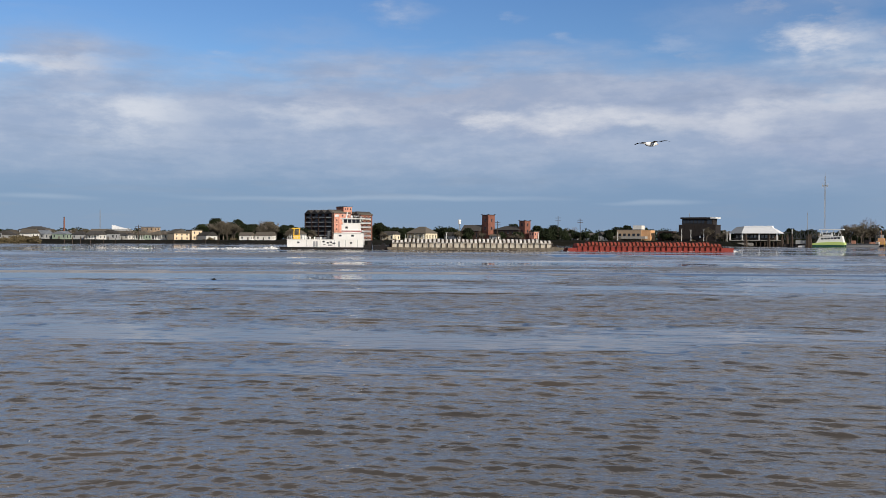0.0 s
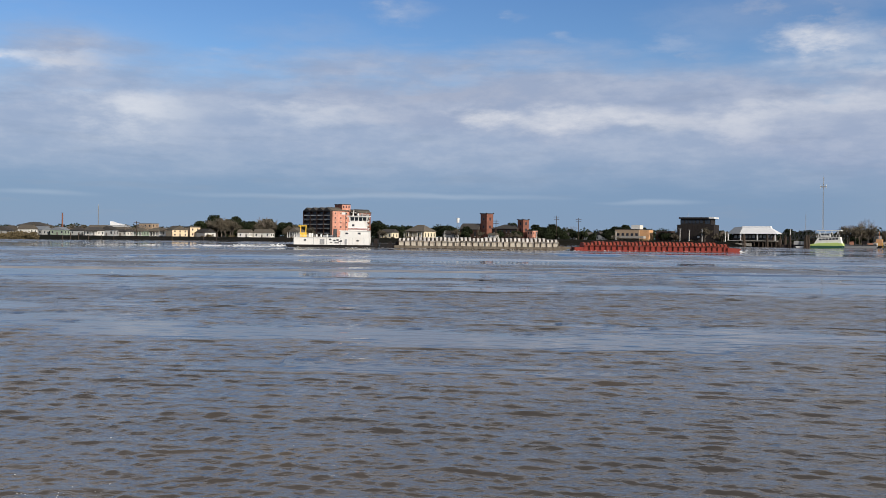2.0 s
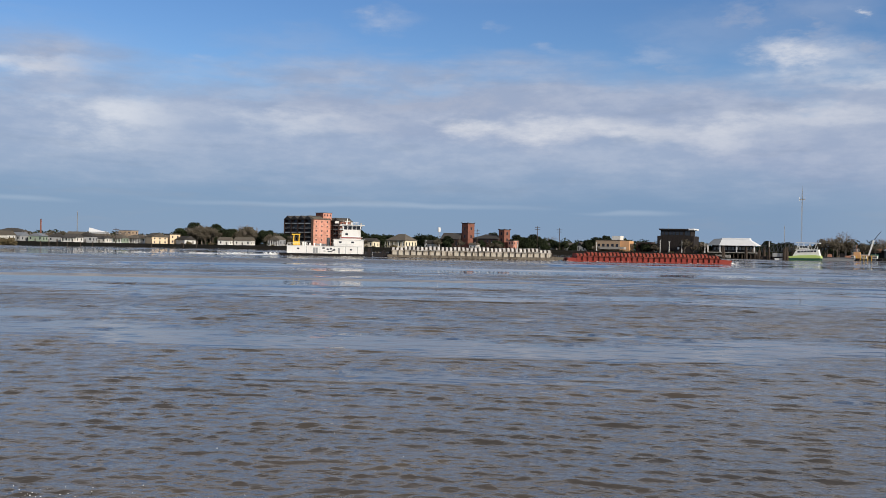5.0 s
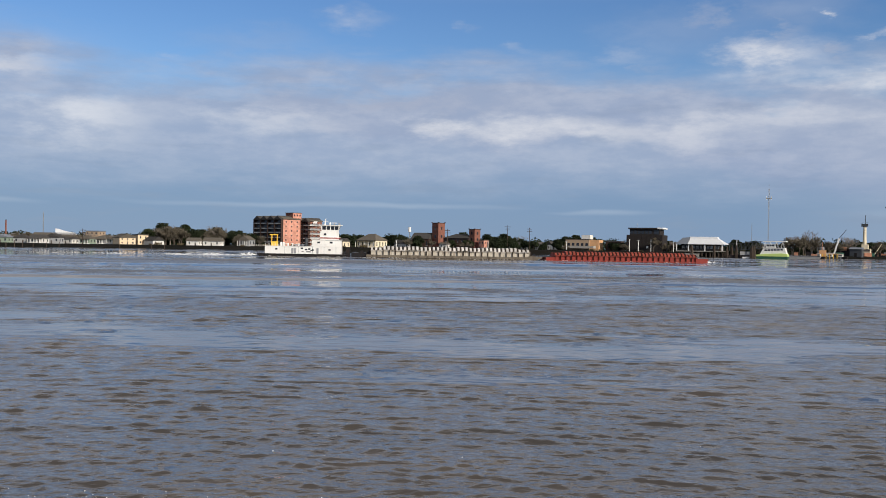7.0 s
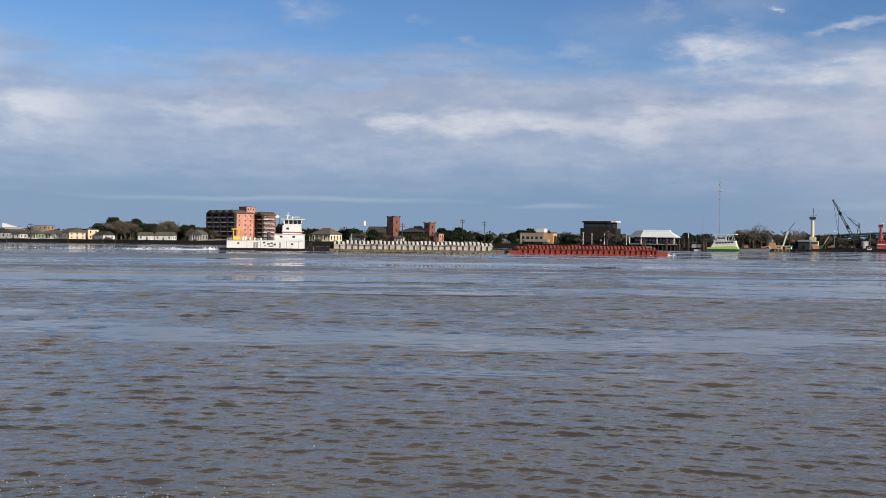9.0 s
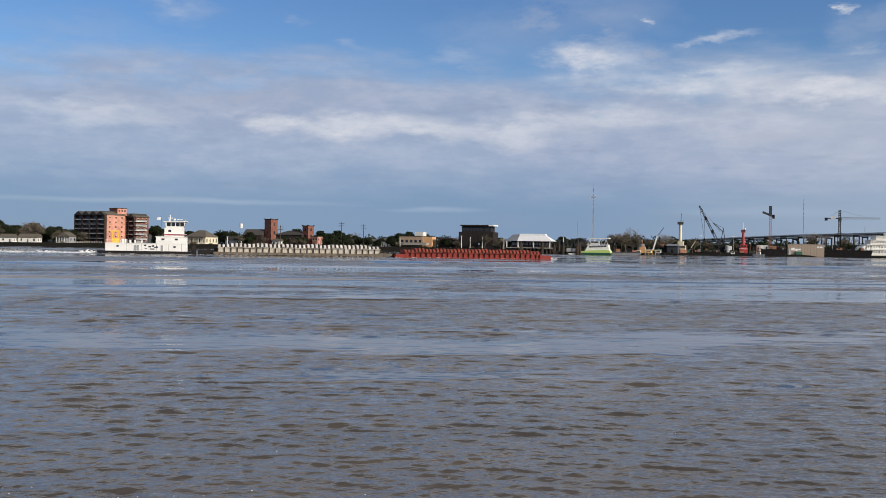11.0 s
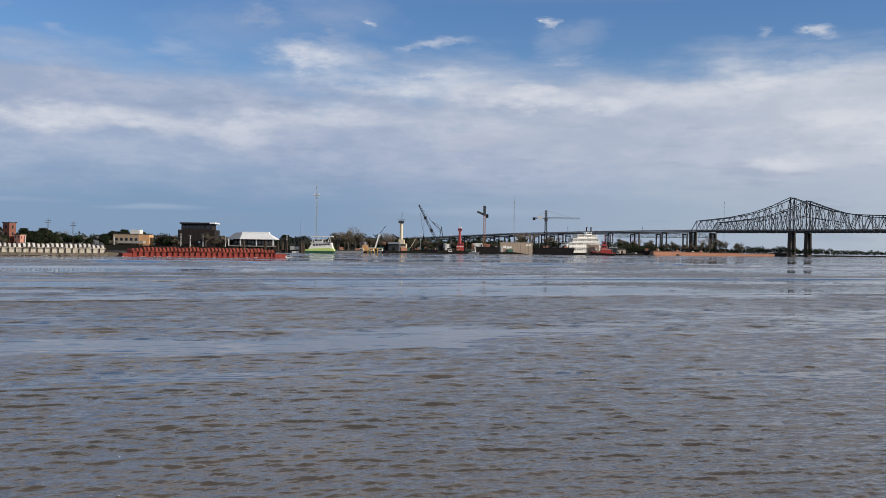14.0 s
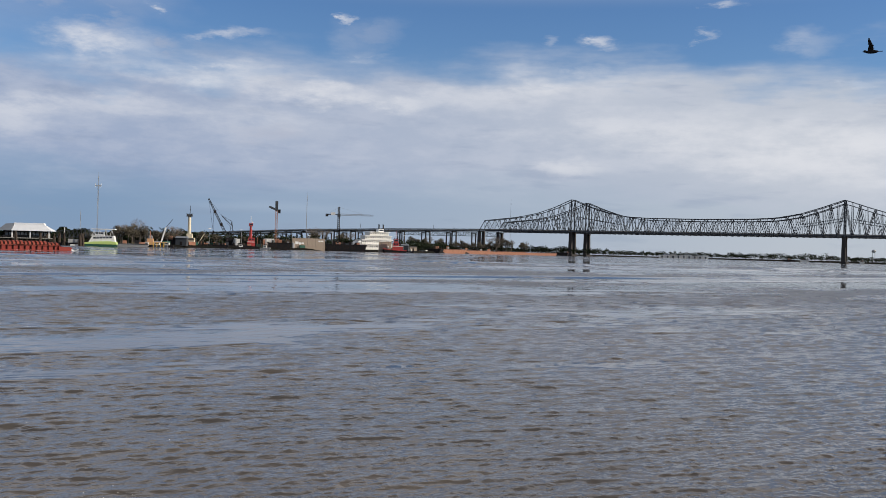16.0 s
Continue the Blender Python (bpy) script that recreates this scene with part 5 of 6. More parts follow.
        part("post", rod(([], []), (0, 0, 0), (rnd.uniform(-0.3, 0.3), 0, rnd.uniform(4.0, 7.5)), 0.26, 0.2, 8), TIMBER, t)


def build_ferry_landing():
    # the white-roofed terminal on its columns
    t = thing("ferry_terminal", spot(17.7, 731, 0, 12), "open ferry terminal with a white metal hipped roof on columns", "terminal")
    part("deck", boxed(-19, 15, -7, 9, 4.0, 4.6), CONCRETE, t)
    part("wall", boxed(-17, 12, 0, 8, 4.6, 9.2), DARK_CONCRETE, t)
    for k in range(11):
        block("window", -16 + 2.5 * k, -14.2 + 2.5 * k, -0.07, 0, 6.2, 8.2, GREY_STEEL, t, "pale glazed panel")
    v = [(-10.5, -8, 9.2), (15.5, -8, 9.2), (15.5, 10, 9.2), (-10.5, 10, 9.2), (-10.0, -2, 13.2), (9.5, -2, 13.2), (9.5, 4, 13.2), (-10.0, 4, 13.2), (-10.0, -1.6, 14.6), (9.0, -1.6, 14.6), (9.0, 3.6, 14.6), (-10.0, 3.6, 14.6)]
    f = [(3, 2, 1, 0), (0, 1, 5, 4), (1, 2, 6, 5), (2, 3, 7, 6), (3, 0, 4, 7), (4, 5, 9, 8), (5, 6, 10, 9), (6, 7, 11, 10), (7, 4, 8, 11), (8, 9, 10, 11)]
    part("roof", (v, f), ROOF_METAL, t)
    v = [(-19.5, -7, 9.2), (-10.6, -8, 9.2), (-10.6, 10, 9.2), (-19.5, 9, 9.2), (-15.5, -1, 13.8), (-10.2, -1.6, 14.2), (-10.2, 3.6, 14.2), (-15.5, 3, 13.8)]
    # the shaded left hip of the white roof, its shade painted grey
    part("roof", (v, [(3, 2, 1, 0), (0, 1, 5, 4), (1, 2, 6, 5), (2, 3, 7, 6), (3, 0, 4, 7), (4, 5, 6, 7)]), ROOF_GREY, t, "roof wing with its shade put into the grey colour")
    for x in (-18.5, -10, 1.5, 13.5):
        block("column", x - 0.35, x + 0.35, -7.2, -6.5, 4.6, 9.2, TRIM, t)
    for k in range(12):
        for y in (-6, 1, 8):
            x = -18 + 2.9 * k
            block("post", x - 0.35, x + 0.35, y - 0.35, y + 0.35, -4, 4.0, TIMBER, t)
    for k in range(10):
        block("deck_rail", -18.5 + 3.4 * k, -15.2 + 3.4 * k, -7.0, -6.92, 5.5, 5.62, DARK_STEEL, t)
    part("fender_wall", boxed(-13, -2, -9.5, -8.6, -3, 2.6), CONCRETE, t, "low pale concrete fender")
    # fuel-dark dolphins and ramps
    rnd = random.Random(21)
    for az in (18.2, 18.5, 18.9, 19.15, 19.4, 20.2, 20.35, 16.9, 17.0):
        d = 722 + rnd.uniform(-6, 6)
        t = thing("mooring_dolphin", spot(az, d, -3), "dark cluster of mooring piles", "dolphin", "dolphins at the landing")
        for k in range(5):
            part("post", rod(([], []), (math.cos(k * 1.26) * 1.1, math.sin(k * 1.26) * 1.1, 0), (math.cos(k * 1.26) * 0.5, math.sin(k * 1.26) * 0.5, rnd.uniform(8.5, 12)), 0.4, 0.36, 7), TIMBER, t)
    t = thing("gangway", spot(19.9, 735, 0, 4), "dark covered steel gangway to the landing pontoon", "gangway")
    for y in (-2, 2):
        beam("chord", (-11, y, 5.0), (10, y, 7.0), 0.4, 0.4, DARK_STEEL, t)
        beam("chord", (-11, y, 9.6), (10, y, 11.6), 0.4, 0.4, DARK_STEEL, t)
        for k in range(9):
            x = -11 + 21 * k / 8
            z = 5 + 2.0 * k / 8
            beam("post", (x, y, z), (x, y, z + 4.6), 0.28, 0.28, DARK_STEEL, t)
            if k < 8:
                beam("brace", (x, y, z), (x + 2.6, y, z + 4.8), 0.22, 0.22, DARK_STEEL, t)
    part("floor", boxed(-11, 10, -2, 2, 5.6, 5.9), DARK_STEEL, t)
    part("roof", prism(([], []), [(-11.5, 9.6), (10.5, 11.7), (10.5, 12.0), (-11.5, 9.9)], -2.6, 2.6), DARK_STEEL, t)
    for x in (-10, -3, 4, 9):
        block("post", x - 0.4, x + 0.4, -0.4, 0.4, -4, 5.6, TIMBER, t)
    block("tall_pile", -6.2, -5.8, -3.2, -2.8, -4, 12.6, TRIM, t, "tall pale pile")
    t = thing("pontoon", spot(20.0, 727, 0, 2), "dark floating landing pontoon with tyre fenders", "pontoon")
    part("body", boxed(-14, 12, -5, 5, -1, 2.0), BLACK, t)
    for k in range(7):
        part("tyre_fender", rod(([], []), (-12 + 3.8 * k, -5.25, 1.0), (-12 + 3.8 * k, -5.0, 1.0), 0.7, 0.7, 10), TIMBER, t)
    part("shelter", boxed(-5, 2, -2, 3, 2.0, 4.6), GREY_WALL, t)
    # the lime ferry
    t = thing("ferry", spot(21.28, 722, 0, 8), "lime green and white catamaran ferry moored at the landing", "ferry")
    for y in (-3.6, 3.6):
        g = prism(([], []), [(-10.5, 1.7), (-9.6, -0.8), (10.2, -0.8), (10.8, 1.7)][::-1], y - 1.3, y + 1.3)
        part("hull", g, TEAL, t, "dark green twin hull")
    g = prism(([], []), [(-11, 1.5), (10.8, 1.5), (10.4, 3.2), (7.0, 3.7), (-4.5, 3.2), (-10.0, 2.5)][::-1], -5.1, 5.1)
    part("side_shell", g, LIME, t, "lime green side shell")
    cab = part("cabin", prism(([], []), [(-7.6, 2.8), (9.9, 3.1), (8.9, 7.2), (-5.2, 7.0)][::-1], -4.2, 4.2), WHITE, t)
    for k in range(6):
        block("window", -4.4 + 2.1 * k, -2.8 + 2.1 * k, -4.26, -4.2, 5.2 + 0.1 * k, 6.3 + 0.1 * k, PANE, cab)
    part("upper_deck", boxed(-6.2, 8.9, -4.5, 4.5, 7.2, 7.5), WHITE, t)
    for x in (-5, -1.5, 2.5, 6.5):
        beam("canopy_strut", (x, -4.2, 7.5), (x + 1.1, -4.2, 11.6), 0.32, 0.32, TRIM, t)
        beam("canopy_strut", (x + 2.2, -4.2, 7.5), (x + 1.1, -4.2, 11.6), 0.24, 0.24, TRIM, t)
    part("canopy", boxed(-5.6, 9.6, -4.9, 4.9, 11.6, 12.1), WHITE, t)
    pil = part("pilothouse", prism(([], []), [(-3.6, 7.5), (2.4, 7.5), (2.0, 9.9), (-4.4, 9.9)][::-1], -2.4, 2.4), WHITE, t)
    block("window", -3.4, 1.6, -2.46, -2.4, 8.5, 9.6, PANE, pil)
    deck_rail(t, -6.0, 8.7, -4.45, 7.5, TRIM, 8)
    part("boarding_launch", prism(([], []), [(-19.2, 0.9), (-18.6, -0.3), (-14.4, -0.3), (-13.8, 1.1)][::-1], -6.5, -5.0), WHITE, t)
    # radio mast with guy lines
    for az, d, top, w, arm in ((21.07, 887, 58.5, 0.9, True), (-19.1, 862, 26.6, 0.5, False), (32.46, 1216, 66.0, 0.55, False), (44.2, 2300, 118.0, 0.9, False), (20.2, 940, 29.0, 0.25, False)):
        z0 = max(land_z(az, d), 2.0)
        t = thing("radio_mast", spot(az, d, z0), "slender grey lattice radio mast", "mast", "radio masts")
        h = top - z0
        for x, y in ((-w / 2, -w / 3), (w / 2, -w / 3), (0, w * 0.6)):
            beam("leg", (x, y, -0.5), (x * 0.6, y * 0.6, h), 0.17, 0.17, GREY_STEEL, t)
        for k in range(14):
            za = h * k / 14
            beam("lacing", (-w / 2, -w / 3, za), (w / 2, -w / 3, za + h / 14), 0.09, 0.09, GREY_STEEL, t)
        beam("tip", (0, 0, h), (0, 0, h * 1.06), 0.16, 0.16, GREY_STEEL, t)
        if arm:
            block("antenna_arm", -2.4, 2.4, -0.25, 0.25, h * 0.845, h * 0.862, GREY_STEEL, t)
            for x in (-2.2, 2.2):
                block("antenna", x - 0.2, x + 0.2, -0.2, 0.2, h * 0.83, h * 0.885, TRIM, t)


def plant_trees():
    rnd = random.Random(5)
    for az, d, h in ((4.2, 738, 9), (5.7, 742, 11), (6.1, 745, 12), (6.5, 748, 11), (7.0, 744, 9), (7.7, 750, 9), (8.1, 752, 9.5), (8.8, 750, 8.5), (9.5, 752, 9.5), (0.2, 748, 11), (1.5, 760, 11), (-1.9, 772, 11), (-2.4, 760, 10), (12.9, 742, 8), (16.3, 740, 8), (-13.3, 748, 14), (-12.9, 760, 17), (-12.3, 745, 17), (-11.6, 742, 15), (-12.0, 770, 18), (-10.5, 780, 15), (-10.0, 785, 15), (-9.3, 750, 13), (-8.85, 728, 12), (-8.0, 722, 12), (-13.0, 742, 13), (-12.6, 750, 16), (-11.9, 748, 16), (-11.3, 765, 13), (-10.8, 772, 13), (-9.6, 768, 11), (-9.0, 745, 12), (-8.6, 735, 12), (-8.0, 745, 13), (-7.6, 770, 12),
                     (-3.6, 790, 15), (-3.1, 795, 15), (-2.4, 790, 13), (-1.9, 795, 12), (-0.2, 780, 12), (0.35, 752, 12.5), (0.6, 760, 11), (1.3, 745, 9), (3.5, 740, 10), (4.0, 810, 15), (5.5, 765, 13), (5.9, 770, 14),
                     (6.3, 766, 13.5), (6.8, 775, 12), (7.3, 790, 10), (8.2, 790, 11), (8.8, 782, 11), (9.5, 785, 12), (9.9, 790, 12.5), (10.4, 800, 14), (11.6, 800, 12), (12.6, 750, 9), (13.0, 752, 9), (15.9, 770, 10),
                     (18.9, 800, 11), (19.3, 805, 12), (19.8, 810, 12), (20.4, 815, 13), (20.8, 820, 12), (21.6, 850, 11), (22.0, 856, 12), (22.5, 880, 13), (23.1, 890, 12), (23.8, 900, 12), (24.3, 905, 11), (25.0, 930, 11), (26.3, 960, 12)):
        tree("oak", az, d, h)
    for az, d, h in ((-21.2, 720, 8), (-20.6, 715, 8), (-19.4, 722, 8.5), (-18.6, 716, 8), (-22.2, 718, 8), (-17.4, 722, 9), (-15.6, 718, 8), (-13.2, 735, 15.5), (-12.5, 728, 17.5), (-12.0, 735, 16.5), (-11.7, 752, 15), (-10.35, 765, 18.5), (-9.95, 768, 17.5), (-10.15, 772, 19), (-8.9, 730, 12), (-17.0, 735, 11), (-16.7, 738, 10), (-20.0, 760, 9), (-21.8, 745, 9.5), (-22.9, 750, 8),
                     (7.4, 800, 15), (13.4, 760, 13), (15.8, 748, 12), (16.0, 752, 11), (22.1, 838, 17), (22.4, 842, 19), (22.7, 846, 20), (23.0, 848, 18), (23.35, 850, 25), (23.6, 856, 16), (24.6, 870, 14), (25.0, 880, 20), (25.3, 884, 18), (26.7, 905, 14),
                     (32.9, 1215, 30), (33.2, 1225, 31), (33.5, 1220, 28), (34.9, 1240, 26), (39.4, 1420, 26), (43.0, 1640, 30), (43.4, 1650, 34), (44.3, 1660, 28), (45.2, 1760, 26)):
        tree("bare", az, d, h)
    for az, d, h in ((-13.2, 730, 14.5), (-12.75, 727, 17.5), (-12.3, 729, 18.0), (-11.9, 731, 16.5), (-10.45, 745, 18.0), (-10.0, 742, 19.0), (-9.6, 748, 16.0), (-8.7, 722, 12.5), (-8.3, 726, 12.0), (-15.9, 728, 11), (-17.3, 730, 10.5), (-18.6, 734, 9.5), (-19.8, 730, 11),
                     (-20.4, 728, 10), (-21.5, 732, 11.5), (-22.4, 740, 10), (-22.9, 735, 9.5), (-7.6, 716, 11), (-3.4, 724, 9), (0.9, 735, 10.5), (2.2, 735, 9.5), (4.2, 730, 10), (9.9, 735, 8.5), (13.2, 735, 10.5), (15.6, 735, 10.5), (14.9, 727, 13.0), (20.7, 760, 12),
                     (22.3, 830, 18), (22.9, 834, 20), (23.3, 838, 19), (24.2, 846, 15), (24.9, 862, 18), (26.6, 900, 16), (27.4, 930, 14), (29.0, 980, 13), (33.0, 1205, 27), (34.6, 1215, 25), (38.6, 1300, 24), (39.2, 1330, 27), (40.2, 1400, 24), (41.3, 1440, 28), (42.3, 1500, 26), (43.2, 1560, 29), (44.0, 1600, 30), (45.0, 1700, 24)):
        tree("winter", az, d, h)
    for k in range(20):
        az = -25.8 + 0.17 * k
        tree("bush", az, shore(az) + rnd.uniform(-9, 2), rnd.uniform(4.2, 6.4))
    for k in range(26):
        az = rnd.uniform(-15, 24)
        tree("bush", az, shore(az) + rnd.uniform(10, 24), rnd.uniform(1.2, 2.4))
    # far woods, a low band of clumps along each horizon
    g = ([], [])
    az = -27.0
    while az < 41:
        d = shore(az) + (rnd.uniform(190, 330) if az < 23 else rnd.uniform(70, 150))
        h = rnd.uniform(6.5, 10.5) * (1.0 if az < -14 or 16 < az < 23 else 1.3 if az < 23 else rnd.uniform(0.9, 1.6))
        x, y = d * math.sin(radians(az)), d * math.cos(radians(az))
        crown_leaves(g, rnd, (x, y, 2.4 + h * 0.55), h * 0.5, 0.9, 190, 1.0)
        crown_leaves(g, rnd, (x + rnd.uniform(-4, 4), y, 2.4 + h * 0.25), h * 0.5, 0.6, 90, 0.9)
        az += rnd.uniform(0.10, 0.28) * (0.5 if az > 23 else 1.0)
    wd = part("far_woods", g, LEAF)
    tagged(wd, "dark band of trees behind the town", "trees", kind="stuff")
    g = ([], [])
    az = 40.0
    while az < 70:
        d = (max(shore(az), 1600) + rnd.uniform(30, 130)) if az > 49 else rnd.uniform(1850, 2100)
        h = rnd.uniform(9, 17) * (1.25 if 57.5 < az < 62 else 1.0)
        x, y = d * math.sin(radians(az)), d * math.cos(radians(az))
        crown_leaves(g, rnd, (x, y, 3 + h * 0.5), h * 0.55, 0.8, 150, 1.6)
        az += rnd.uniform(0.10, 0.26)
    wd = part("far_woods", g, LEAF)
    tagged(wd, "low wooded far bank of the river bend", "trees", kind="stuff")


build_town()
build_condo()
build_landmarks()
build_ferry_landing()
plant_trees()

# ---- the shipyard ----


def flat_barge(name, az, d, w, top, label, paint, turn=0, depth=10, clutter=0, seed=1):
    rnd = random.Random(seed)
    t = thing(name, spot(az, d, 0, turn), label, "barge", "moored work barges")
    g = prism(([], []), [(-w / 2, top), (-w / 2 + 0.2, top - 1.2), (-w / 2 + 2.5, -1), (w / 2 - 2.5, -1), (w / 2 - 0.2, top - 1.2), (w / 2, top)][::-1], -depth / 2, depth / 2)
    part("hull", g, paint, t)
    block("rub_rail", -w / 2, w / 2, -depth / 2 - 0.2, -depth / 2, top - 0.5, top - 0.15, BLACK, t)
    for k in range(clutter):
        x, a, b = rnd.uniform(-w / 2 + 1, w / 2 - 3), rnd.uniform(0.8, 4.5), rnd.uniform(0.6, 3.4)
        y = rnd.uniform(-depth / 2 + 0.5, depth / 2 - 2)
        part("deck_load", boxed(x, x + a, y, y + rnd.uniform(1, 2.4), top, top + b, rnd.uniform(-0.2, 0.2)), rnd.choice((BLACK, BLACK, DARK_STEEL, TIMBER, GREY_STEEL, RUST, RUST)), t)
    for k in range(max(1, clutter // 3)):
        x = rnd.uniform(-w / 2 + 1, w / 2 - 1)
        part("deck_post", rod(([], []), (x, 0, top), (x + rnd.uniform(-0.4, 0.4), 0, top + rnd.uniform(3, 7)), 0.18, 0.12), DARK_STEEL, t)
    return t


def lattice(parent, p, q, w0, w1, panels, material, thick=0.22):
    """A square lattice boom or mast from p to q."""
    p, q = Vector(p), Vector(q)
    d = (q - p).normalized()
    side = Vector((0, 1, 0))
    up = d.cross(side).normalized()
    rows = []
    for i in range(panels + 1):
        s = i / panels
        w = (w0 + (w1 - w0) * s) / 2
        c = p + (q - p) * s
        rows.append([c + side * a * w + up * b * w for a, b in ((-1, -1), (1, -1), (1, 1), (-1, 1))])
    for k in range(4):
        beam("chord", rows[0][k], rows[-1][k], thick, thick, material, parent)
    for i in range(panels):
        for k in range(4):
            a, b = (rows[i][k], rows[i + 1][(k + 1) % 4]) if i % 2 else (rows[i][(k + 1) % 4], rows[i + 1][k])
            beam("lacing", a, b, thick * 0.6, thick * 0.6, material, parent)


def build_workboat():
    t = thing("old_workboat", spot(25.85, 893, 0, 6), "old workboat with a tall cream tower and dark hull", "ship")
    part("hull", prism(([], []), [(-12, 4.5), (-9, -1), (16, -1), (18, 3.4), (10, 3.2), (-4, 3.2)][::-1], -4, 4), BLACK, t)
    part("deckhouse", boxed(-1.5, 6.5, -3, 3, 3.2, 8.6), CREAM, t)
    for k in range(3):
        block("window", -0.6 + 2.2 * k, 0.7 + 2.2 * k, -3.06, -3, 6.2, 7.4, PANE, t)
    part("bridge_house", boxed(-0.5, 4.5, -2.4, 2.4, 8.6, 12.2), CREAM, t)
    part("tower", rod(([], []), (1.6, 0, 12.2), (1.6, 0, 27.0), 1.5, 1.2, 10), CREAM, t)
    part("crow_nest", boxed(-0.9, 4.0, -1.6, 1.6, 27.0, 29.2), DARK_STEEL, t)
    beam("mast", (1.9, 0, 29.2), (2.1, 0, 36.6), 0.4, 0.4, DARK_STEEL, t)
    beam("yard", (-1.6, 0, 29.8), (4.8, 0, 30.2), 0.25, 0.25, DARK_STEEL, t)
    beam("derrick", (9, 0, 3.2), (14.5, 0, 12.5), 0.5, 0.5, CREAM, t)
    flat_barge("work_barge", 25.1, 858, 17, 6.5, "dark rusty work barge piled with scrap", BLACK, 8, 9, 12, 3)
    flat_barge("work_barge", 27.2, 905, 30, 3.2, "low dark barge with rusty deck clutter", BLACK, 5, 10, 16, 4)
    flat_barge("deck_barge", 22.9, 770, 24, 2.4, "low grey deck barge moored by the bank", GREY_STEEL, 6, 9, 3, 5)
    # small yellow-white crane barge
    t = thing("crane_barge", spot(24.15, 800, 0, 6), "low yellow-framed crane barge with a white boom", "barge")
    part("hull", boxed(-7, 9, -4, 4, -1, 1.8), DARK_STEEL, t)
    for k in range(6):
        block("yellow_frame", -6.5 + 2.6 * k, -6.0 + 2.6 * k, -4.2, -3.9, 0.4, 4.0, YELLOW, t)
    block("walkway", -7, 9, -4.2, -3.6, 3.6, 4.1, ORANGE_WALL, t)
    part("cab", boxed(-6, -1.5, -2, 2, 1.8, 6.6), ORANGE_WALL, t)
    beam("boom", (4.2, 0, 4.0), (7.6, 0, 15.6), 1.1, 1.1, WHITE, t)
    beam("jib", (7.6, 0, 15.6), (12.5, 0, 22.0), 0.4, 0.4, DARK_STEEL, t)


def build_cranes():
    # crawler crane on a barge
    t = thing("crawler_crane", spot(28.2, 945, 3.0), "dark crawler crane with a long lattice boom", "crane", "shipyard cranes")
    part("tracks", boxed(-4, 6, -3, 3, 0, 1.6), BLACK, t)
    part("cab", boxed(-3.5, 8.5, -2.4, 2.4, 1.6, 7.0), BLACK, t)
    part("side_panel", boxed(3.5, 9.0, -2.55, -2.42, 2.2, 6.2), HOUSE_WHITE, t, "white side panel")
    boom = part("boom_foot", boxed(-3.6, -1.0, -1.2, 1.2, 5.0, 8.0), DARK_STEEL, t)
    lattice(boom, (-2.3, 0, 7), (-20.6, 0, 43.0), 2.2, 1.0, 16, DARK_STEEL, 0.5)
    for s in (0.33, 0.66):
        block("boom_splice", -2.3 - 18.3 * s - 1.2, -2.3 - 18.3 * s + 1.2, -1.2, 1.2, 7 + 36 * s - 1.4, 7 + 36 * s + 1.4, BLACK, boom)
    beam("hoist_cable", (-20.3, 0, 42.6), (-15.6, 0, 12.5), 0.2, 0.2, BLACK, t)
    beam("hoist_cable", (-15.6, 0, 31), (-15.6, 0, 13.0), 0.2, 0.2, BLACK, t)
    block("hook_block", -16.2, -15.0, -0.5, 0.5, 11.0, 13.2, BLACK, t)
    beam("pendant", (-20.3, 0, 42.8), (6.0, 0, 9.5), 0.14, 0.14, BLACK, t)
    flat_barge("work_barge", 28.2, 945, 40, 3.1, "long dark barge under the crane", BLACK, 0, 16, 10, 6)
    # smaller derrick with an A-frame
    t = thing("derrick_crane", spot(28.25, 990, 2.4), "small derrick crane with an A-frame", "crane", "shipyard cranes")
    for x in (-3.5, 3.5):
        beam("frame_leg", (x, 0, 0), (0.4, 0, 24.0), 0.6, 0.6, DARK_STEEL, t)
    beam("frame_bar", (-2.2, 0, 10), (2.6, 0, 10), 0.4, 0.4, DARK_STEEL, t)
    beam("boom", (0.5, 0, 20.0), (-9.5, 0, 29.2), 0.7, 0.7, DARK_STEEL, t)
    beam("stay", (-9.5, 0, 29.2), (0.4, 0, 24.0), 0.25, 0.25, BLACK, t)
    part("machine_house", boxed(-4, 6, -3, 3, 0, 6.5), DARK_STEEL, t)
    # tower with a short arm
    t = thing("tower_crane", spot(30.75, 1009, 2.2), "dark tower crane with a short folded arm", "crane", "shipyard cranes")
    lattice(t, (0, 0, 0), (0, 0, 37.0), 2.0, 2.0, 16, RUST, 0.42)
    part("head", boxed(-1.4, 1.4, -1.2, 1.2, 36.5, 46.4), DARK_STEEL, t)
    beam("arm", (-7.4, 0, 40.6), (3.6, 0, 36.0), 2.0, 2.0, DARK_STEEL, t)
    part("counterweight", boxed(1.6, 4.0, -1.3, 1.3, 34.2, 38.0), BLACK, t)
    # hammerhead crane
    t = thing("hammerhead_crane", spot(34.29, 1041, 0.5), "tall hammerhead tower crane with a long jib", "crane", "shipyard cranes")
    lattice(t, (0, 0, 0), (0, 0, 24), 3.6, 2.6, 10, BLACK, 0.55)
    lattice(t, (0, 0, 24), (0, 0, 45.6), 1.9, 1.6, 10, DARK_STEEL, 0.6)
    part("slew_ring", boxed(-1.6, 1.6, -1.6, 1.6, 34.6, 38.0), DARK_STEEL, t)
    lattice(t, (1, 0, 37.6), (36.0, 0, 37.6), 1.5, 1.2, 18, GREY_STEEL, 0.3)
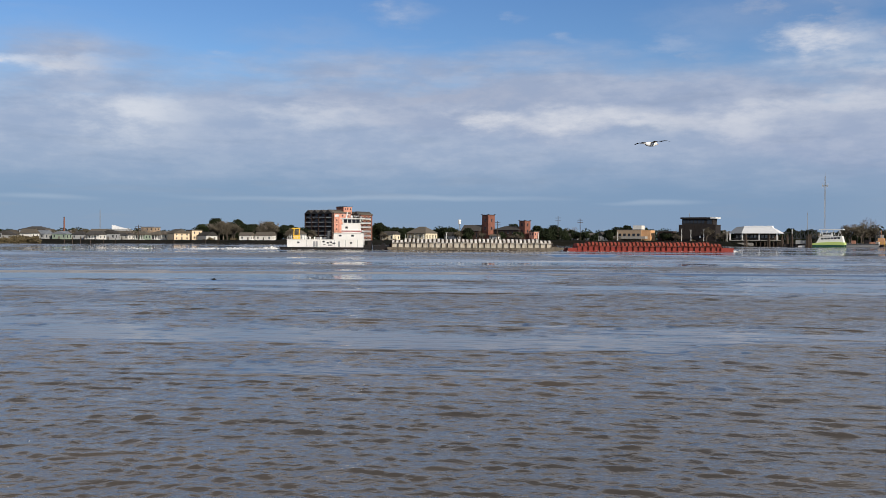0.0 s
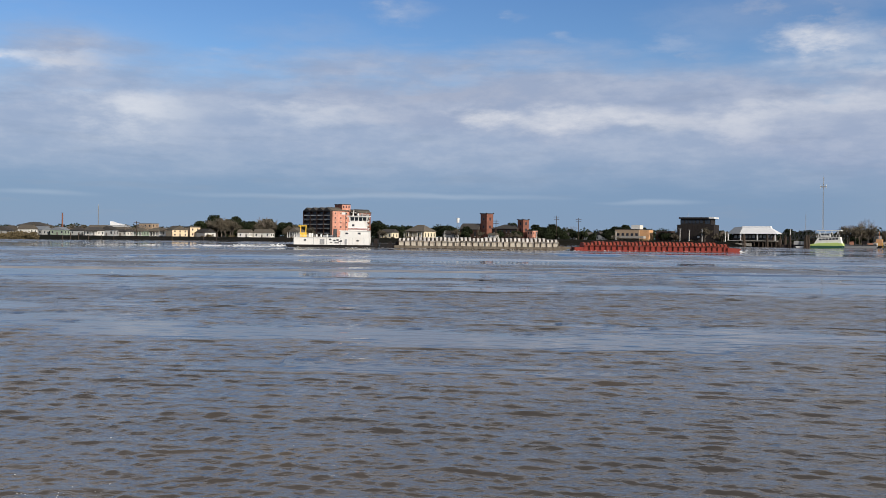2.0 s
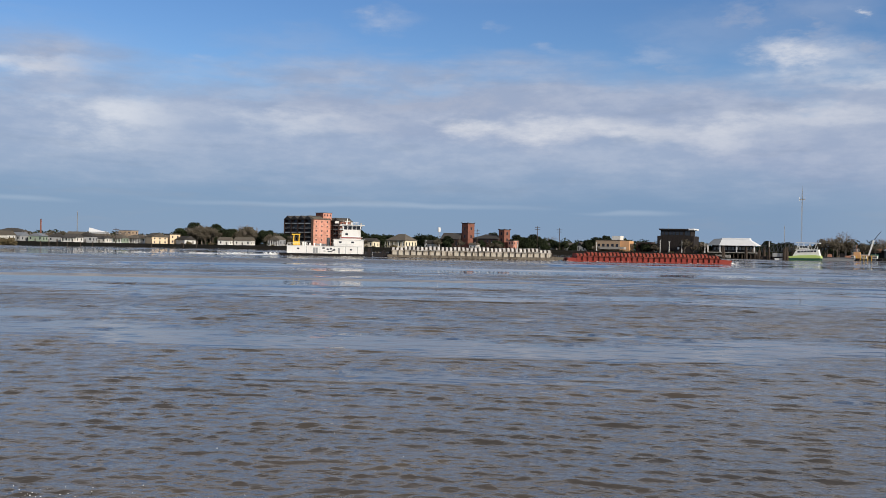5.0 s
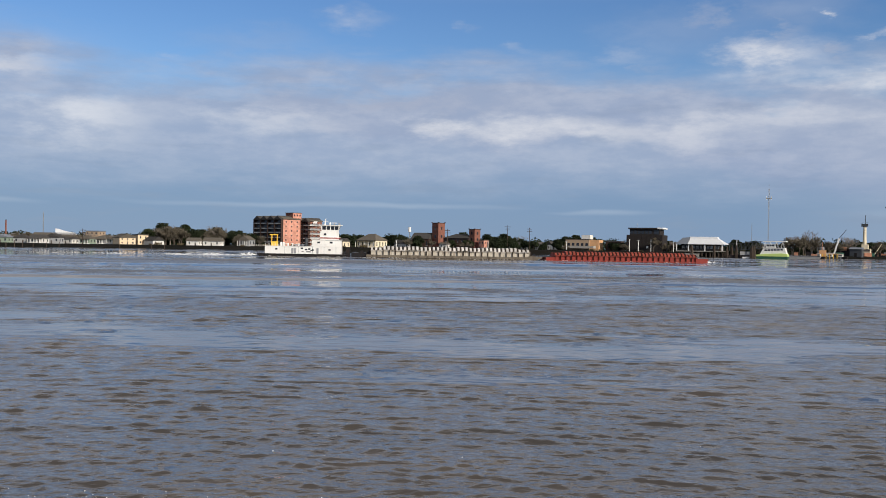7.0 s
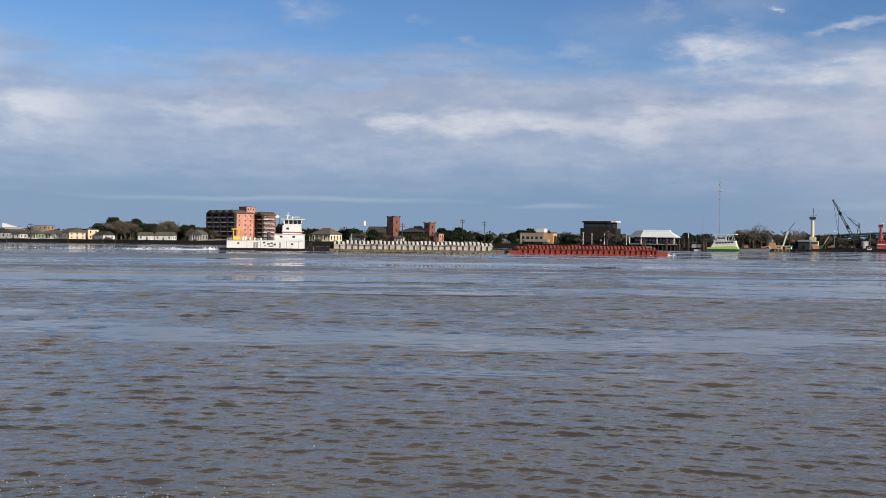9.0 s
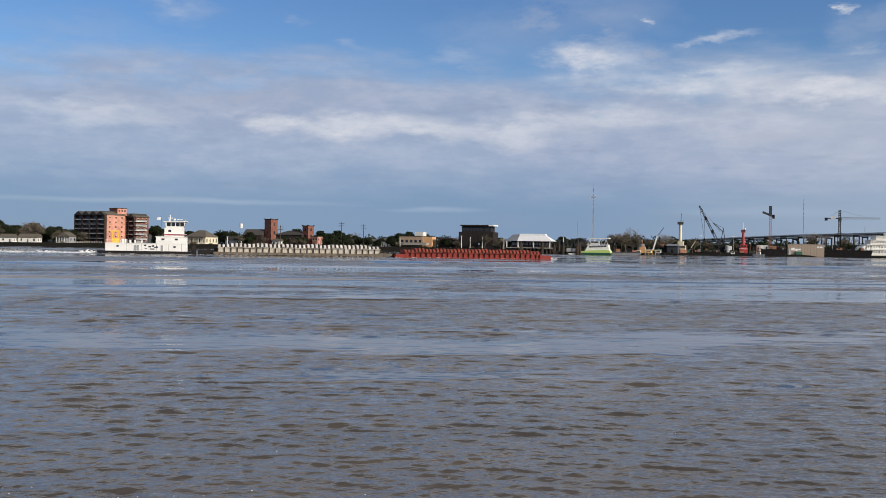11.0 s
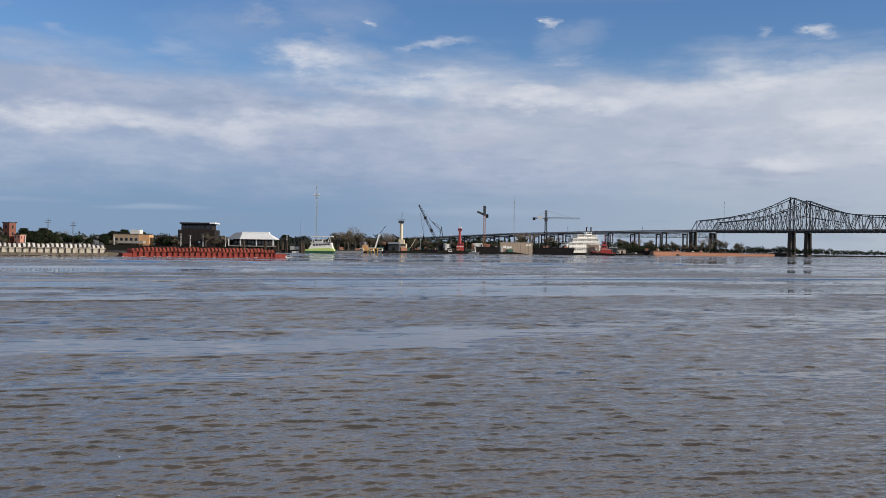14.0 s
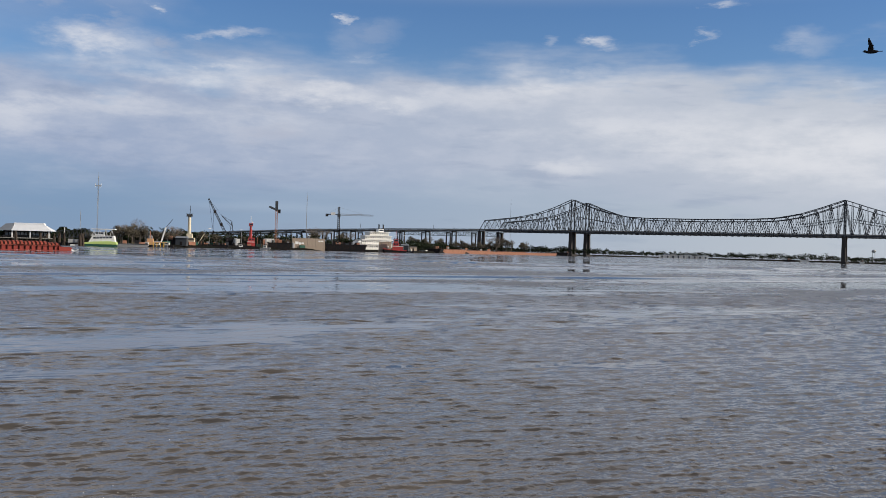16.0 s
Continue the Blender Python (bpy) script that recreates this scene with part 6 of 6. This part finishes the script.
    beam("counter_jib", (-13.5, 0, 37.4), (0, 0, 37.6), 0.9, 0.9, DARK_STEEL, t)
    part("counterweight", boxed(-13.8, -11.0, -1.2, 1.2, 35.4, 38.2), BLACK, t)
    part("machine_box", boxed(-8.2, -3.6, -1.2, 1.2, 36.8, 39.6), WHITE, t, "white machinery box")
    beam("tie", (0, 0, 45.4), (26, 0, 38.3), 0.14, 0.14, GREY_STEEL, t)
    beam("tie", (0, 0, 45.4), (-11, 0, 38.0), 0.14, 0.14, GREY_STEEL, t)
    part("pedestal", boxed(-5, 5, -5, 5, -0.5, 7.0), BLACK, t)


def red_boat(az, d, w, high, label, tall=False):
    t = thing("tugboat", spot(az, d, 0, -6), label, "tugboat", "red tugboats")
    part("hull", prism(([], []), [(-w / 2, 3.6), (-w / 2 + 1.6, -1), (w / 2 - 1, -1), (w / 2, 2.2), (0, 2.0)][::-1], -3.8, 3.8), BLACK, t)
    part("bulwark", prism(([], []), [(-w / 2 - 0.1, 4.3), (-w / 2 + 0.3, 3.2), (w / 2 - 0.2, 1.7), (w / 2, 2.6), (0, 2.7)][::-1], -3.9, 3.9), RED if not tall else BLACK, t)
    x0 = 0 if not tall else -1.0
    part("deckhouse", boxed(x0 - 2.5, x0 + w * 0.34, -2.8, 2.8, 2.2, 6.4), RED, t)
    part("trim_band", boxed(x0 - 2.6, x0 + w * 0.34 + 0.1, -2.9, 2.9, 6.4, 6.9), TRIM, t)
    part("upper_house", boxed(x0 - 1.6, x0 + 4.2, -2.2, 2.2, 6.9, 10.6), RED, t)
    for k in range(2):
        block("window", x0 - 1.1 + 2.6 * k, x0 + 0.7 + 2.6 * k, -2.26, -2.2, 8.2, 9.8, PANE, t)
    if tall:
        part("tower", rod(([], []), (x0 + 0.6, 0, 10.6), (x0 + 0.6, 0, 21.5), 1.6, 1.0, 10), RED, t)
        part("wheelhouse", boxed(x0 - 1.2, x0 + 2.4, -1.6, 1.6, 21.5, 24.2), RED, t)
        block("window", x0 - 0.9, x0 + 2.1, -1.66, -1.6, 22.4, 23.7, PANE, t)
        part("radar", ball(([], []), (x0 + 2.0, 0, 25.0), 0.8, 0.8, 0.8), WHITE, t)
        beam("mast", (x0 + 0.6, 0, 24.6), (x0 + 0.6, 0, high), 0.45, 0.45, WHITE, t)
    else:
        part("wheelhouse", boxed(x0 - 0.8, x0 + 3.4, -1.8, 1.8, 10.6, 14.0), RED, t)
        block("window", x0 - 0.5, x0 + 3.1, -1.86, -1.8, 12.0, 13.4, PANE, t)
        beam("mast", (x0 + 1.2, 0, 14.0), (x0 + 1.2, 0, high), 0.5, 0.5, RED, t)
        beam("yard", (x0 - 1.0, 0, high - 4), (x0 + 3.4, 0, high - 4), 0.25, 0.25, WHITE, t)
        part("funnel", rod(([], []), (x0 + 5.6, 0, 6.9), (x0 + 5.9, 0, 11.0), 0.9, 0.8, 10), BLACK, t)
    for k in range(6):
        part("tyre_fender", rod(([], []), (-w / 2 + 2.6 + w * 0.14 * k, -4.1, 1.4), (-w / 2 + 2.6 + w * 0.14 * k, -3.8, 1.4), 0.75, 0.75, 9), BLACK, t)
    return t


def build_shed(name, az, d, w, top, label, marks):
    t = thing(name, spot(az, d, -1.0, -14), label, "shed", "tan dock walls")
    n = int(w / 1.4)
    for k in range(n):
        x = -w / 2 + w * k / n
        block("panel", x, x + w / n - 0.06, -0.12 if k % 2 else -0.03, 3.0, 0, top + 1.0, TAN_WALL, t)
    block("cap", -w / 2 - 0.2, w / 2 + 0.2, -0.3, 3.2, top + 1.0, top + 1.4, TAN_WALL, t)
    for x, z, a, b in marks:
        block("painted_mark", x, x + a, -0.2, -0.13, z, z + b, TRIM, t, "pale illegible painted mark")
    return t


def build_passenger_boat():
    t = thing("excursion_boat", spot(36.35, 1105, 0, -32), "white multi-deck excursion riverboat with twin black stacks", "riverboat")
    part("hull", prism(([], []), [(-25, 3.0), (-22, -1), (22, -1), (25, 3.4)][::-1], -7, 7), HOUSE_WHITE, t)
    decks = [(-23, 22, 3.0, 8.0), (-20, 21, 8.5, 13.0), (-16, 20, 13.5, 17.6), (-10, 17, 18.1, 21.8)]
    for k, (x0, x1, z0, z1) in enumerate(decks):
        deck = part("deck_house", boxed(x0 + 1.2, x1 - 1.2, -5.2, 5.2, z0, z1), HOUSE_WHITE, t)
        part("deck_slab", boxed(x0, x1, -6.8, 6.8, z1, z1 + 0.5), WHITE, t)
        n = int((x1 - x0) / 3.0)
        for i in range(n):
            x = x0 + 1.8 + 3.0 * i
            if x + 1.7 < x1 - 1.2:
                block("window", x, x + 1.7, -5.26, -5.2, z0 + 1.9, z1 - 1.3, PANE, deck)
            block("deck_post", x - 0.4, x - 0.22, -6.7, -6.5, z0, z1, WHITE, t)
        block("deck_rail", x0, x1, -6.8, -6.72, z0 + 1.0, z0 + 1.2, WHITE, t)
    part("pilothouse", boxed(4, 11, -2.6, 2.6, 22.3, 25.4), WHITE, t)
    block("window", 4.4, 10.6, -2.66, -2.6, 23.4, 24.9, PANE, t)
    for x in (5.0, 10.6):
        part("stack", rod(([], []), (x, -1.5, 22.3), (x, -1.5, 30.0), 0.7, 0.7, 10), BLACK, t)
        part("stack_crown", rod(([], []), (x, -1.5, 30.0), (x, -1.5, 30.6), 1.0, 1.1, 10), BLACK, t)
    part("paddle_arch", prism(([], []), [(-27, 1.0), (-26, 8), (-23, 11.5), (-20, 12.2), (-21.5, 8), (-23, 3), (-23, 1)][::-1], -5.5, 5.5), WHITE, t)
    part("dark_boom", rod(([], []), (15, -4, 22.0), (17, -4, 27.5), 0.3), BLACK, t)


def build_yard():
    build_workboat()
    build_cranes()
    red_boat(29.36, 950, 13, 31.0, "red harbour boat with a tall red tower", True)
    red_boat(37.55, 1052, 25, 22.5, "red and white harbour tug with a black hull")
    flat_barge("work_barge", 30.85, 984, 27, 6.8, "dark barge stacked with gear", BLACK, 0, 12, 22, 7)
    t = thing("deck_container", spot(30.4, 981, 6.8), "white container on a dark barge", "container")
    part("box", boxed(-4.5, 4.5, -1.3, 1.3, 0, 3.6), HOUSE_WHITE, t)
    part("door", boxed(4.5, 4.56, -1.2, 1.2, 0.1, 3.4), TRIM, t)
    build_shed("dock_wall", 32.62, 1018, 34, 11.8, "tan corrugated dock wall with faded painted marks", ((-14, 7.0, 3.4, 2.6), (-10.2, 6.6, 2.2, 2.2), (-7.6, 7.2, 2.4, 1.6), (10.0, 9.6, 2.2, 1.6), (12.6, 9.8, 2.6, 1.4)))
    flat_barge("work_barge", 34.75, 1036, 43, 7.0, "long black barge with a dark load", BLACK, 0, 14, 20, 8)
    build_passenger_boat()
    build_shed("dock_wall", 37.0, 1056, 13, 10.8, "tan corrugated dock wall at the water", ((2.5, 6.0, 1.6, 2.0),))
    # rusty hulls moored in a row towards the bridge
    flat_barge("moored_barge", 39.2, 1240, 10, 3.2, "small pale moored boat", HOUSE_WHITE, 30, 6, 2, 30)
    flat_barge("moored_barge", 39.9, 1250, 19, 5.4, "black barge at the end of a moored row", BLACK, 20, 12, 6, 31)
    for az, d, w, top in ((40.75, 1300, 44, 5.6), (42.2, 1400, 44, 5.0), (43.3, 1460, 40, 4.4), (44.35, 1530, 42, 4.6), (45.4, 1620, 42, 4.0), (46.3, 1700, 36, 4.2)):
        flat_barge("moored_barge", az, d, w, top, "rust-orange barge moored in a row", RUST, -32, 11, 2, int(d))
    flat_barge("moored_barge", 47.1, 1790, 30, 5.5, "dark barge moored by the bridge pier", BLACK, 10, 12, 3, 77)
    # pale wharf on the far bank
    t = thing("wharf_shed", spot(54.0, 2480, 2.0, -10), "long low white wharf building on the far bank", "building")
    for k in range(9):
        x = -58 + 13 * k
        part("wall", boxed(x, x + 12.2, -5, 5, -2, 5.0 + (k % 3)), HOUSE_WHITE, t)
        block("doorway", x + 4, x + 8, -5.2, -5, -1, 3.6, PANE, t)
        block("roof", x - 0.3, x + 12.5, -5.6, 5.6, 5.0 + (k % 3), 5.8 + (k % 3), GREY_STEEL, t)
    for az, d, w in ((59.6, 2200, 26), (60.4, 2150, 18), (63.3, 2100, 10)):
        flat_barge("far_boat", az, d, w, 4.5, "small pale boat under the far bank", HOUSE_WHITE if w < 26 else BLACK, 0, 6, 4, int(w))
    t = thing("water_tower", spot(63.85, 2560, 3.0), "pale water tower on the far bank", "water tower")
    for x in (-3, 3):
        beam("leg", (x, 0, 0), (x * 0.8, 0, 24), 0.9, 0.9, GREY_STEEL, t)
    part("tank", ball(([], []), (0, 0, 27), 5, 5, 4.0), GREY_STEEL, t)


def yard_clutter():
    """Sheds, tanks, boxes, pipe racks and small craft along the yard's edge."""
    rnd = random.Random(41)
    for k in range(64):
        az = rnd.uniform(23.4, 39.0)
        d = shore(az) + rnd.uniform(8, 40)
        z0 = max(land_z(az, d), 0.4) if d > shore(az) + 4 else -0.4
        kind = rnd.choice(("shed", "container", "tank", "rack", "launch", "container", "rack", "light"))
        m = spot(az, d, z0, rnd.uniform(-30, 30))
        if kind == "shed":
            t = thing("yard_shed", m, "dark low shed in the shipyard", "shed", "shipyard sheds")
            w, h = rnd.uniform(5, 11), rnd.uniform(3.5, 6.5)
            part("wall", boxed(-w / 2, w / 2, -3, 3, -0.4, h), rnd.choice((DARK_STEEL, TIMBER, GREY_WALL, TAN_WALL)), t)
            part("roof", gable_roof(w, 6, h, h + 1.4), rnd.choice((ROOF_GREY, ROOF_DARK)), t)
            block("door", -1, 1, -3.06, -3, 0, 3, BLACK, t)
        elif kind == "container":
            t = thing("shipping_container", m, "weathered steel shipping container in the yard", "container", "yard containers")
            p = rnd.choice((RUST, TIMBER, GREY_STEEL, TEAL, BLACK, BLACK))
            part("box", boxed(-3, 3, -1.2, 1.2, -0.2, 2.6), p, t)
            for i in range(6):
                block("corrugation", -2.8 + i, -2.4 + i, -1.26, -1.2, 0.1, 2.4, p, t)
        elif kind == "tank":
            t = thing("storage_tank", m, "upright steel storage tank", "tank", "yard tanks")
            r, h = rnd.uniform(1.2, 2.4), rnd.uniform(4, 8)
            part("shell", rod(([], []), (0, 0, -0.3), (0, 0, h), r, r, 14), rnd.choice((GREY_WALL, GREY_STEEL, RUST)), t)
            part("lid", rod(([], []), (0, 0, h), (0, 0, h + 0.5), r, r * 0.3, 14), GREY_STEEL, t)
        elif kind == "rack":
            t = thing("pipe_rack", m, "dark steel pipe rack with posts", "rack", "yard racks")
            w, h = rnd.uniform(5, 12), rnd.uniform(3, 9)
            for i in range(5):
                x = -w / 2 + w * i / 4
                beam("post", (x, 0, -0.4), (x, 0, h * rnd.uniform(0.7, 1.2)), 0.35, 0.35, rnd.choice((BLACK, RUST, DARK_STEEL)), t)
            for zz in (0.4, 0.8):
                beam("rail", (-w / 2, 0, h * zz), (w / 2, 0, h * zz), 0.4, 0.4, BLACK, t)
        elif kind == "light":
            t = thing("flood_light", m, "tall yard flood light on a steel pole", "street lamp", "yard lights")
            h = rnd.uniform(12, 19)
            part("pole", rod(([], []), (0, 0, -0.4), (0, 0, h), 0.25, 0.16), GREY_STEEL, t)
            block("lamp_head", -1.1, 1.1, -0.3, 0.3, h, h + 0.6, TRIM, t)
        else:
            t = thing("launch", spot(az, shore(az) - rnd.uniform(6, 14), 0, rnd.uniform(-15, 15)), "small work launch moored at the yard", "boat", "yard launches")
            p = rnd.choice((BLACK, BLACK, GREY_STEEL))
            part("hull", prism(([], []), [(-5, 1.6), (-4.2, -0.5), (4.4, -0.5), (5.2, 1.9)][::-1], -1.6, 1.6), p, t)
            cab = part("cabin", boxed(-1.8, 1.6, -1.2, 1.2, 1.5, 3.8), HOUSE_WHITE, t)
            block("window", -1.4, 1.2, -1.26, -1.2, 2.6, 3.4, PANE, cab)
            beam("mast", (0, 0, 3.8), (0, 0, 6.4), 0.14, 0.14, GREY_STEEL, t)


# ---- the twin cantilever bridges and their approaches ----
P1 = Vector((1388.3, 1260.2, 0))
P2 = Vector((1546.4, 808.5, 0))
ALONG = (P2 - P1).normalized()
ACROSS = Vector((-ALONG.y, ALONG.x, 0))
SPAN = (P2 - P1).length
TOP = [(-183, 64.5), (-150, 67.5), (-110, 71.5), (-70, 79.0), (-35, 90.0), (0, 105.0), (35, 91.5), (70, 80.5), (110, 73.5), (150, 71.5), (240, 70.5), (330, 71.5), (370, 73.5), (409, 80.5), (444, 91.5), (479, 104.0), (514, 92), (550, 81), (590, 74), (640, 70), (700, 66), (738, 64)]


def top_z(s):
    return float(np.interp(s, [a for a, _ in TOP], [b for _, b in TOP]))


def build_bridge(offset, label, under_truss):
    turn = math.degrees(math.atan2(ALONG.y, ALONG.x))
    base = P1 + Vector((0.886, 0.463, 0)) * offset
    t = thing("cantilever_bridge", pose(base.x, base.y, 0, 0, 0, turn), label, "bridge", "twin river bridges")
    wide = 17.0
    low = 45.5
    step = 11.5
    n0, n1 = -16, 64
    xs = [step * k * SPAN / 483.0 for k in range(n0, n1 + 1)]
    for y in (-wide / 2, wide / 2):
        truss = part("truss", boxed(xs[0], xs[-1], y - 0.6, y + 0.6, low - 0.9, low + 0.9), DARK_STEEL, t)
        for k in range(len(xs) - 1):
            a, b = xs[k], xs[k + 1]
            za, zb = top_z(a), top_z(b)
            if k == 0:
                beam("end_post", (a - step, y, low), (a, y, za), 1.1, 1.1, DARK_STEEL, truss)
            beam("top_chord", (a, y, za), (b, y, zb), 1.1, 1.25, DARK_STEEL, truss)
            if (k + n0) % 2 == 0:
                beam("diagonal", (a, y, za), (b, y, low), 0.7, 0.75, DARK_STEEL, truss)
            else:
                beam("diagonal", (a, y, low), (b, y, zb), 0.7, 0.75, DARK_STEEL, truss)
            main = abs(a) < 3 or abs(a - SPAN) < 3
            beam("vertical", (a, y, low), (a, y, za), 2.0 if main else 0.55, 1.6 if main else 0.55, DARK_STEEL, truss)
            if za - low > 34 and not main:
                zm = low + (za - low) * 0.5
                beam("strut", (a, y, zm), (b, y, low + (zb - low) * 0.5), 0.6, 0.6, DARK_STEEL, truss)
    for k, a in enumerate(xs):
        if k % 2 == 0:
            beam("sway_brace", (a, -wide / 2, top_z(a)), (a, wide / 2, top_z(a)), 0.7, 0.7, DARK_STEEL, t)
        block("floor_beam", a - 0.5, a + 0.5, -wide / 2, wide / 2, low - 1.6, low + 0.6, DARK_STEEL, t)
    # deck and its approach, falling away to the land
    far = -1150.0
    deck = [(xs[-1] + 60, low + 0.7), (xs[0] - step, low + 0.7), (-420, low - 1.5), (-650, low - 6), (-900, low - 15), (far, low - 25)]
    g = ([], [])
    for (sa, za), (sb, zb) in zip(deck, deck[1:]):
        k = len(g[0])
        g[0].extend([(s, y, z) for s, zz in ((sa, za), (sb, zb)) for y in (-8.6, 8.6) for z in (zz, zz + 1.1)])
        g[1].extend([tuple(k + i for i in q) for q in ((0, 1, 3, 2), (4, 6, 7, 5), (1, 5, 7, 3), (0, 2, 6, 4), (0, 4, 5, 1), (2, 3, 7, 6))])
    part("deck", g, CONCRETE, t)
    for y in (-8.5, 8.5):
        for (sa, za), (sb, zb) in zip(deck[1:], deck[2:]):
            beam("girder", (sa, y, za - 1.3), (sb, y, zb - 1.3), 2.6, 0.8, DARK_STEEL, t)
        for (sa, za), (sb, zb) in zip(deck, deck[1:]):
            beam("parapet", (sa, y, za + 1.7), (sb, y, zb + 1.7), 1.1, 0.4, DARK_CONCRETE, t)

    def pier(s, top, w, foot, mat):
        for y in (-wide / 2, wide / 2):
            v = [(s + a * (w if z else w * 1.35), y + b * (w if z else w * 1.35), top if z else -2.0) for z in (0, 1) for a, b in ((-1, -1), (1, -1), (1, 1), (-1, 1))]
            part("pier_leg", (v, [(0, 3, 2, 1), (4, 5, 6, 7), (0, 1, 5, 4), (1, 2, 6, 5), (2, 3, 7, 6), (3, 0, 4, 7)]), mat, t)
        block("pier_cap", s - w * 1.2, s + w * 1.2, -wide / 2 - w * 1.2, wide / 2 + w * 1.2, top - 2.5, top, mat, t)
        if foot:
            block("footing", s - w * 2.2, s + w * 2.2, -wide / 2 - w * 2.2, wide / 2 + w * 2.2, -4, 3.0, mat, t)

    pier(0, low - 1.2, 2.5, True, DARK_CONCRETE)
    pier(SPAN, low - 1.2, 2.5, True, DARK_CONCRETE)
    pier(xs[0] - step, low - 1.6, 2.4, True, DARK_CONCRETE)
    s = xs[0] - step - 62
    while s > far:
        z = float(np.interp(-s, [-a for a, _ in deck], [b for _, b in deck]))
        pier(s, z - 2.6, 0.95, False, DARK_CONCRETE)
        s -= 62 if s > -500 else 44
    if under_truss:
        s = xs[0] - step
        for k in range(18):
            a, b = s - 13 * k, s - 13 * (k + 1)
            if -560 < b:
                for y in (-7, 7):
                    beam("approach_chord", (a, y, low - 10), (b, y, low - 10), 0.8, 0.8, GREEN_STEEL, t)
                    beam("approach_diagonal", (a, y, low - 10 if k % 2 else low - 2), (b, y, low - 2 if k % 2 else low - 10), 0.7, 0.7, GREEN_STEEL, t)
                    beam("approach_vertical", (a, y, low - 10), (a, y, low - 2), 0.5, 0.5, GREEN_STEEL, t)
    # sign gantry and lamps over the road
    for s in (-300, -480, 120, 360):
        beam("sign_gantry", (s, -8, low + 1), (s, -8, low + 9), 0.5, 0.5, DARK_STEEL, t)
    return t


build_yard()
yard_clutter()
build_bridge(0.0, "dark steel cantilever truss bridge over the river", False)
build_bridge(114.0, "second dark steel cantilever truss bridge behind its twin", True)



# ---- what moves ----
def motions():
    for ob, along, z in ((towboat, -40.3, 0.0), (pale_barge, -2.2, 0.0), (red_barge, 61.6, -0.8), (wake, 0.0, 0.0)):
        walk(ob, [(t, tow_pose(along, t, z)) for t in (0.0, 4.0, 8.0, 12.0, 16.0)])
    for ob in (water, fleck):
        walk(ob, [(t, pose(0.85 * (t - 7.0), 0, 0)) for t in (0.0, 4.0, 8.0, 12.0, 16.0)])
    fly(gull_a, GULL_A, lambda t: (BEAT_A[int(round(t * 10)) % 12], TIP_A[int(round(t * 10)) % 12]))
    fly(gull_b, GULL_B, lambda t: (24 + 22 * math.sin(t * 13.0 + 0.9), -26 + 20 * math.sin(t * 13.0 - 0.6)), pitch=14, bank=22)
    fly(gull_c, GULL_C, lambda t: (38 + 4 * math.sin(t * 3), 4))
    fly(low_bird, LOW_BIRD, lambda t: (14 + 26 * math.sin(t * 21), -6 + 18 * math.sin(t * 21 - 0.8)))


motions()
